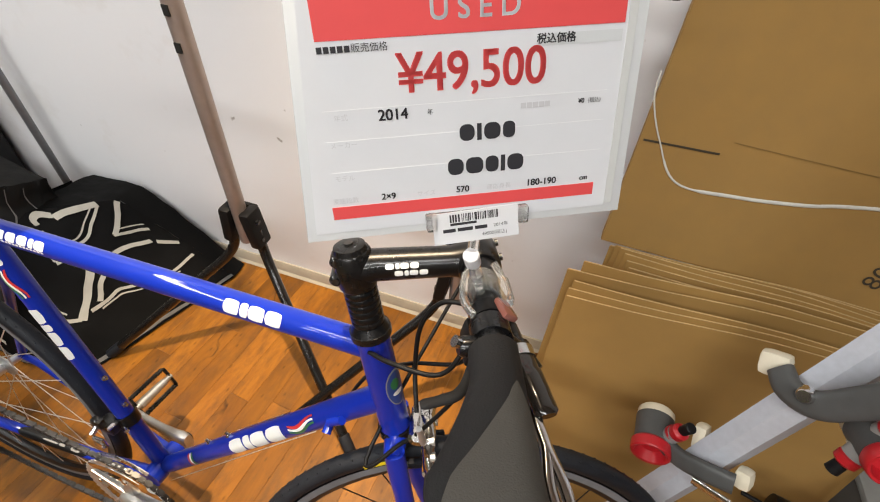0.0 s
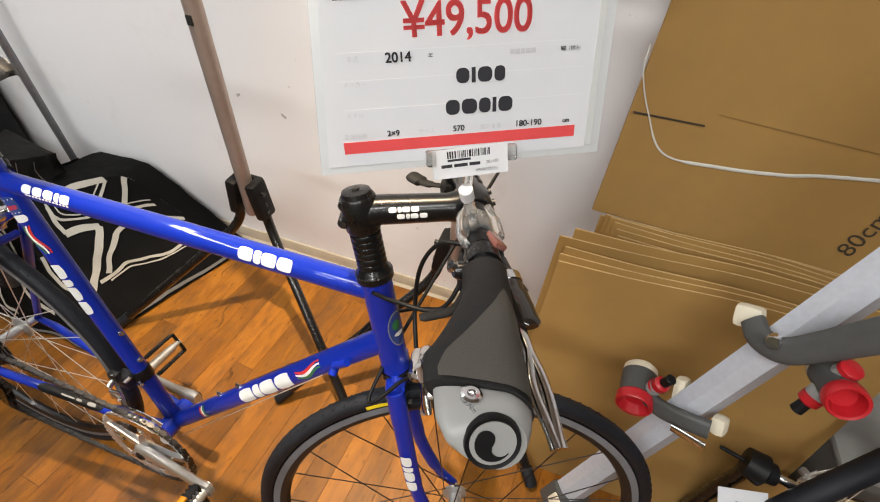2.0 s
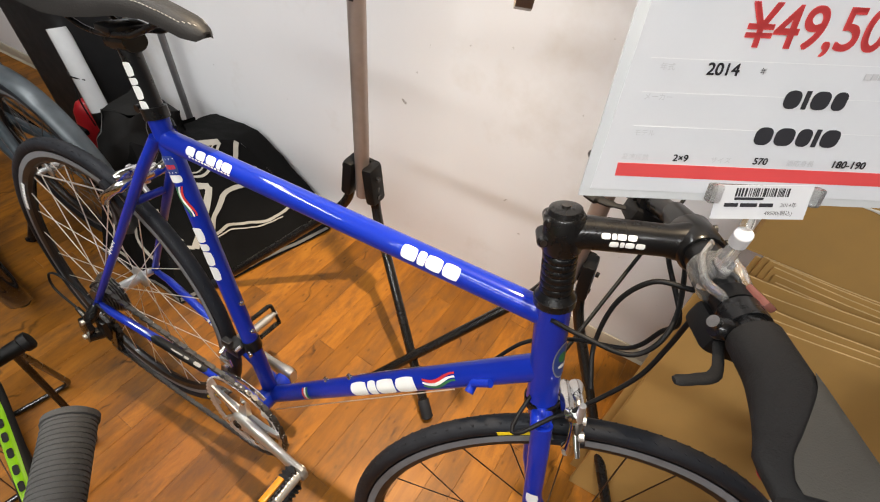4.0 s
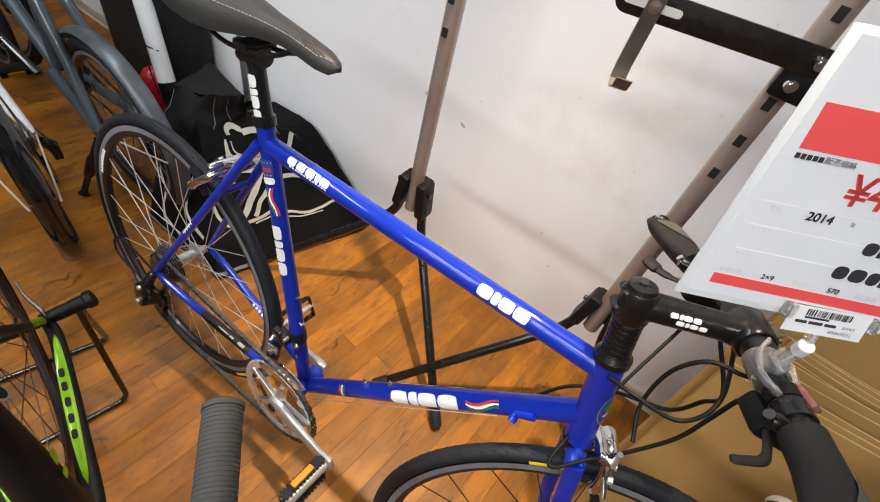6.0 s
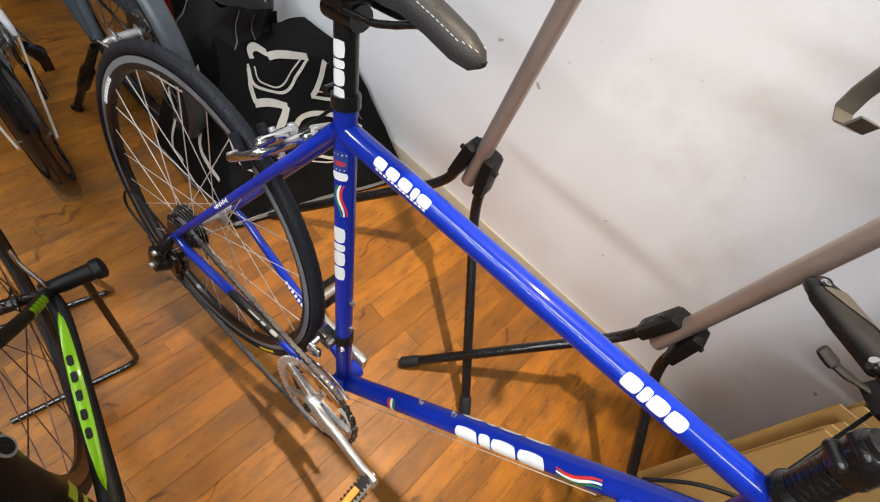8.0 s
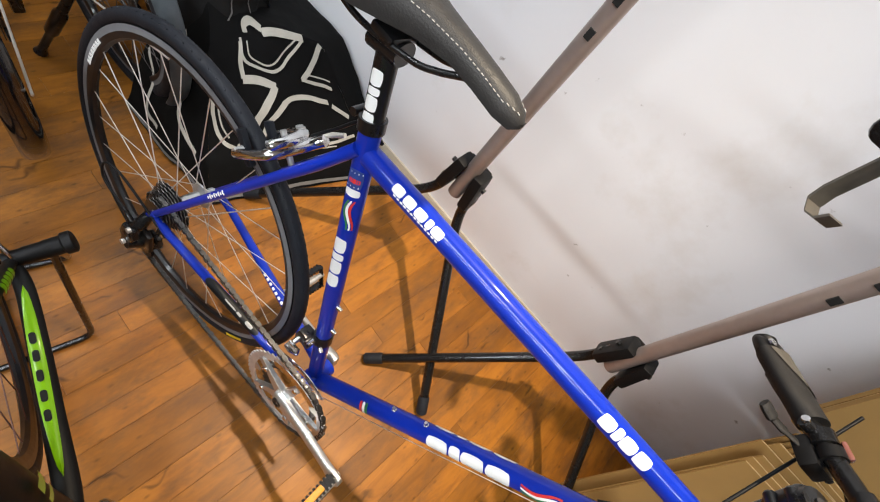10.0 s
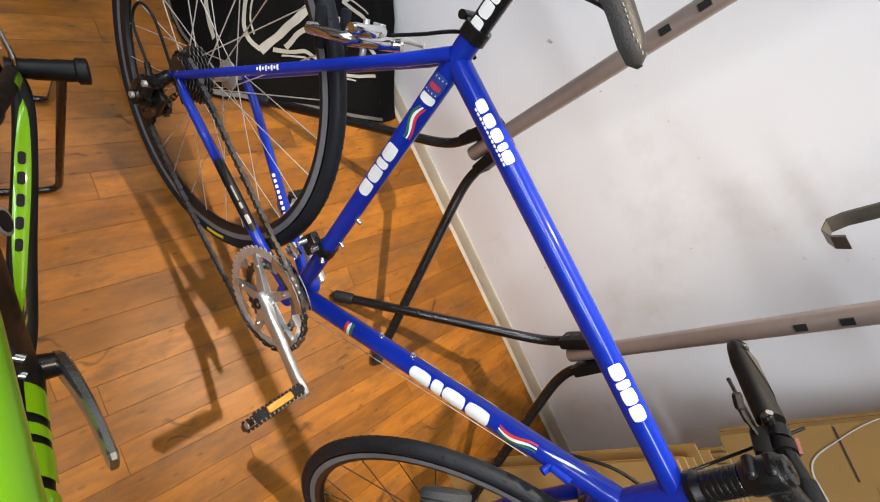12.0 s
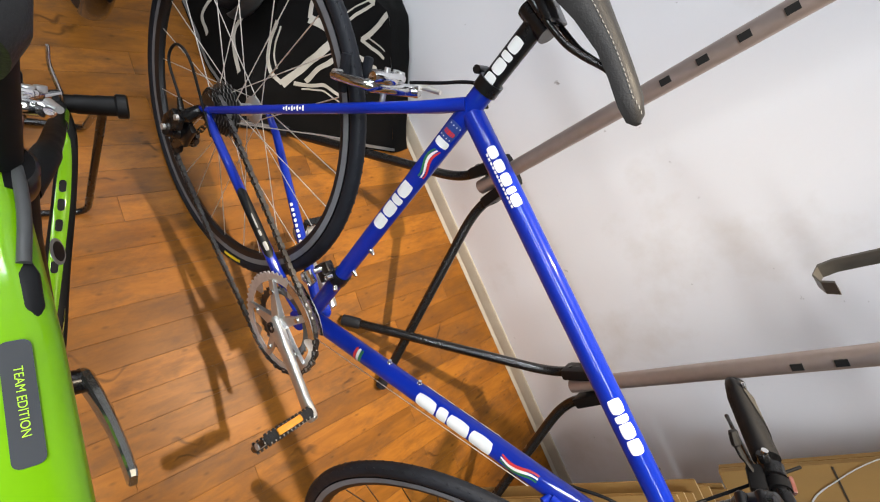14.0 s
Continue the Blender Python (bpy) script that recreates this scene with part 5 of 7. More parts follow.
# ---- display stands ----
def display_stand(x, y, feet, label, lean=(0, 0), bracket=False, top=1.75, feet_r=0.0125):
    root = empty("display_stand", pose(x, y, 0), label, "display stand", "bicycle display stands")
    bm = bmesh.new()
    tube(bm, [(0, 0, 0.415), (lean[0], lean[1], top)], 0.0178, 24)
    pole = part("pole", bm, TAUPE, root, "taupe metallic upright pole")
    dark = mat("slot_dark", (0.006, 0.006, 0.006), 0.9)
    for k in range(8):
        bm = bmesh.new()
        z = 0.890 + 0.0608 * k
        f = (z - 0.415) / (top - 0.415)
        box(bm, pose(lean[0] * f, lean[1] * f - 0.0172, z), 0.0115, 0.006, 0.0175)
        part("slot", bm, dark, pole, "square black slot")
    bm = bmesh.new()
    for s in (-1, 1):
        box(bm, pose(s * 0.033, 0, 0.465, 0, s * -7, 0), 0.028, 0.05, 0.105, 0.008)
    box(bm, pose(0, 0.024, 0.47), 0.066, 0.012, 0.09, 0.004)
    block = part("leg_block", bm, BLACK_PLASTIC, root, "black moulded leg socket")
    for s in (-1, 1):
        for z in (0.435, 0.49):
            bm = bmesh.new()
            tube(bm, [(s * 0.046, -0.004, z), (s * 0.053, -0.004, z)], 0.006, 10)
            part("bolt", bm, BLACK_METAL, block)
    for s, (fx, fy) in zip((-1, 1), feet):
        bm = bmesh.new()
        f = V(fx - x, fy - y, feet_r)
        k = V(s * 0.036, 0, 0.46)
        knee = V(s * 0.042, -0.002, 0.37)
        tube(bm, bend([k, knee, f], 0.07, 8), feet_r, 16)
        leg = part("leg", bm, BLACK_PAINT, root, "bent black steel leg")
        d = (f - knee).normalized()
        bm = bmesh.new()
        tube(bm, [f - d * 0.05, f - d * 0.045, f - d * 0.0, f + d * 0.004], [0.0128, 0.0152, 0.0152, 0.011], 16)
        part("rubber_foot", bm, RUBBER, leg, "black rubber end cap")
    return root


display_stand(-0.515, 0.757, [(-0.92, 0.52), (-0.138, 0.50)], "taupe pole display stand with bent black legs behind the saddle")
st2 = display_stand(0.032, 0.766, [(-0.348, 0.478), (0.36, 0.50)], "taupe pole display stand with black bracket arm", lean=(-0.03, 0))
bm = bmesh.new()
arm_m = Matrix.Translation(V(0.0, -0.032, 1.083)) @ pose(0, 0, 0, 0, 1, 22)
out = []
for i in range(9):
    a = radians(90 + 180 * i / 8)
    out.append((-0.252 + 0.0178 * math.cos(a), 0.0178 * math.sin(a)))
for i in range(9):
    a = radians(-90 + 180 * i / 8)
    out.append((0.24 + 0.0178 * math.cos(a), 0.0178 * math.sin(a)))
slab(bm, out, 0.005, arm_m, 0.0012)
arm = part("bracket_arm", bm, BLACK_PAINT, st2, "black slotted bracket arm")
bm = bmesh.new()
slot = []
for i in range(7):
    a = radians(90 + 180 * i / 6)
    slot.append((-0.254 + 0.0052 * math.cos(a), 0.0052 * math.sin(a)))
for i in range(7):
    a = radians(-90 + 180 * i / 6)
    slot.append((-0.188 + 0.0052 * math.cos(a), 0.0052 * math.sin(a)))
slab(bm, slot, 0.0058, arm_m)
part("slot", bm, mat("slot_pale", (0.62, 0.60, 0.57), 0.6), arm, "open slot showing the pale wall")
bm = bmesh.new()
hx = -0.220
rows = []
for y, z in [(-0.004, 0.014), (-0.006, -0.02), (-0.008, -0.075), (-0.014, -0.092), (-0.032, -0.098), (-0.048, -0.090), (-0.054, -0.075)]:
    rows.append([bm.verts.new(arm_m @ V(hx + w, y + t, z)) for w, t in ((-0.0105, -0.002), (0.0105, -0.002), (0.0105, 0.002), (-0.0105, 0.002))])
skin(bm, rows)
part("hook", bm, mat("worn_steel_strap", (0.17, 0.155, 0.13), 0.35, 0.85, var=0.4, scale=30), arm, "worn steel hook strap")
bm = bmesh.new()
box(bm, pose(0, -0.016, 1.050), 0.060, 0.03, 0.050, 0.008)
part("clamp", bm, BLACK_PLASTIC, arm)
for p in ((hx, 0.0), (0.0, 0.0), (-0.012, -0.034)):
    bm = bmesh.new()
    tube(bm, [arm_m @ V(p[0], -0.003, p[1]), arm_m @ V(p[0], -0.008, p[1])], 0.0085, 14)
    tube(bm, [arm_m @ V(p[0], -0.008, p[1]), arm_m @ V(p[0], -0.010, p[1])], 0.005, 14)
    part("bolt", bm, CHROME, arm, "silver bolt")
st3 = empty("pole_stand", pose(-1.455, 0.955, 0), "thin grey steel pole against the white wall", "pole stand")
tube(bm := bmesh.new(), [V(0, 0, 0.012), V(0, 0, 1.75)], 0.0115, 18)
part("pole", bm, DULL_STEEL, st3)
lathe(bm := bmesh.new(), [(0.0005, 0), (0.038, 0), (0.038, 0.006), (0.016, 0.012), (0.0118, 0.02)], Matrix.Rotation(radians(90), 4, "X"), 24)
part("base_plate", bm, BLACK_PAINT, st3)

# ---- price card ----
RV, UV = Vector((0.891, 0.451, 0.075)).normalized(), Vector((-0.19, 0.22, 0.957))
UV = (UV - RV * UV.dot(RV)).normalized()
NV = RV.cross(UV)
O_C = Vector((0.023, 0.314, 1.014))
CARDM = Matrix(((RV.x, UV.x, NV.x, O_C.x), (RV.y, UV.y, NV.y, O_C.y), (RV.z, UV.z, NV.z, O_C.z), (0, 0, 0, 1)))
card = empty("price_card", CARDM, "white and red price card in a clear sleeve on the handlebar", "price card")


def flat(name, x0, y0, x1, y1, z, material, parent, label="", thick=0.0006, r=0.0):
    bm = bmesh.new()
    box(bm, pose((x0 + x1) / 2, (y0 + y1) / 2, z), x1 - x0, y1 - y0, thick, r)
    for v in bm.verts:
        # the loose edge leans in towards the top
        if v.co.x < -0.005:
            v.co.x += 0.1 * max(0.0, v.co.y)
    return part(name, bm, material, parent, label)


sleeve = flat("sleeve", -0.021, -0.016, 0.209, 0.186, -0.0015, MILKY, card, "milky clear card sleeve", 0.0022, 0.0009)
sheet = flat("sheet", -0.014, -0.010, 0.196, 0.181, 0.0002, PAPER, card, "white printed sheet", 0.0005)
flat("edge_bar", 0.196, -0.008, 0.2015, 0.181, 0.0006, mat("grey_edge", (0.55, 0.56, 0.55), 0.4), sleeve, thick=0.0008)
flat("red_bar", 0.0, 0.0, 0.186, 0.009, 0.0007, PAPER_RED, sheet, "red printed bar", 0.0003)
flat("red_band", 0.0066, 0.1117, 0.194, 0.142, 0.0007, PAPER_RED, sheet, "red printed band", 0.0003)
flat("shade_bar", 0.1385, 0.1015, 0.1932, 0.1083, 0.0007, mat("pale_grey_tint", (0.55, 0.57, 0.58), 0.7), sheet, "", 0.0003)


def say(body, x, y, size, material, stretch=1.0, fat=0.0, slant=0.0):
    m = Matrix.Translation(V(x, y, 0.0011)) @ Matrix(((1, slant, 0, 0), (0, 1, 0, 0), (0, 0, 1, 0), (0, 0, 0, 1)))
    ob = lettering("lettering", body, size, m, material, sheet, stretch)
    if fat:
        for dx, dy in ((fat, 0), (0, fat * 0.8), (fat, fat * 0.8)):
            lettering("lettering", body, size, Matrix.Translation(V(x + dx, y + dy, 0.0012)) @ Matrix(((1, slant, 0, 0), (0, 1, 0, 0), (0, 0, 1, 0), (0, 0, 0, 1))), material, sheet, stretch)


def blocks(x, y, widths, h, material, gap=0.0012, parent=None, z=0.0009, soft=0.0):
    """A row of plain printed shapes; soft: the radius of their corners."""
    for w in widths:
        q = min(soft, w * 0.42)
        if q > 0.0015:
            ol_ = [(x + w / 2 + sx * (w / 2 - q) + q * math.cos(radians(a0 + 22.5 * k_)), y + sy_ * (h / 2 - q) + q * math.sin(radians(a0 + 22.5 * k_))) for sx, sy_, a0 in ((1, 1, 0), (-1, 1, 90), (-1, -1, 180), (1, -1, 270)) for k_ in range(5)]
            bm = slab(bmesh.new(), ol_, 0.0003, Matrix.Translation(V(0, 0, z)) @ Matrix.Rotation(radians(-90), 4, "X"))
        else:
            bm = box(bmesh.new(), pose(x + w / 2, y, z), w, h, 0.0003)
        part("print_bar", bm, material, parent or sheet)
        x += w + gap


say("U S E D", 0.1005, 0.1245, 0.0172, PAPER, 0.98, 0.0005)
say("¥49,500", 0.0985, 0.0895, 0.031, PAPER_RED, 0.92, 0.0009)
say("2014", 0.0472, 0.0675, 0.0095, INK, 1.0, 0.0004)
say("年", 0.0708, 0.0675, 0.004, INK)
say("税込価格", 0.1507, 0.1052, 0.0062, INK, 1.0, 0.0003)
say("販売価格", 0.0374, 0.1070, 0.0054, INK)
blocks(0.0068, 0.1070, [0.0031] * 5, 0.0036, INK, 0.0009)
blocks(0.0893, 0.0526, [0.0100, 0.0030, 0.0110, 0.0082], 0.0108, INK, 0.0017, soft=0.0042)
blocks(0.0807, 0.0300, [0.0108, 0.0120, 0.0090, 0.0030, 0.0112], 0.0112, INK, 0.0016, soft=0.0042)
say("2×9", 0.0389, 0.0135, 0.0062, INK, 1, 0.0003)
say("570", 0.0902, 0.0135, 0.0062, INK, 1, 0.0003)
say("180-190", 0.1465, 0.0135, 0.0066, INK, 1, 0.0003)
say("cm", 0.1777, 0.0135, 0.005, INK, 1, 0.0002)
say("¥0", 0.1705, 0.0669, 0.004, INK, 1, 0.0002)
say("(税込)", 0.1795, 0.0669, 0.0034, INK)
for x, y, body in ((0.0149, 0.068, "年式"), (0.0143, 0.0509, "メーカー"), (0.0117, 0.0289, "モデル"), (0.065, 0.0132, "サイズ"), (0.010, 0.0132, "変速段数"), (0.116, 0.0132, "適応身長")):
    say(body, x, y, 0.0044, INK_GREY)
blocks(0.130, 0.067, [0.0034] * 5, 0.0034, INK_GREY, 0.0006)
for y in (0.0725, 0.0535, 0.033):
    flat("rule_line", 0.004, y, 0.188, y + 0.0003, 0.0006, mat("hairline_grey", (0.68, 0.69, 0.70), 0.7), sheet, "", 0.0002)
TAGM = Matrix.Translation(V(0.0985, -0.0125, 0.006)) @ pose(0, 0, 0, -6, 0, 2.0)
tag = part("barcode_label", box(bmesh.new(), TAGM, 0.062, 0.0235, 0.0006), PAPER, card, "white barcode label on a clear clip")
bm = bmesh.new()
xx = -0.018
random.seed(5)
while xx < 0.016:
    w = random.choice((0.0005, 0.0008, 0.0012))
    box(bm, TAGM @ pose(xx, 0.007, 0.0005), w, 0.0058, 0.0002)
    xx += w + random.choice((0.0004, 0.0007, 0.001))
part("barcode", bm, INK, tag, "black barcode stripes")
for k, (x, w) in enumerate(((-0.024, 0.009), (-0.0135, 0.011), (-0.001, 0.009))):
    part("print_bar", box(bmesh.new(), TAGM @ pose(x + w / 2, -0.0018, 0.0005), w, 0.0026, 0.0002), INK, tag)
part("print_bar", box(bmesh.new(), TAGM @ pose(-0.009, 0.0026, 0.0005), 0.019, 0.0018, 0.0002), INK, tag)
lettering("lettering", "2014年", 0.0036, TAGM @ pose(0.018, -0.0018, 0.0006), INK, tag)
lettering("lettering", "49500(税込)", 0.0036, TAGM @ pose(0.013, -0.0075, 0.0006), INK, tag)
bm = bmesh.new()
box(bm, pose(0.100, -0.008, 0.002), 0.074, 0.012, 0.003, 0.001)
box(bm, pose(0.067, -0.008, 0.004), 0.008, 0.013, 0.008, 0.002)
box(bm, pose(0.133, -0.008, 0.004), 0.008, 0.013, 0.008, 0.002)
part("clip", bm, CLEAR, card, "clear plastic card clip")
inv = CARDM.inverted()
KNOB = inv @ Vector((0.118, 0.342, 0.985))
BARP = inv @ (BIKE @ (STEER @ bar_at(-0.045)))
tube(bm := bmesh.new(), [V(0.1, -0.012, 0.0), at(V(0.1, -0.012, 0), KNOB, 0.6), KNOB, at(KNOB, BARP, 0.6)], [0.0035, 0.0045, 0.0045, 0.006], 14)
part("clip_post", bm, CLEAR, card)
kd = (KNOB - BARP).normalized()
tube(bm := bmesh.new(), [KNOB - kd * 0.0065, KNOB - kd * 0.0058, KNOB + kd * 0.006, KNOB + kd * 0.0068], [0.0054, 0.0062, 0.0062, 0.0054], 20)
part("knob", bm, PAPER, card, "white thumb knob")
bd = (inv.to_3x3() @ (BIKE.to_3x3() @ (STEER.to_3x3() @ V(0, 1, 0)))).normalized()
tube(bm := bmesh.new(), [BARP - bd * 0.014, BARP + bd * 0.014], 0.0165, 20)
for s in (-1, 1):
    tube(bm, [BARP + bd * (0.008 * s), BARP + bd * (0.008 * s) + kd * 0.032], 0.004, 10)
part("bar_clamp", bm, CLEAR, card, "clear plastic bar clamp")
for prong in ([(-0.008, -0.034, 0.020), (-0.0188, -0.050, 0.013), (-0.0222, -0.075, 0.007), (-0.0175, -0.098, 0.009)], [(0.007, -0.034, 0.018), (0.0140, -0.048, 0.010), (0.0165, -0.066, 0.004), (0.0125, -0.080, 0.008)]):
    tube(bm := bmesh.new(), curve([inv @ (BIKE @ (STEER_BAR @ (CLAMP + V(*p)))) for p in prong], 6), [0.0035] * 6 + [0.005] * 6 + [0.0055] * 6 + [0.004], 14, 0.6)
    part("prong", bm, CLEAR, card, "clear plastic prong along the bar")


# ---- cardboard ----
def warped_sheet(bm, m, w, h, t, rise, sag, n=10):
    """A board whose top edge climbs by rise over half a metre and whose face bows by sag."""
    rows = []
    for k in range(n + 1):
        u = k / n
        x, top = u * w, h + rise * u * w / 0.5 - 0.004 * math.sin(9 * u + 40 * sag) * (0.3 + u)
        row = []
        for y in (-t / 2, t / 2):
            for v in (0, 0.5, 1) if y < 0 else (1, 0.5, 0):
                bow = sag * math.sin(math.pi * u) * v
                row.append(bm.verts.new(m @ V(x, y + bow, v * top)))
        rows.append(row)
    skin(bm, rows)
    return bm


def board_sheet(m, w, h, label="", t=0.006, rise=0.0, group="flattened cardboard boxes"):
    """A flattened carton: two plies with an open corrugated edge between them."""
    root = empty("cardboard_box", m, label, "cardboard box", group)
    sag = random.uniform(-0.002, 0.003) if rise else 0.0
    for k in (0, 1):
        h_k = h - 0.003 * k
        panel_ob = part("panel", warped_sheet(bmesh.new(), pose(0.0015 * k, k * t * 0.58, 0), w, h_k, t * 0.40, rise, sag), CARD, root)
        # strip along the top whose pale colour stands for light from above
        part("cut_edge", warped_sheet(bmesh.new(), pose(0.001 + 0.0015 * k, k * t * 0.58, 0.0016), w - 0.002, h_k, t * 0.34, rise, sag), CARD_EDGE_LIT, panel_ob, "cut edge coloured paler as if lit from above")
    part("corrugated_core", warped_sheet(bmesh.new(), pose(0.003, t * 0.29, 0), w - 0.006, h - 0.012, t * 0.2, rise, sag), CARD_EDGE_LIT, root)
    return root


random.seed(3)
# top left corner of each sheet and how far its top edge rises over half a metre
STACK = [(0.246, 0.683, 0.612, 0.024), (0.246, 0.691, 0.623, 0.018), (0.250, 0.699, 0.636, 0.010), (0.236, 0.722, 0.638, 0.020), (0.262, 0.737, 0.652, 0.006),
         (0.342, 0.768, 0.636, -0.010), (0.337, 0.776, 0.644, -0.010), (0.329, 0.784, 0.652, -0.014), (0.321, 0.792, 0.655, -0.012), (0.313, 0.800, 0.651, -0.006), (0.306, 0.808, 0.640, 0.002)]
for k, (x, y, z, rise) in enumerate(STACK):
    lean = -12.2 + 0.16 * k
    foot = y - z * math.tan(radians(-lean))
    board_sheet(pose(x, foot, 0.001 + 0.0006 * k, lean, 0, random.uniform(-0.4, 0.8) + 0.6), 0.56 + random.uniform(-0.02, 0.03), z / math.cos(radians(lean)), "flattened brown cardboard box standing in a stack", 0.0050, rise)
big = board_sheet(pose(0.287, 0.828, 0.643, -15.5, 0.6, -0.6), 0.95, 0.60, "large flattened brown carton tied with white string", 0.03)
bm = bmesh.new()
box(bm, pose(0.066, -0.0081, 0.2025, 0, -2, 0), 0.122, 0.0012, 0.0034)
part("slit", bm, CARD_INK, big, "dark cut slit")
bm = bmesh.new()
box(bm, pose(0.45, -0.0079, 0.222, 0, 1, 0), 0.62, 0.0007, 0.0016)
part("crease", bm, mat("pressed_crease", (0.235, 0.135, 0.040), 0.9), big, "pressed fold crease")
tube(bm := bmesh.new(), curve([V(-0.008, -0.006, 0.31), V(-0.002, -0.011, 0.265), V(0.030, -0.0095, 0.205), V(0.082, -0.0095, 0.142), V(0.178, -0.0095, 0.142), V(0.283, -0.0095, 0.156), V(0.40, -0.0095, 0.181), V(0.95, -0.0095, 0.27)], 8), [0.0013] * 20 + [0.0018] * 8 + [0.0032] * 29, 8, 0.35)
part("string", bm, STRING, big, "white plastic binding string")
lettering("lettering", "80cm", 0.042, pose(0.438, -0.0086, 0.045, 90, -78, 0), CARD_INK, big, align="LEFT")
lowbox = board_sheet(pose(0.50, 0.585, 0.0, -8, 0, 2), 0.62, 0.20, "low brown cardboard box with dark print", 0.02)
lettering("lettering", "cm-A", 0.034, pose(0.10, -0.0062, 0.12, 90, 0, 0), CARD_INK, lowbox, align="LEFT")


# ---- work stand rail ----
def tri_axes(d, up):
    d = d.normalized()
    y = up.cross(d).normalized()
    return Matrix((d, y, d.cross(y))).transposed().to_4x4()


R0, R1 = Vector((0.405, 0.434, 0.21)), Vector((0.70, 0.635, 1.19))
rack = empty("bicycle_carrier", Matrix.Translation(R0), "aluminium carrier rail with grey clamps and red knobs", "bicycle carrier")
rd = R1 - R0
RM = tri_axes(rd, Vector((0.55, -0.8, 0.2)))
bm = bmesh.new()
ln = rd.length
w, h = 0.0295, 0.02
outl = [(-w, -h), (w, -h), (w, h * 0.1), (w * 0.55, h), (-w * 0.55, h), (-w, h * 0.1)]
rows = [[bm.verts.new(RM @ V(x, p, q)) for p, q in outl] for x in (0, ln)]
skin(bm, rows)
part("rail", bm, RAIL_ALU, rack, "brushed aluminium rail", sharp=25)
box(bm := bmesh.new(), RM @ pose(-0.01, 0, 0), 0.06, 0.080, 0.05, 0.01)
part("end_block", bm, GREY_PLASTIC, rack, "grey end block with a cream pad")
box(bm := bmesh.new(), RM @ pose(0.0, 0.034, 0.01), 0.03, 0.02, 0.025, 0.006)
part("pad", bm, CREAM, rack)


NC = Vector((-0.614, -0.716, 0.332))
NC = (NC - rd.normalized() * NC.dot(rd.normalized())).normalized()
SC = NC.cross(rd.normalized())
RC = Matrix(((rd.normalized().x, SC.x, NC.x, 0), (rd.normalized().y, SC.y, NC.y, 0), (rd.normalized().z, SC.z, NC.z, 0), (0, 0, 0, 1)))


def strap(bm, line, widths, thick, lift):
    """A flat bent strap: points on its middle line, half widths, half thickness, the way that its face looks."""
    rows = []
    for i, p in enumerate(line):
        t = (line[min(i + 1, len(line) - 1)] - line[max(i - 1, 0)]).normalized()
        n = (lift - t * lift.dot(t)).normalized()
        u = t.cross(n)
        w = widths[0] + (widths[1] - widths[0]) * i / (len(line) - 1)
        rows.append([bm.verts.new(p + u * (w * math.copysign(abs(math.cos(a)) ** 0.6, math.cos(a))) + n * (thick * math.copysign(abs(math.sin(a)) ** 0.6, math.sin(a)))) for a in [2 * math.pi * (k + 0.5) / 12 for k in range(12)]])
    skin(bm, rows)
    return bm


def carrier_clamp(arm_line, arm_w, barrel, r, knob, knob2, pads, lever):
    """A grey clamp arm on the rail with a padded barrel, red dial, small knobs and cream pads."""
    Q = lambda p: RC @ Vector(p)
    bm = strap(bmesh.new(), curve([Q(p) for p in arm_line], 6), arm_w, 0.0075, NC)
    root = part("clamp", bm, GREY_PLASTIC, rack, "dark grey clamp arm", sharp=50)
    p0, p1 = Q(barrel[0]), Q(barrel[1])
    ax = (p1 - p0).normalized()
    tube(bm := bmesh.new(), [p0, p0 + ax * 0.004, p0 + ax * 0.016], [r * 0.86, r * 0.98, r], 26)
    part("pad", bm, CREAM, root, "cream rubber pad")
    tube(bm := bmesh.new(), [p0 + ax * 0.016, p1 - ax * 0.012], [r * 1.02, r * 0.93], 26)
    part("barrel", bm, GREY_PLASTIC, root)
    lathe(bm := bmesh.new(), [(r * 0.95, -0.012), (r * 1.06, -0.008), (r * 1.04, 0.006), (r * 0.98, 0.008), (r * 0.84, 0.007), (r * 0.62, -0.008), (0.0005, -0.009)], Matrix.Translation(p1) @ ax.to_track_quat("Y", "Z").to_matrix().to_4x4(), 30)
    part("dial", bm, RED_PLASTIC, root, "red hollow round dial")
    for a, b, dark in ((*knob, True), (*knob2, False)):
        a, b = Q(a), Q(b)
        e = (b - a).normalized()
        tube(bm := bmesh.new(), [a, at(a, b, 0.3)], 0.0125, 18)
        part("collar", bm, SILVER_PLASTIC, root, "silver-grey collar")
        tube(bm := bmesh.new(), [at(a, b, 0.3), at(a, b, 0.36), at(a, b, 0.55), at(a, b, 0.62)], [0.011, 0.0132, 0.0128, 0.009], 18)
        part("button", bm, RED_PLASTIC, root, "red button")
        if dark:
            tube(bm := bmesh.new(), [at(a, b, 0.6), at(a, b, 0.97), b], [0.0075, 0.0082, 0.0065], 16)
            part("screw_cap", bm, BLACK_PLASTIC, root)
    for p, sx, sy in pads:
        box(bm := bmesh.new(), RC @ Matrix.Translation(Vector(p)) @ pose(0, 0, 0, 0, 0, 32), sx, sy, 0.026, 0.009)
        part("pad", bm, CREAM, root, "cream rubber pad")
    if lever:
        a, b = Q(lever[0]), Q(lever[1])
        strap(bm := bmesh.new(), [a, at(a, b, 0.1), at(a, b, 0.9), b], (0.0055, 0.0065), 0.0022, NC)
        part("cam_lever", bm, CHROME, root, "bright cam lever")
    return root


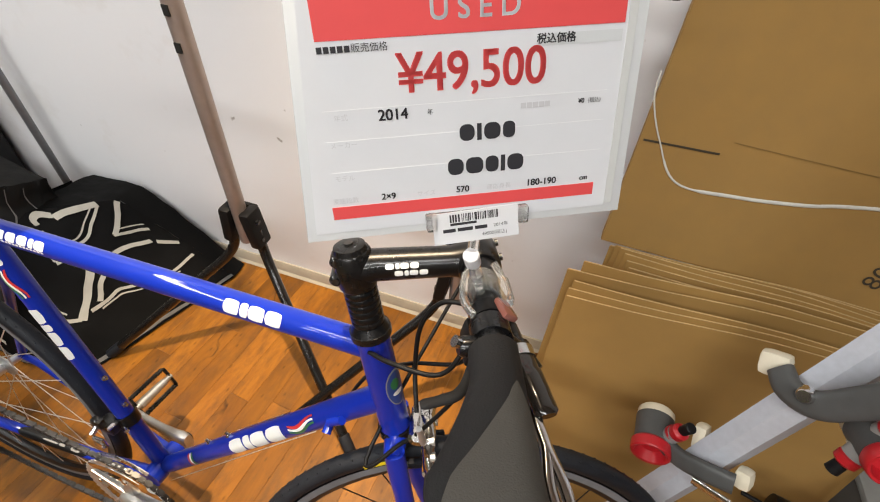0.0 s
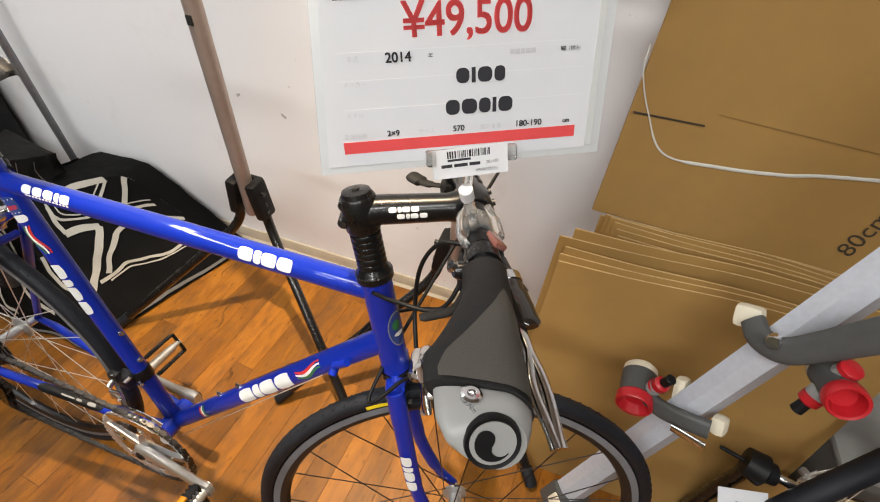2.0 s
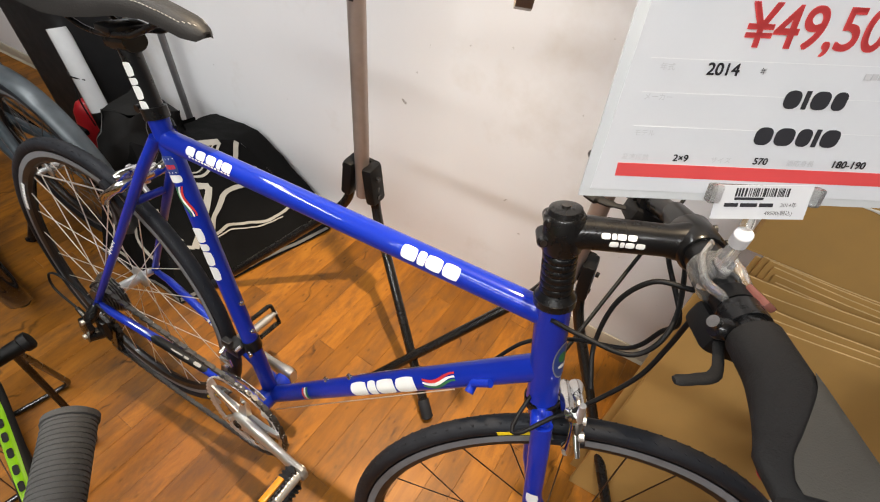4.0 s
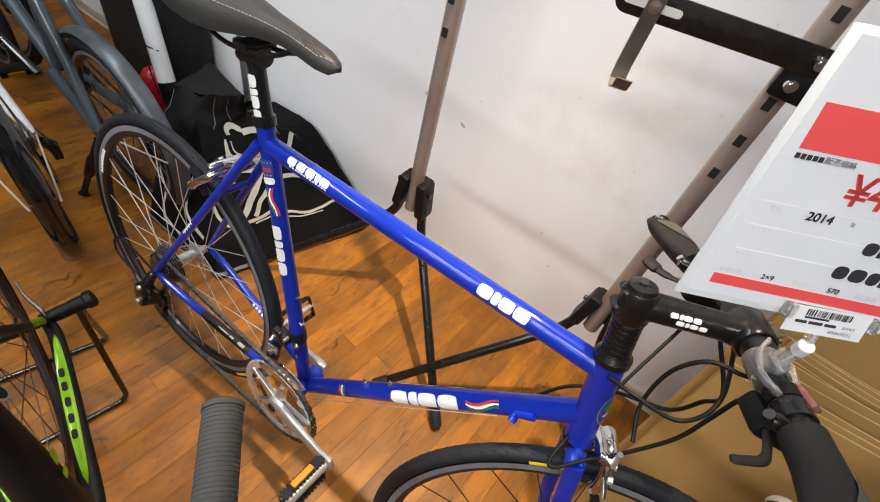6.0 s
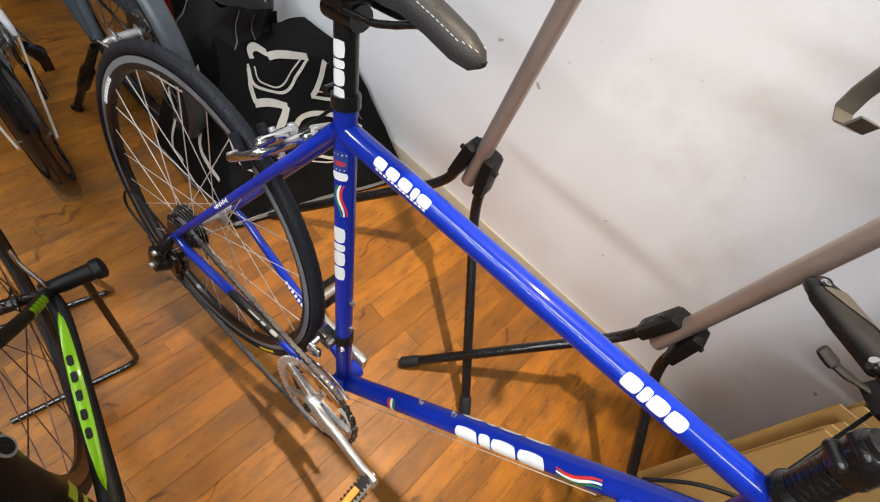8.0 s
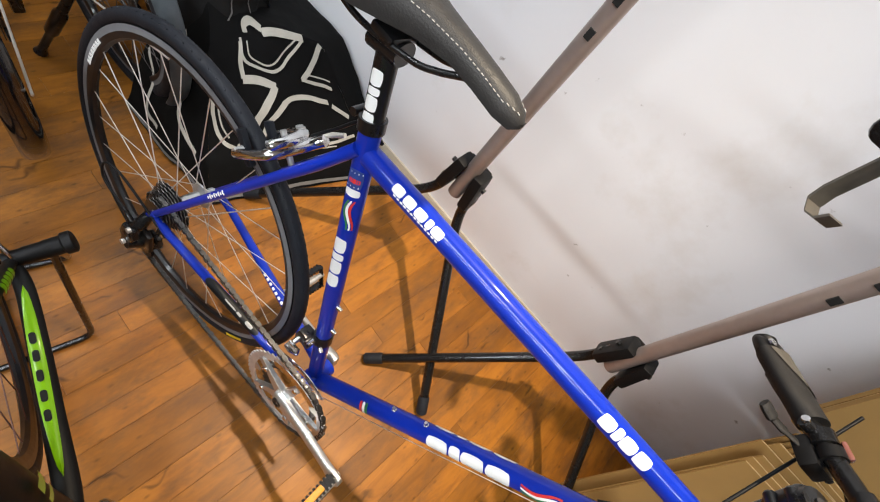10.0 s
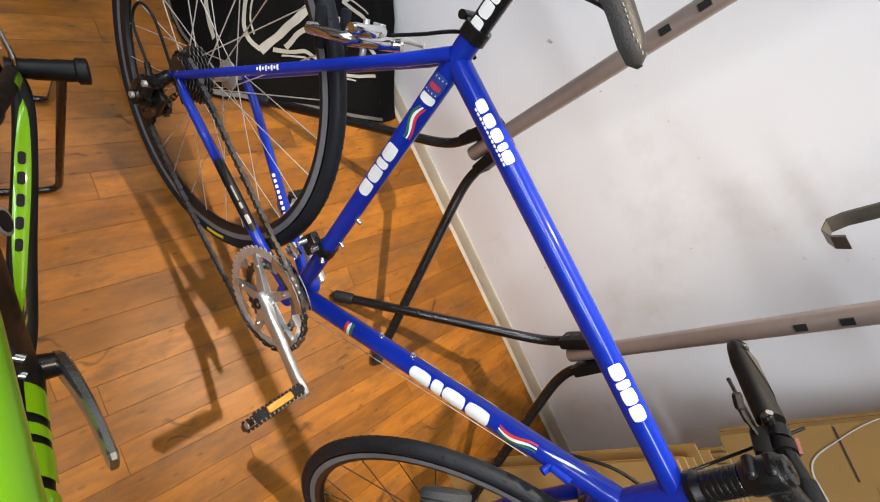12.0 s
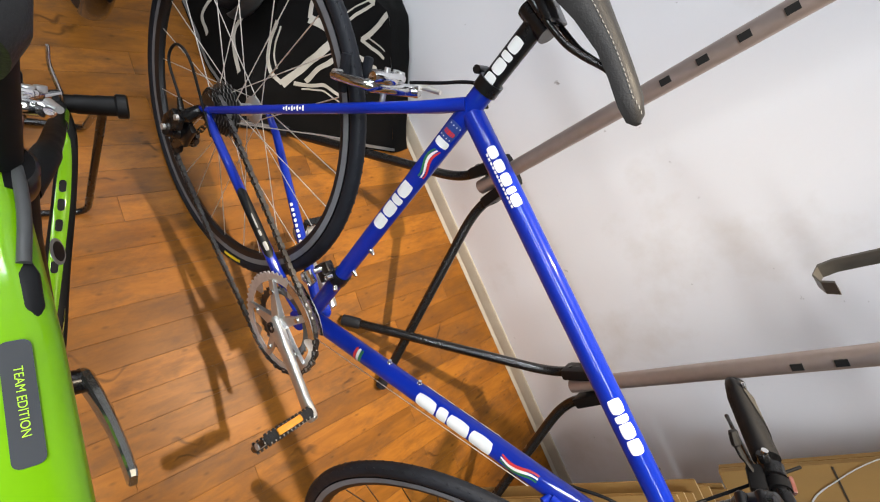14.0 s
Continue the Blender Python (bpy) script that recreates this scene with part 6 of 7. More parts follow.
carrier_clamp([(0.326, 0.062, 0.028), (0.339, 0.026, 0.040), (0.362, -0.006, 0.044), (0.380, -0.036, 0.036)], (0.015, 0.015),
              ((0.333, 0.094, -0.004), (0.315, 0.054, 0.052)), 0.0285,
              ((0.345, 0.055, 0.032), (0.397, 0.047, 0.05)), ((0.345, 0.055, 0.032), (0.372, 0.053, 0.040)),
              (((0.388, -0.038, 0.018), 0.03, 0.022), ((0.372, 0.030, 0.008), 0.045, 0.02)), ((0.346, -0.005, 0.060), (0.366, -0.050, 0.056)))
carrier_clamp([(0.546, 0.046, 0.036), (0.540, 0.022, 0.050), (0.553, -0.006, 0.056), (0.590, -0.024, 0.060), (0.622, -0.036, 0.065), (0.67, -0.054, 0.075)], (0.0155, 0.021),
              ((0.556, -0.044, 0.012), (0.566, -0.080, 0.075)), 0.0215,
              ((0.548, -0.062, 0.048), (0.503, -0.066, 0.050)), ((0.576, -0.058, 0.048), (0.604, -0.059, 0.062)),
              (((0.541, 0.053, 0.022), 0.034, 0.036), ((0.560, -0.044, 0.020), 0.07, 0.018)), None)
bq = RC @ Vector((0.553, 0.010, 0.064))
tube(bm := bmesh.new(), [bq - NC * 0.010, bq, bq + NC * 0.004], [0.0105, 0.0105, 0.0075], 18)
part("pivot_bolt", bm, CHROME, rack, "bright round pivot bolt")
part("support_leg", tube(bmesh.new(), [V(0, 0, -0.01), V(0.02, 0.09, 0.012 - R0.z)], 0.012, 14), BLACK_PAINT, rack)


# ---- bags on the floor ----
def crumple(p, k=1.0):
    n = noise.noise_vector(Vector(p) * 9.0) * 0.010 + noise.noise_vector(Vector(p) * 24.0) * 0.004
    return Vector(p) + n * k


def quad_patch(bm, a, b, c, d, n=14, bulge=0.0, k=1.0):
    """A crumpled sheet between four corners; returns its point at (u, v)."""
    a, b, c, d = (Vector(q) for q in (a, b, c, d))
    nor = (b - a).cross(d - a).normalized()

    def at_uv(u, v, lift=0.0):
        p = a * (1 - u) * (1 - v) + b * u * (1 - v) + c * u * v + d * (1 - u) * v
        p = p + nor * (bulge * 16 * u * (1 - u) * v * (1 - v))
        return crumple(p, k) + nor * lift

    g = [[bm.verts.new(at_uv(i / n, j / n)) for i in range(n + 1)] for j in range(n + 1)]
    for j in range(n):
        for i in range(n):
            bm.faces.new((g[j][i], g[j][i + 1], g[j + 1][i + 1], g[j + 1][i]))
    return at_uv


def ribbon(bm, fn, pts, w, lift=0.004):
    line = curve([V(u, v, 0) for u, v in pts], 8)
    rows = []
    for i, p in enumerate(line):
        q = line[min(i + 1, len(line) - 1)] - line[max(i - 1, 0)]
        s = V(-q.y, q.x, 0).normalized() * w
        rows.append([bm.verts.new(fn(p.x + s.x * e, p.y + s.y * e, lift)) for e in (-1, -0.33, 0.33, 1)])
    for a, b in zip(rows, rows[1:]):
        for i in range(3):
            bm.faces.new((a[i], a[i + 1], b[i + 1], b[i]))


bag = empty("black_bag", pose(0, 0, 0), "crumpled black nylon bag with cream line print on the floor", "bag", "black bags")
A_, B_, C_, D_ = (-0.785, 0.905, 0.006), (-0.944, 0.417, 0.006), (-1.115, 0.885, 0.268), (-1.25, 0.63, 0.335)
E_, F_ = (-1.30, 0.42, 0.01), (-1.39, 0.60, 0.28)
bm = bmesh.new()
f1 = quad_patch(bm, B_, A_, C_, D_, 20, 0.004, 0.8)
f2 = quad_patch(bm, E_, B_, D_, F_, 16, 0.010)
quad_patch(bm, A_, (-0.79, 0.975, 0.004), (-1.12, 0.975, 0.25), C_, 10)
quad_patch(bm, D_, C_, (-1.12, 0.975, 0.25), (-1.30, 0.96, 0.26), 10)
quad_patch(bm, F_, (-1.42, 0.95, 0.2), (-1.42, 0.95, 0.01), E_, 10)
bmesh.ops.remove_doubles(bm, verts=bm.verts, dist=0.004)
shell = part("shell", bm, BAG, bag, sharp=70)
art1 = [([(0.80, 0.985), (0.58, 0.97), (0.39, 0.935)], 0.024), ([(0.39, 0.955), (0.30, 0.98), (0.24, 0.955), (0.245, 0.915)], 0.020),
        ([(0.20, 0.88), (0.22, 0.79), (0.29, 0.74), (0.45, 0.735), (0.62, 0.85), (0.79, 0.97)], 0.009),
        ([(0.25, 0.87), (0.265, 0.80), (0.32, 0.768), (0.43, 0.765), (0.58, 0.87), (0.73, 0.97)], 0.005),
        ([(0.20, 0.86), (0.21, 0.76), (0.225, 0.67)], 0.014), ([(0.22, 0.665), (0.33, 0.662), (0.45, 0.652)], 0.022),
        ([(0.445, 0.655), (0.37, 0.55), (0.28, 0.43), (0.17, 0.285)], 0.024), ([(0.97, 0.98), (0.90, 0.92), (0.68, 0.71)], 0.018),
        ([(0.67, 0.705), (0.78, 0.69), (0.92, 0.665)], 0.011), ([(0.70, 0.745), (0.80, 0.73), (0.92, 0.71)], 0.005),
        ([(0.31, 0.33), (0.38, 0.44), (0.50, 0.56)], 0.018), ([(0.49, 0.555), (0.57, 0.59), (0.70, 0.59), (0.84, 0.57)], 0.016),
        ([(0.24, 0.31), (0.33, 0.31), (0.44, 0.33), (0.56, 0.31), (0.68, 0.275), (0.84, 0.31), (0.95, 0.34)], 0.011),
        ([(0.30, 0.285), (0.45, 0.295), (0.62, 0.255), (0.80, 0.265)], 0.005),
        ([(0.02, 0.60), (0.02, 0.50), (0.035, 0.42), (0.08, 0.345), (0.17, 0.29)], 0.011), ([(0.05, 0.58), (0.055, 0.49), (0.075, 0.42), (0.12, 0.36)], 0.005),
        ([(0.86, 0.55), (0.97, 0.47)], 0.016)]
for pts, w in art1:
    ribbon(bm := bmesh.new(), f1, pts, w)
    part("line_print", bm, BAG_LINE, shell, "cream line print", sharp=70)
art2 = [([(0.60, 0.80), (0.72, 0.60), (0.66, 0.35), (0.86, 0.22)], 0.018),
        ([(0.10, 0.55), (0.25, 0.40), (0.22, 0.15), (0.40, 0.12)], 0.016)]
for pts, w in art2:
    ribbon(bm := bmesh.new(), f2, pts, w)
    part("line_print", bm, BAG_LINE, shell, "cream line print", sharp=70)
for fn, pts in ((f1, [(0.0, 0.025), (0.5, 0.03), (1.0, 0.025)]), (f2, [(0.0, 0.03), (0.5, 0.03), (1.0, 0.025)])):
    ribbon(bm := bmesh.new(), fn, pts, 0.012)
    part("piping", bm, BAG_PIPING, shell, "grey piping", sharp=70)

bag2 = empty("black_bag", pose(0, 0, 0), "dark grey upright nylon bag with grey piping", "bag", "black bags")
bm = bmesh.new()
p00, p10, p11, p01 = (-1.350, 0.47, 0.0), (-1.185, 0.50, 0.0), (-1.225, 0.69, 0.405), (-1.335, 0.625, 0.41)
q1, q0 = (-1.255, 0.80, 0.36), (-1.41, 0.80, 0.40)
g1 = quad_patch(bm, p00, p10, p11, p01, 22, 0.022, 2.6)
g2 = quad_patch(bm, p10, (-1.17, 0.80, 0.0), q1, p11, 22, 0.022, 2.6)
quad_patch(bm, p01, p11, q1, q0, 10, 0.012)
quad_patch(bm, q0, q1, (-1.17, 0.80, 0.0), (-1.41, 0.80, 0.0), 8)
quad_patch(bm, p00, p01, q0, (-1.41, 0.80, 0.0), 10, -0.012, 1.6)
bmesh.ops.remove_doubles(bm, verts=bm.verts, dist=0.004)
sh2 = part("shell", bm, mat("charcoal_nylon", (0.011, 0.0105, 0.010), 0.65, var=0.2, scale=30, bump=0.3, bump_scale=60, spec=0.15), bag2, sharp=70)
for fn, pts in ((g2, [(0.03, 0.0), (0.02, 0.5), (0.03, 0.98)]), (g2, [(0.45, 0.02), (0.50, 0.5), (0.42, 0.97)]), (g1, [(0.06, 0.02), (0.09, 0.5), (0.05, 0.97)])):
    ribbon(bm := bmesh.new(), fn, pts, 0.012)
    part("piping", bm, BAG_PIPING, sh2, "grey piping", sharp=70)

case = empty("travel_case", pose(-1.87, 0.885, 0), "tall black travel case with a red pocket", "case")
bm = bmesh.new()
box(bm, pose(0, 0, 0.52), 0.40, 0.20, 1.02, 0.04)
for v in bm.verts:
    v.co = crumple(v.co, 1.2)
part("body", bm, mat("black_cover", (0.008, 0.008, 0.009), 0.7, var=0.3, scale=20, bump=0.3, bump_scale=40), case, sharp=60)
bm = bmesh.new()
skin(bm, [ring(bm, V(0.15 - 0.02 * f, -0.15 + 0.03 * f, 0.02 + 0.22 * f), V(1, 0, 0), V(0, 1, 0), 0.045 * q, 0.052 * q, 20) for f, q in ((0, 0.8), (0.05, 0.95), (0.5, 1.0), (0.85, 0.86), (0.96, 0.6), (1.0, 0.25))])
part("pocket", bm, RED_PLASTIC, case, "red rounded pocket")
roll = empty("paper_roll", pose(-1.534, 0.717, 0), "white paper roll with black band leaning on the case", "paper roll")
RA, RB = V(0.0, 0.0, 0.0), V(-0.166, 0.06, 0.495)
tube(bm := bmesh.new(), [at(RA, RB, 0.5), RB], 0.030, 20)
part("paper", bm, WHITE_PAINT, roll, "white rolled paper")
tube(bm := bmesh.new(), [RA, at(RA, RB, 0.5)], 0.031, 20)
part("sleeve", bm, BLACK_PLASTIC, roll, "black lower sleeve")
tube(bm := bmesh.new(), curve([at(RA, RB, 0.72) + V(0.03, -0.01, 0), at(RA, RB, 0.75) + V(0, -0.036, 0), at(RA, RB, 0.76) + V(-0.034, 0, 0.01), at(RA, RB, 0.6) + V(-0.03, -0.03, 0), at(RA, RB, 0.42) + V(-0.01, -0.034, 0)], 6), 0.0025, 8)
part("cord", bm, BLACK_PLASTIC, roll)


# ---- other bicycles ----
dim_spoke = mat("dull_dark_spoke", (0.16, 0.15, 0.145), 0.4, 0.9)


def parked_bike(m, label, paint, fender=None, fender_r=0.36, kick=None, r=0.335, tyre=0.019, bbx=0.43, crank=(0.7, -0.35), stay=1.0):
    """A parked city bicycle, x forward, its rear axle over the origin."""
    root = empty("bicycle", m, label, "bicycle", "bicycles parked in a row")
    ax, bb, st, hd, hdb = V(0, 0, r), V(bbx, 0, 0.29), V(0.27, 0, 0.76), V(0.80, 0, 0.86), V(0.84, 0, 0.72)
    bm = bmesh.new()
    tube(bm, [bb, st], 0.016, 14)
    tube(bm, [at(bb, st, 0.9), hd], 0.017, 14)
    tube(bm, [bb, hdb], 0.02, 14)
    tube(bm, [hdb - V(-0.005, 0, 0.02), hd + V(-0.005, 0, 0.03)], 0.021, 16)
    for s in (-1, 1):
        tube(bm, [bb + V(-0.02, s * 0.025, 0), ax + V(0.02, s * 0.066, 0)], [0.012 * stay, 0.009 * stay], 12)
        tube(bm, [at(bb, st, 0.92) + V(0, s * 0.016, 0), ax + V(0.005, s * 0.066, 0.01)], [0.0105 * stay, 0.009 * stay], 12)
    part("frame", bm, paint, root)
    wheel("rear_wheel", ax, Matrix(), dim_spoke, True, root, "black-tyred wheel", r_out=r, tyre_r=tyre, n_spokes=28, rim_mat=RIM_BLACK)
    fa = V(0.99, 0, r)
    wheel("front_wheel", fa, Matrix(), dim_spoke, False, root, "black-tyred wheel", r_out=r, tyre_r=tyre, n_spokes=24)
    bm = bmesh.new()
    for s in (-1, 1):
        tube(bm, [hdb + V(0.004, s * 0.03, -0.02), fa + V(0, s * 0.05, 0)], [0.013, 0.009], 12)
    tube(bm, [hdb + V(0.004, -0.034, -0.02), hdb + V(0.004, 0.034, -0.02)], 0.015, 12)
    part("fork", bm, paint, root)
    bm = bmesh.new()
    tube(bm, [hd + V(0, 0, 0.03), hd + V(-0.02, 0, 0.10), hd + V(0.05, 0, 0.12)], 0.014, 14)
    tube(bm, [hd + V(0.05, -0.27, 0.13), hd + V(0.05, 0, 0.12), hd + V(0.05, 0.27, 0.13)], 0.0111, 14)
    part("handlebar", bm, BLACK_METAL, root)
    bm = bmesh.new()
    tube(bm, [st - V(-0.01, 0, 0.03), st + V(-0.035, 0, 0.14)], 0.0135, 14)
    part("seat_post", bm, ALLOY, root)
    bm = bmesh.new()
    rows = [ring(bm, st + V(x, 0, 0.155 + z), V(0, 1, 0), V(0, 0, 1), w, 0.022, 16) for x, w, z in ((-0.17, 0.045, 0.01), (-0.14, 0.072, 0.012), (-0.06, 0.055, 0.006), (0.02, 0.024, 0.0), (0.10, 0.018, 0.0), (0.112, 0.010, -0.003))]
    skin(bm, rows)
    part("saddle", bm, LEATHER, root)
    bm = bmesh.new()
    lathe(bm, [(0.0005, -0.05), (0.088, -0.05), (0.092, -0.048), (0.088, -0.046), (0.0005, -0.046)], Matrix.Translation(bb), 40)
    part("chainring", bm, DARK_STEEL, root)
    for k in range(7):
        r_, n_ = 0.050 - 0.0040 * k, 2 * (24 - 2 * k)
        ol_ = [((r_ + (0.0018 if q % 2 else -0.0018)) * math.cos(2 * math.pi * q / n_), (r_ + (0.0018 if q % 2 else -0.0018)) * math.sin(2 * math.pi * q / n_)) for q in range(n_)]
        part("sprocket", slab(bmesh.new(), ol_, 0.002, Matrix.Translation(ax + V(0, -0.030 - 0.0046 * k, 0))), DARK_STEEL, root)
    for s in (-1, 1):
        bm = bmesh.new()
        d = V(crank[0], 0, crank[1]) * (1 if s < 0 else -1)
        d.normalize()
        tube(bm, [bb + V(0, s * 0.06, 0), bb + d * 0.17 + V(0, s * 0.085, 0)], [0.013, 0.010], 12, 0.7)
        arm = part("crank_arm", bm, BLACK_METAL, root)
        pc = bb + d * 0.17 + V(0, s * 0.14, 0)
        box(bm := bmesh.new(), Matrix.Translation(pc), 0.06, 0.09, 0.02, 0.005)
        part("pedal", bm, BLACK_PLASTIC, arm)
        for q in (-1, 1):
            box(bm := bmesh.new(), Matrix.Translation(pc + V(q * 0.031, 0, 0)), 0.005, 0.05, 0.014, 0.001)
            part("reflector", bm, AMBER, arm, "amber reflector")
    bm = bmesh.new()
    tube(bm, [ax + V(-0.01, -0.07, -0.005), ax + V(-0.006, -0.088, -0.03), ax + V(0.004, -0.092, -0.056)], [0.011, 0.017, 0.013], 14)
    slab(bm, [(-0.022, 0.016), (0.012, 0.018), (0.022, -0.014), (0.004, -0.040), (-0.016, -0.026)], 0.022, Matrix.Translation(ax + V(0.002, -0.092, -0.050)), 0.004)
    der_ = part("rear_derailleur", bm, BLACK_METAL, root)
    p1_, p2_ = ax + V(0.012, -0.058, -0.085), ax + V(0.004, -0.058, -0.145)
    for y in (-0.007, 0.007):
        slab(bm := bmesh.new(), [(p1_.x - 0.012, p1_.z + 0.008), (p1_.x + 0.012, p1_.z + 0.010), (p2_.x + 0.009, p2_.z - 0.008), (p2_.x - 0.009, p2_.z - 0.008)], 0.002, Matrix.Translation(V(0, p1_.y + y, 0)))
        part("cage", bm, BLACK_METAL, der_)
    for p_ in (p1_, p2_):
        lathe(bm := bmesh.new(), [(0.0005, -0.003), (0.016, -0.003), (0.016, 0.003), (0.0005, 0.003)], Matrix.Translation(p_), 18)
        part("jockey_wheel", bm, BLACK_PLASTIC, der_)
    tube(bm := bmesh.new(), curve([ax + V(0.10, -0.068, -0.004), ax + V(0.0, -0.075, 0.022), ax + V(-0.055, -0.085, 0.02), ax + V(-0.05, -0.092, -0.03), ax + V(-0.018, -0.092, -0.042)], 6), 0.0024, 8)
    part("cable", bm, BLACK_PLASTIC, root)
    tube(bm := bmesh.new(), curve([bb + V(0, -0.048, -0.09), bb + V(-0.2, -0.048, -0.10), ax + V(0.03, -0.055, -0.13), ax + V(0.0, -0.055, -0.10), ax + V(0.03, -0.05, -0.06), ax + V(-0.03, -0.05, 0.0), ax + V(0.02, -0.05, 0.042), bb + V(0, -0.048, 0.09)], 8), 0.0042, 8)
    part("chain", bm, DARK_STEEL, root)
    if fender:
        bm = bmesh.new()
        rows = []
        for k in range(37):
            a = math.pi - radians(-28 + 168 * k / 36)
            c, sec = V(math.cos(a), 0, math.sin(a)), [radians(-80 + 20 * q) for q in range(9)]
            rows.append([bm.verts.new(ax + c * (fender_r - 0.016 + 0.016 * math.cos(e)) + V(0, 0.026 * math.sin(e), 0)) for e in sec]
                        + [bm.verts.new(ax + c * (fender_r - 0.018 + 0.015 * math.cos(e)) + V(0, 0.0245 * math.sin(e), 0)) for e in reversed(sec)])
        skin(bm, rows)
        fe = part("mudguard", bm, fender, root, "curved mudguard")
        for s in (-1, 1):
            tube(bm := bmesh.new(), [ax + V(0, s * 0.07, 0.01), ax + V(-fender_r * 0.98, s * 0.03, 0.06)], 0.0024, 8)
            part("stay", bm, SPOKE, fe)
    if kick:
        bm = bmesh.new()
        k0, k1 = ax + V(0.02, 0.075, -0.02), V(kick[0], kick[1], 0.012)
        tube(bm, [k0, at(k0, k1, 0.30), at(k0, k1, 0.34), at(k0, k1, 0.62), at(k0, k1, 0.66), at(k0, k1, 0.95), k1], [0.010, 0.012, 0.017, 0.016, 0.010, 0.010, 0.016], 14)
        part("kickstand", bm, BLACK_METAL, root)
    return root


parked_bike(pose(-1.424, 0.2025, 0, 0, 0, 171.5), "white city bicycle with a glossy black mudguard on its kickstand", WHITE_PAINT, mat("glossy_black_mudguard", (0.006, 0.006, 0.007), 0.12, 0.0, 0.8), 0.352, kick=(0.13, 0.21), tyre=0.019)
parked_bike(pose(-1.425, 0.490, 0, 0, 0, 179), "slate grey small-wheeled bicycle with scuffed grey mudguard on its kickstand", TEAL_PAINT, mat("scuffed_grey_mudguard", (0.085, 0.10, 0.11), 0.42, 0.3, var=0.5, scale=22), 0.292, kick=(0.10, 0.155), r=0.265, bbx=0.36, crank=(-0.75, -0.45), stay=1.5)
parked_bike(pose(-2.45, 0.56, 0, 0, 0, 184), "dark red bicycle standing behind the others", DARK_RED)

# lime green racing bicycle
GM = pose(-0.466, -0.170, 0, -2.4, 0, -14)
green = empty("bicycle", GM, "lime green and black racing bicycle on an axle stand", "bicycle")
gbb, gax, gseat, ghead = V(0, 0, 0.285), V(-0.413, 0, 0.34), V(-0.131, 0.006, 0.690), V(0.40, 0.020, 0.806)
gts = V(-0.135, -0.006, 0.707)
bm = bmesh.new()
rows = []
for t, w, h in ((0.0, 0.022, 0.020), (0.06, 0.027, 0.021), (0.25, 0.034, 0.022), (0.6, 0.038, 0.024), (1.0, 0.038, 0.026)):
    c = at(gts, ghead, t)
    rows.append([bm.verts.new(c + V(0, w * math.copysign(abs(math.cos(a)) ** 0.75, math.cos(a)), h * math.copysign(abs(math.sin(a)) ** 0.75, math.sin(a)))) for a in [2 * math.pi * i / 24 for i in range(24)]])
skin(bm, rows)
gtop = part("top_tube", bm, LIME, green, "wide lime green top tube", sharp=50)
gt_dir = (ghead - gts).normalized()
gt_ang = math.degrees(math.atan2(gt_dir.z, gt_dir.x))
bm = bmesh.new()
PM = Matrix.Translation(at(gts, ghead, 0.318) + V(0, 0.009, 0.0222)) @ pose(0, 0, 0, 0, -gt_ang, 2.6)
ol = []
for cx, cy, a0 in ((0.034, 0.0032, 0), (-0.034, 0.0032, 90), (-0.034, -0.0032, 180), (0.034, -0.0032, 270)):
    for k in range(5):
        a = radians(a0 + 22.5 * k)
        ol.append((cx + 0.0046 * math.cos(a), cy + 0.0046 * math.sin(a)))
slab(bm, ol, 0.0016, PM @ Matrix.Rotation(radians(90), 4, "X"))
panel = part("name_panel", bm, PATCH_GREY, gtop, "dark grey rounded name panel")
lettering("lettering", "TEAM EDITION", 0.0064, PM @ pose(0, 0, 0.0012), LIME_INK, panel, 1.0)
bm = bmesh.new()
pc = at(gts, ghead, 0.185) + V(0, 0.019, 0.016)
tube(bm, [pc - gt_dir * 0.025, pc - gt_dir * 0.012, pc + gt_dir * 0.012, pc + gt_dir * 0.025], [0.003, 0.0075, 0.0075, 0.003], 14, 0.6)
part("cable_port", bm, BLACK_PLASTIC, gtop, "black rubber cable port")
tube(bm := bmesh.new(), curve([pc - gt_dir * 0.02 + V(0, 0, 0.004), pc - gt_dir * 0.06 + V(0, 0.004, 0.004), pc - gt_dir * 0.11 + V(0, 0.004, -0.005), V(-0.235, 0.012, 0.655)], 6), 0.0042, 10)
part("cable", bm, GREY_PLASTIC, green, "dark grey cable hose")
bm = bmesh.new()
rows = []
for t, w, l in ((0.0, 0.040, 0.048), (0.25, 0.034, 0.040), (0.6, 0.026, 0.036), (0.85, 0.019, 0.028), (1.0, 0.0175, 0.024), (1.03, 0.015, 0.02)):
    rows.append(ring(bm, at(gbb, gseat, t) + V(0, 0.010 * (1 - t) + 0.006, 0), V(1, 0, 0), V(0, 1, 0), l, w, 20))
skin(bm, rows)
gst = part("seat_tube", bm, CARBON, green, "black seat tube with lime marks", sharp=50)
bm = bmesh.new()
tube(bm, [gseat + V(0, 0, 0.006), gseat + V(0, 0, 0.010), gseat + V(-0.004, 0, 0.030), gseat + V(-0.005, 0, 0.034)], [0.0225, 0.0245, 0.0245, 0.0215], 26)
part("seat_clamp", bm, BLACK_METAL, green)
tube(bm := bmesh.new(), [gseat, gseat + V(-0.075, 0, 0.22)], 0.0155, 18)
part("seat_post", bm, CARBON, green)
bm = bmesh.new()
rows = [ring(bm, gseat + V(x - 0.08, 0, 0.235 + z), V(0, 1, 0), V(0, 0, 1), w, 0.018, 16) for x, w, z in ((-0.14, 0.03, 0.01), (-0.12, 0.066, 0.012), (-0.05, 0.05, 0.006), (0.03, 0.022, 0.0), (0.11, 0.017, 0.0), (0.122, 0.010, -0.003))]
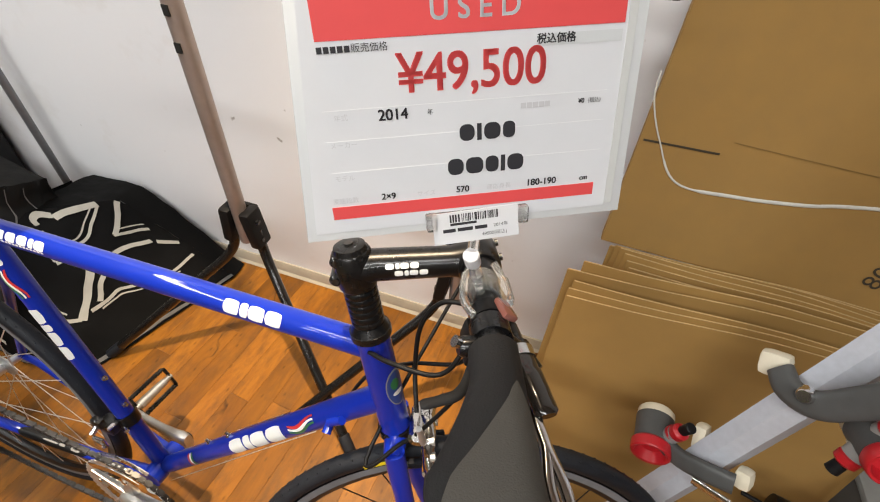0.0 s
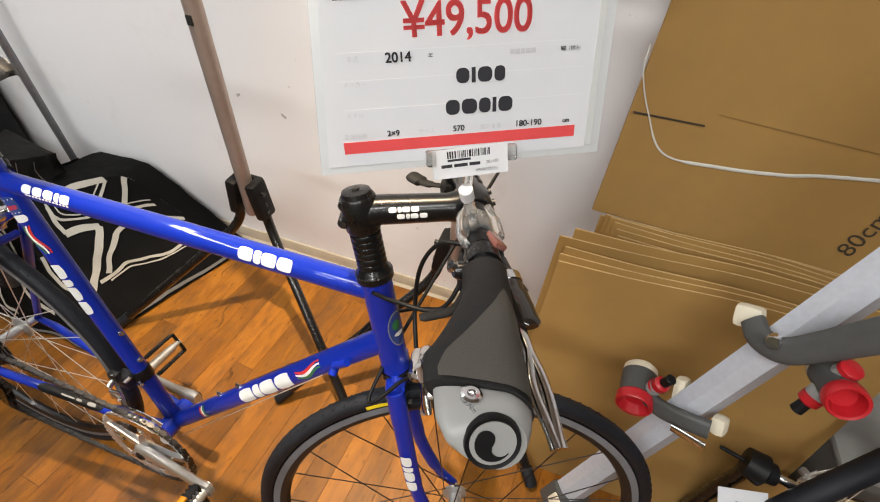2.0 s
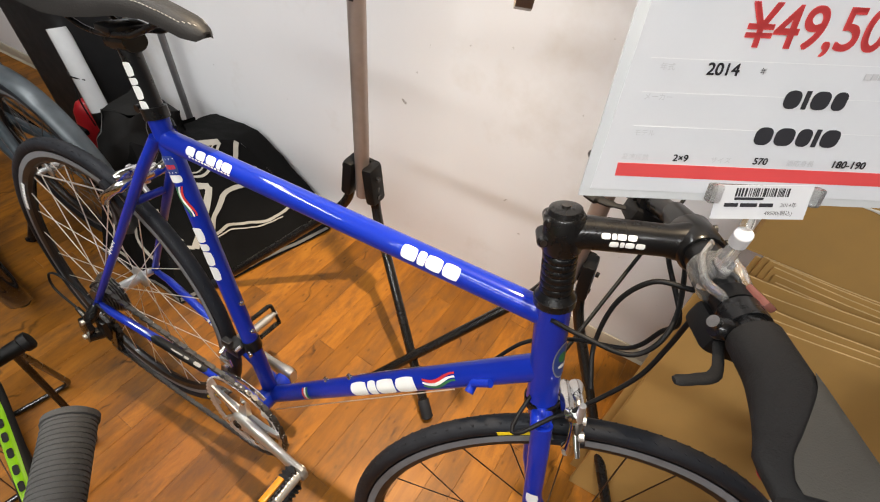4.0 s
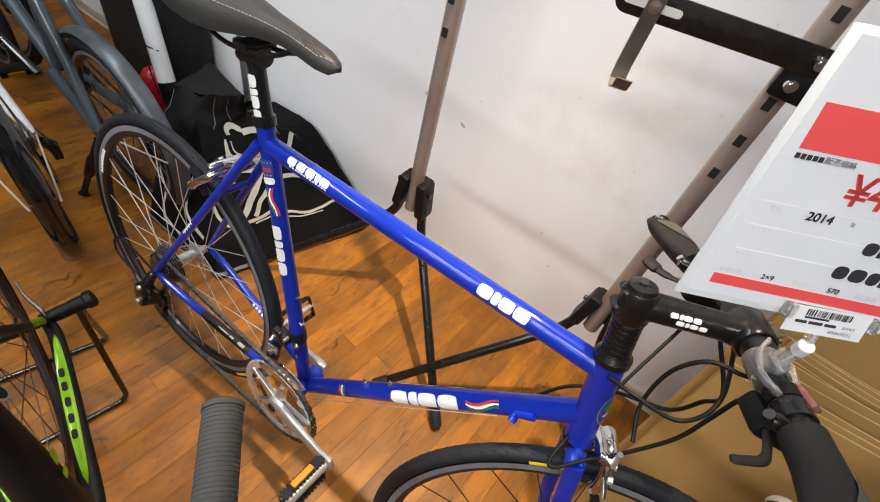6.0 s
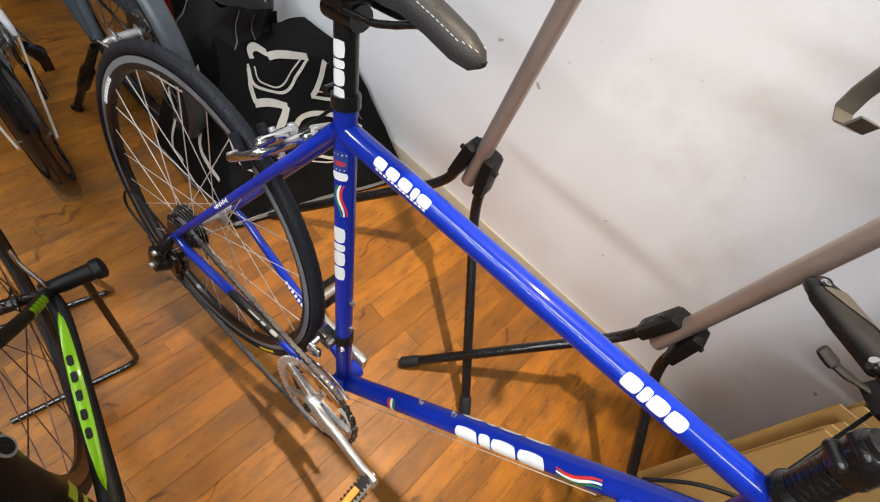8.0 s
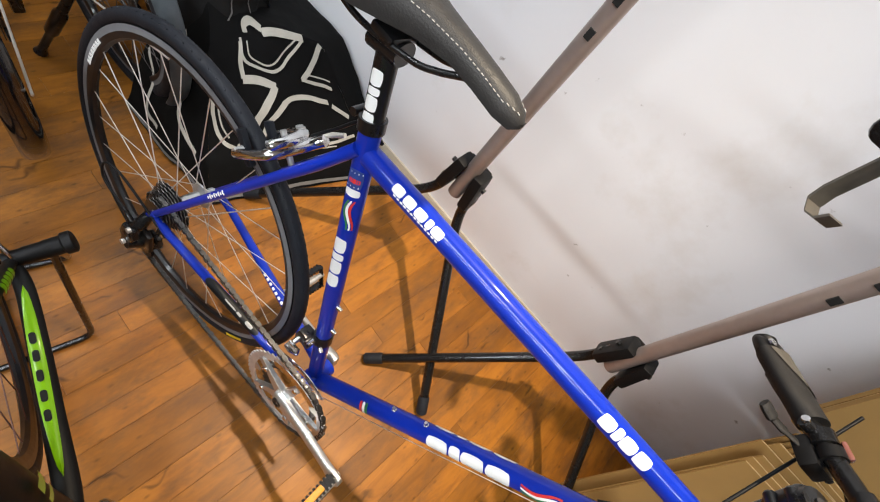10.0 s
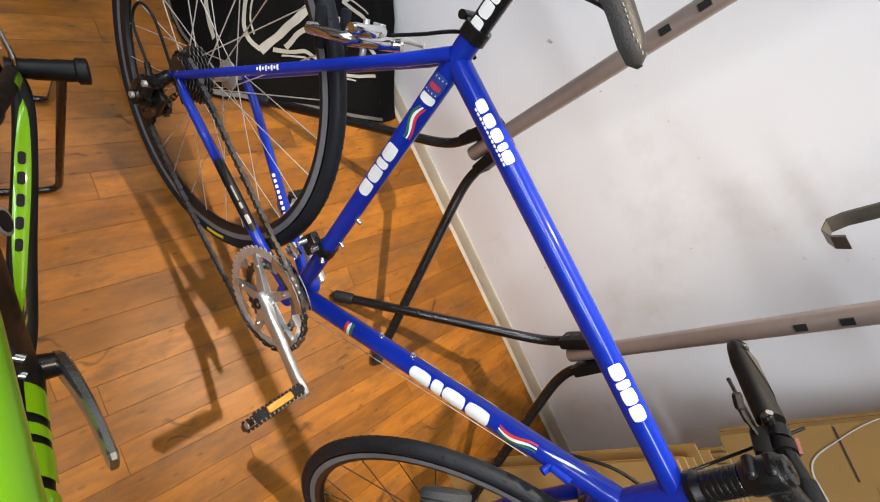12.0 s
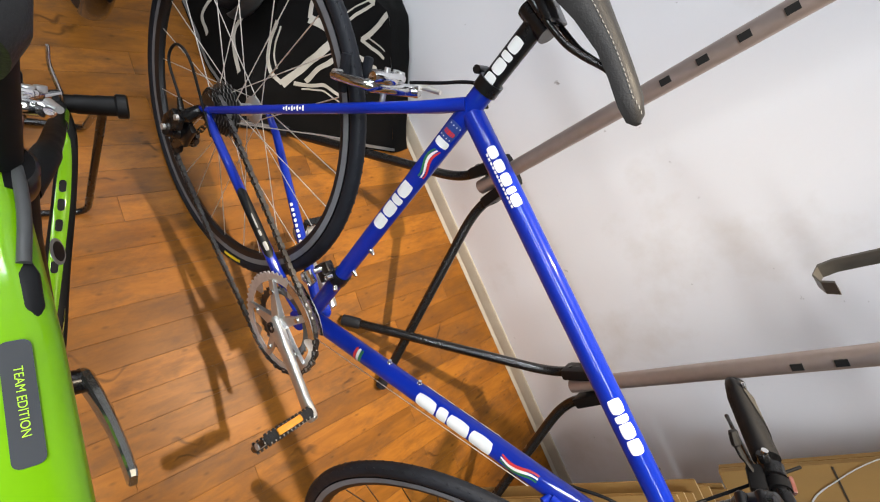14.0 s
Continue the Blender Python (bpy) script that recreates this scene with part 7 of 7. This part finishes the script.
skin(bm, rows)
part("saddle", bm, LEATHER, green, "slim black saddle")
lathe(bm := bmesh.new(), [(0.0003, 0), (0.0125, 0), (0.0125, 0.0008), (0.0105, 0.0011), (0.0003, 0.0011)], Matrix.Translation(at(gbb, gseat, 0.80) + V(0.004, 0.0365, 0.004)) @ Matrix.Rotation(radians(28), 4, "X"), 24)
part("round_emblem", bm, SILVER_PLASTIC, gst, "round grey emblem")
lathe(bm := bmesh.new(), [(0.0003, 0.0013), (0.0095, 0.0013), (0.0095, 0.0016), (0.0003, 0.0016)], Matrix.Translation(at(gbb, gseat, 0.80) + V(0.004, 0.0365, 0.004)) @ Matrix.Rotation(radians(28), 4, "X"), 24)
part("round_emblem", bm, CARBON, gst)
for t, l, w in ((0.50, 0.026, 0.010), (0.42, 0.016, 0.010)):
    bm = bmesh.new()
    wrap_block(bm, at(gbb, gseat, t - 0.04), at(gbb, gseat, t + 0.04), 0.0455, 0, l, 0.0, w, V(0.15, 1, 0), 0.0015)
    part("name_print", bm, LIME, gst, "lime green printed shape")
for t in (0.30, 0.18):
    tube(bm := bmesh.new(), [at(gbb, gseat, t) + V(0.030, 0.030, 0), at(gbb, gseat, t) + V(0.036, 0.040, 0)], 0.0055, 12)
    part("bottle_bolt", bm, CHROME, gst)
bm = bmesh.new()
rows = []
for t, w, h in ((0.0, 0.048, 0.040), (0.3, 0.044, 0.036), (1.0, 0.034, 0.032)):
    c = at(gbb, V(0.43, 0, 0.69), t) + V(0, 0.012 * (1 - t), 0)
    rows.append([bm.verts.new(c + V(-0.6 * h * math.sin(a), w * math.cos(a), 0.8 * h * math.sin(a))) for a in [2 * math.pi * i / 20 for i in range(20)]])
skin(bm, rows)
gdt = part("down_tube", bm, CARBON, green, "black down tube with large lime marks", sharp=50)
for s0, l, w in ((0.06, 0.05, 0.018), (0.125, 0.018, 0.018), (0.155, 0.045, 0.018), (0.215, 0.045, 0.018), (0.275, 0.045, 0.018)):
    bm = bmesh.new()
    wrap_block(bm, gbb + V(0, 0.012, 0), V(0.43, 0, 0.69), 0.0435, s0, s0 + l, 0, w, V(-0.3, 1, 0.55), 0.0035)
    part("name_print", bm, LIME, gdt, "lime green printed shape")
bm = bmesh.new()
tube(bm, [V(0.438, 0, 0.675), V(0.395, 0, 0.835)], 0.027, 22)
part("head_tube", bm, CARBON, green)
for s in (-1, 1):
    line = curve([gbb + V(-0.01, s * 0.032, 0.0), gbb + V(-0.06, s * 0.043, 0.004), gbb + V(-0.16, s * 0.055, 0.02), gbb + V(-0.27, s * 0.070, 0.05), gbb + V(-0.36, s * 0.078, 0.062), gax + V(0, s * 0.072, 0.002)], 6)
    bm = bmesh.new()
    rs = [0.019 - 0.008 * i / (len(line) - 1) for i in range(len(line))]
    tube(bm, line, rs, 14, 0.62)
    cs = part("chainstay", bm, CARBON, green, "curved black chainstay with a lime blade")
    bm = bmesh.new()
    rows = []
    for i, p in enumerate(line):
        if 7 <= i <= len(line) - 7:
            k = (i - 7) / (len(line) - 14)
            w = 0.0125 * math.sin(math.pi * min(1, max(0.0, k))) ** 0.5 + 0.0005
            rows.append([bm.verts.new(p + V(0, s * (0.0005), rs[i] * 0.75) + V(0, -w * s * 0.9, 0.0005)), bm.verts.new(p + V(0, 0, rs[i] * 0.98)), bm.verts.new(p + V(0, s * w * 0.55, rs[i] * 0.8))])
    for a, b in zip(rows, rows[1:]):
        for j in range(2):
            bm.faces.new((a[j], a[j + 1], b[j + 1], b[j]))
    bl = part("blade_print", bm, LIME, cs, "lime green blade shape", sharp=60)
    for k in range(5):
        f_ = 12.2 + 1.55 * k
        i = int(f_)
        p = line[i].lerp(line[i + 1], f_ - i)
        d = (line[i + 1] - line[i]).normalized()
        q = 0.0036
        ol = [(sx * (0.0088 - q) + q * math.cos(radians(a0 + 30 * k_)), sy_ * (0.0042 - q) + q * math.sin(radians(a0 + 30 * k_))) for sx, sy_, a0 in ((1, 1, 0), (-1, 1, 90), (-1, -1, 180), (1, -1, 270)) for k_ in range(4)]
        slab(bm := bmesh.new(), ol, 0.0014, Matrix.Translation(p + V(0, -s * 0.003, rs[i] * 0.93 + 0.0006)) @ d.to_track_quat("X", "Z").to_matrix().to_4x4() @ Matrix.Rotation(radians(-90), 4, "X"))
        part("name_print", bm, CARBON, bl)
    bm = bmesh.new()
    tube(bm, curve([gseat + V(-0.005, s * 0.014, -0.02), gseat + V(-0.07, s * 0.034, -0.08), at(gseat, gax, 0.6) + V(0, s * 0.055, 0), gax + V(0.01, s * 0.072, 0.015)], 6), [0.0125] * 7 + [0.0105] * 6 + [0.0095] * 6, 12, 0.8)
    ss = part("seatstay", bm, CARBON, green)
    for k in range(5):
        bm = bmesh.new()
        wrap_blob(bm, at(gseat, gax, 0.60) + V(0, s * 0.055, 0), gax + V(0.01, s * 0.072, 0.015), 0.0112, 0.012 + 0.0185 * k, 0.028 + 0.0185 * k, 0, 0.0075, V(0.7, s * 0.5, 1), 0.0012)
        part("name_print", bm, LIME, ss, "lime green printed shape")
wheel("rear_wheel", gax, Matrix(), mat("rusty_dark_spoke", (0.10, 0.05, 0.04), 0.45, 0.9), True, green, "dark rear wheel", r_out=0.335, tyre_r=0.0128, n_spokes=24, track=RIM_BLACK, hub_mat=BLACK_METAL)
gfa = V(0.60, 0, 0.335)
wheel("front_wheel", gfa, Matrix(), SPOKE, False, green, "dark front wheel", r_out=0.335, tyre_r=0.0128, n_spokes=20, track=RIM_BLACK)
bm = bmesh.new()
for s in (-1, 1):
    tube(bm, curve([V(0.442, s * 0.02, 0.665), V(0.47, s * 0.042, 0.60), V(0.53, s * 0.047, 0.46), gfa + V(0, s * 0.05, 0)], 6), [0.016] * 6 + [0.013] * 6 + [0.010] * 6 + [0.008], 12)
part("fork", bm, CARBON, green, "black fork")
caliper(Matrix.Translation(at(gseat, gax, 0.36) + V(-0.016, 0, 0.036)) @ Matrix.Rotation(math.pi, 4, "Z") @ Matrix.Rotation(radians(-40), 4, "Y"), green)
# left crank without pedal
bm = bmesh.new()
gi = GM.inverted()
ca, cb = V(0, 0.078, 0.285), gi @ Vector((-0.292, -0.086, 0.408))
d = (cb - ca).normalized()
e = d.cross(V(0, 1, 0)).normalized()
rows = []
for t, w, h in ((-0.014, 0.013, 0.015), (0.0, 0.0185, 0.020), (0.04, 0.016, 0.018), (0.10, 0.0135, 0.015), (0.15, 0.0135, 0.014), (0.183, 0.0150, 0.013), (0.19, 0.010, 0.010)):
    c = ca + d * t + V(0, 0.005 * math.sin(t * 16), 0)
    rows.append([bm.verts.new(c + e * (w * math.copysign(abs(math.cos(a)) ** 0.55, math.cos(a))) + V(0, 0.5 * h * math.copysign(abs(math.sin(a)) ** 0.55, math.sin(a)), 0)) for a in [2 * math.pi * (i + 0.5) / 12 for i in range(12)]])
skin(bm, rows)
gcr = part("crank_arm", bm, mat("dark_polished_alloy", (0.46, 0.48, 0.465), 0.16, 0.95, var=0.25, scale=40), green, "dark polished crank arm without pedal", sharp=30)
tube(bm := bmesh.new(), [V(0, 0.03, 0.285), V(0, 0.074, 0.285)], [0.021, 0.017], 20)
part("axle_sleeve", bm, BLACK_METAL, gcr)
for k in (-1, 1):
    tube(bm := bmesh.new(), [ca + d * 0.0 + e * (0.006 * k) + V(0, 0.006, 0), ca + e * (0.006 * k) + V(0, 0.0105, 0)], 0.0035, 10)
    part("clamp_bolt", bm, CHROME, gcr)
tube(bm := bmesh.new(), [ca + d * 0.176 + V(0, 0.004, 0), ca + d * 0.176 + V(0, 0.0085, 0)], 0.007, 16)
part("pedal_thread", bm, INK, gcr)
lathe(bm := bmesh.new(), [(0.0005, -0.046), (0.100, -0.046), (0.1035, -0.0445), (0.100, -0.043), (0.0005, -0.043)], Matrix.Translation(gbb), 48)
part("chainring", bm, DARK_STEEL, green)
# handlebar turned aside, its rubber grip reaching over the floor
ge = gi @ Vector((-0.232, 0.042, 0.861))
gd = gi.to_3x3() @ Vector((0.745, -0.667, 0.0))
tube(bm := bmesh.new(), [V(0.395, 0, 0.835), V(0.388, 0, 0.862), ge + gd * 0.34, ge + gd * 0.05], [0.016, 0.016, 0.0125, 0.0111], 16)
gbar = part("handlebar", bm, BLACK_METAL, green)
bm = bmesh.new()
prof = [(0.0, 0.0135), (0.002, 0.0165), (0.006, 0.0165), (0.0065, 0.0148)]
k = 0.0065
while k < 0.115:
    prof += [(k + 0.0005, 0.0156), (k + 0.0022, 0.0156), (k + 0.0026, 0.0150)]
    k += 0.0034
prof += [(0.118, 0.0165), (0.125, 0.0165), (0.127, 0.012)]
tube(bm, [ge + gd * t for t, _ in prof], [q for _, q in prof], 28)
part("grip", bm, mat("grey_ribbed_rubber", (0.045, 0.044, 0.043), 0.8, var=0.15, scale=90, bump=0.4, bump_scale=500), gbar, "grey ribbed rubber grip")
side = gd.cross(V(0, 0, 1)).normalized()
tube(bm := bmesh.new(), [ge + gd * 0.13, ge + gd * 0.12 + side * 0.03 + V(0, 0, -0.02), ge + gd * 0.08 + side * 0.048 + V(0, 0, -0.022)], [0.007, 0.006, 0.008], 12)
part("brake_lever", bm, BLACK_METAL, gbar)

gstand = empty("axle_stand", GM, "black tubular axle stand holding the green bicycle", "bicycle stand")
c1a, c2a = gi @ Vector((-0.785, 0.041, 0.009)), gi @ Vector((-0.972, 0.097, 0.009))
o1, o2 = gi @ Vector((-0.835, -0.19, 0.009)), gi @ Vector((-1.045, -0.15, 0.009))
topp = V(-0.413, 0.125, 0.352)
tube(bm := bmesh.new(), bend([topp + V(0.008, 0, 0), c1a, o1], 0.03, 6), 0.0065, 12)
part("leg", bm, BLACK_PAINT, gstand)
tube(bm := bmesh.new(), bend([topp + V(-0.008, 0, 0), c2a, o2], 0.03, 6), 0.0065, 12)
part("leg", bm, BLACK_PAINT, gstand)
tube(bm := bmesh.new(), [V(-0.413, 0.066, 0.346), V(-0.413, 0.092, 0.350), V(-0.413, 0.0921, 0.350), V(-0.413, 0.118, 0.3545), V(-0.413, 0.1181, 0.3545), V(-0.413, 0.142, 0.3595)], [0.0135, 0.0135, 0.0145, 0.0145, 0.0155, 0.0155], 22)
hold = part("axle_holder", bm, BLACK_PLASTIC, gstand, "stepped black axle holder")
tube(bm := bmesh.new(), [V(-0.413, 0.142, 0.3595), V(-0.413, 0.144, 0.36), V(-0.413, 0.156, 0.362), V(-0.413, 0.158, 0.3625)], [0.0165, 0.019, 0.019, 0.016], 10)
part("end_knob", bm, BLACK_PLASTIC, hold)
tube(bm := bmesh.new(), curve([V(-0.413, 0.075, 0.36), V(-0.42, 0.072, 0.375), V(-0.44, 0.062, 0.40), V(-0.455, 0.06, 0.425)], 6), [0.007] * 6 + [0.0055] * 6 + [0.005] * 6 + [0.004], 12, 0.6)
part("release_lever", bm, CHROME, hold, "bright quick-release lever")

# ---- corner behind the carrier ----
spare = empty("spare_wheel", pose(0.90, 0.60, 0.004, 0, 0, 37), "small black tyred wheel with a white sidewall line", "wheel")
wr = wheel("rim", V(0, 0, 0.255), Matrix(), SPOKE, False, spare, "black rim", r_out=0.255, tyre_r=0.021, n_spokes=20)
lathe(bm := bmesh.new(), [(0.2385, -0.0195), (0.2345, -0.0205)], Matrix.Translation(V(0, 0, 0.255)), 72)
part("sidewall_line", bm, WHITE_DECAL, wr, "white sidewall line")
lathe(bm := bmesh.new(), [(0.205, -0.0108), (0.19, -0.0108)], Matrix.Translation(V(0, 0, 0.255)), 60)
part("rim_band", bm, YELLOW, wr, "yellow rim band")
hubt = empty("pedal_hub", pose(0.69, 0.525, 0.335), "black hub with a silver axle and a white tag", "hub")
tube(bm := bmesh.new(), [V(-0.06, 0.02, 0.06), V(-0.02, 0.01, 0.06), V(-0.018, 0.01, 0.06), V(0.012, 0, 0.06), V(0.014, 0, 0.06), V(0.03, 0, 0.06)], [0.004, 0.004, 0.026, 0.03, 0.02, 0.02], 20)
part("body", bm, BLACK_PLASTIC, hubt)
tube(bm := bmesh.new(), [V(0.03, 0, 0.06), V(0.10, -0.02, 0.06)], 0.009, 16)
part("axle", bm, CHROME, hubt, "bright axle")
tube(bm := bmesh.new(), [V(0, 0.01, 0.05), V(0.02, 0.03, -0.333)], 0.014, 14)
part("support", bm, BLACK_PAINT, hubt)
box(bm := bmesh.new(), pose(-0.01, -0.06, 0.02, 35, 0, 12), 0.09, 0.06, 0.001)
tg = part("tag", bm, PAPER, hubt, "white paper tag with a barcode")
bm = bmesh.new()
for k in range(9):
    box(bm, pose(-0.01, -0.06, 0.02, 35, 0, 12) @ pose(-0.012 + 0.0042 * k, 0.004, 0.0009), 0.0016 + 0.0008 * (k % 3 == 0), 0.010, 0.0004)
part("barcode", bm, INK, tg)
crate = empty("storage_box", pose(1.22, 0.84, 0), "pale grey storage box on the floor", "box")
box(bm := bmesh.new(), pose(0, 0, 0.09), 0.40, 0.26, 0.18, 0.008)
part("body", bm, mat("pale_grey_plastic", (0.15, 0.142, 0.13), 0.5, var=0.1, scale=30), crate)
box(bm := bmesh.new(), pose(0, 0, 0.189), 0.415, 0.275, 0.018, 0.006)
part("lid", bm, mat("grey_plastic_lid", (0.30, 0.29, 0.27), 0.45, var=0.1, scale=30), crate, "pale grey snap-on lid")
for sx in (-1, 1):
    box(bm := bmesh.new(), pose(sx * 0.209, 0, 0.165), 0.010, 0.07, 0.045, 0.004)
    part("latch", bm, GREY_PLASTIC, crate)

# ---- floor boards, last ----
FLOOR_TURN = Matrix.Rotation(radians(-5.0), 4, "Z")
W_B = 0.0605
random.seed(11)
board_me = {}


def board_mesh(L):
    if L not in board_me:
        bm = bmesh.new()
        g = 0.0002
        a, b, c, h = W_B / 2 - g, L / 2 - g, 0.0003, 0.016
        lo = [bm.verts.new((x, y, -h)) for x, y in ((-a, -b), (a, -b), (a, b), (-a, b))]
        md = [bm.verts.new((x, y, -c)) for x, y in ((-a, -b), (a, -b), (a, b), (-a, b))]
        tp = [bm.verts.new((x, y, 0)) for x, y in ((-a + c, -b + c), (a - c, -b + c), (a - c, b - c), (-a + c, b - c))]
        for u, w in ((lo, md), (md, tp)):
            for i in range(4):
                bm.faces.new((u[i], u[(i + 1) % 4], w[(i + 1) % 4], w[i]))
        bm.faces.new(tp)
        board_me[L] = link_mesh("floor_board", bm, WOOD, 20)
    return board_me[L]


far_v, far_f = [], []
back, front = WALL_Y + 0.06, Y0 - 0.06
for i in range(-72, 50):
    slope = math.tan(radians(5.0)) * (i * W_B)
    y = front + slope - random.uniform(0, 0.5)
    while y < back + 0.45:
        L = random.choice((0.40, 0.52, 0.66, 0.78, 0.92))
        y0, y1 = y, y + L
        y += L
        # boards end under the walls
        lo_y, hi_y = front + slope + 0.02, back + slope - 0.02
        y0, y1 = max(y0, lo_y), min(y1, hi_y)
        if y1 - y0 < 0.03:
            continue
        Lc = round(y1 - y0, 3)
        m = FLOOR_TURN @ pose(i * W_B, (y0 + y1) / 2, 0)
        ends = [m @ V(0, e * Lc / 2, 0) for e in (-1, 1)]
        if min(e.x for e in ends) < X0 - 0.05 or max(e.x for e in ends) > X1 + 0.05:
            continue
        p = m.translation
        if max(e.y for e in ends) > -0.35 and -2.5 < p.x < 1.35:
            o = new("floor_board", board_mesh(Lc))
            o.parent = floor
            o.matrix_local = m
        else:
            n = len(far_v)
            a, b = W_B / 2 - 0.0007, Lc / 2 - 0.0007
            far_v += [tuple(m @ V(x, yy, 0)) for x, yy in ((-a, -b), (a, -b), (a, b), (-a, b))]
            far_f.append((n, n + 1, n + 2, n + 3))
me = bpy.data.meshes.new("far_floor_boards")
me.from_pydata(far_v, [], far_f)
me.materials.append(WOOD)
fo = new("far_floor_boards", me)
fo.parent = floor
tagged(fo, kind="stuff")
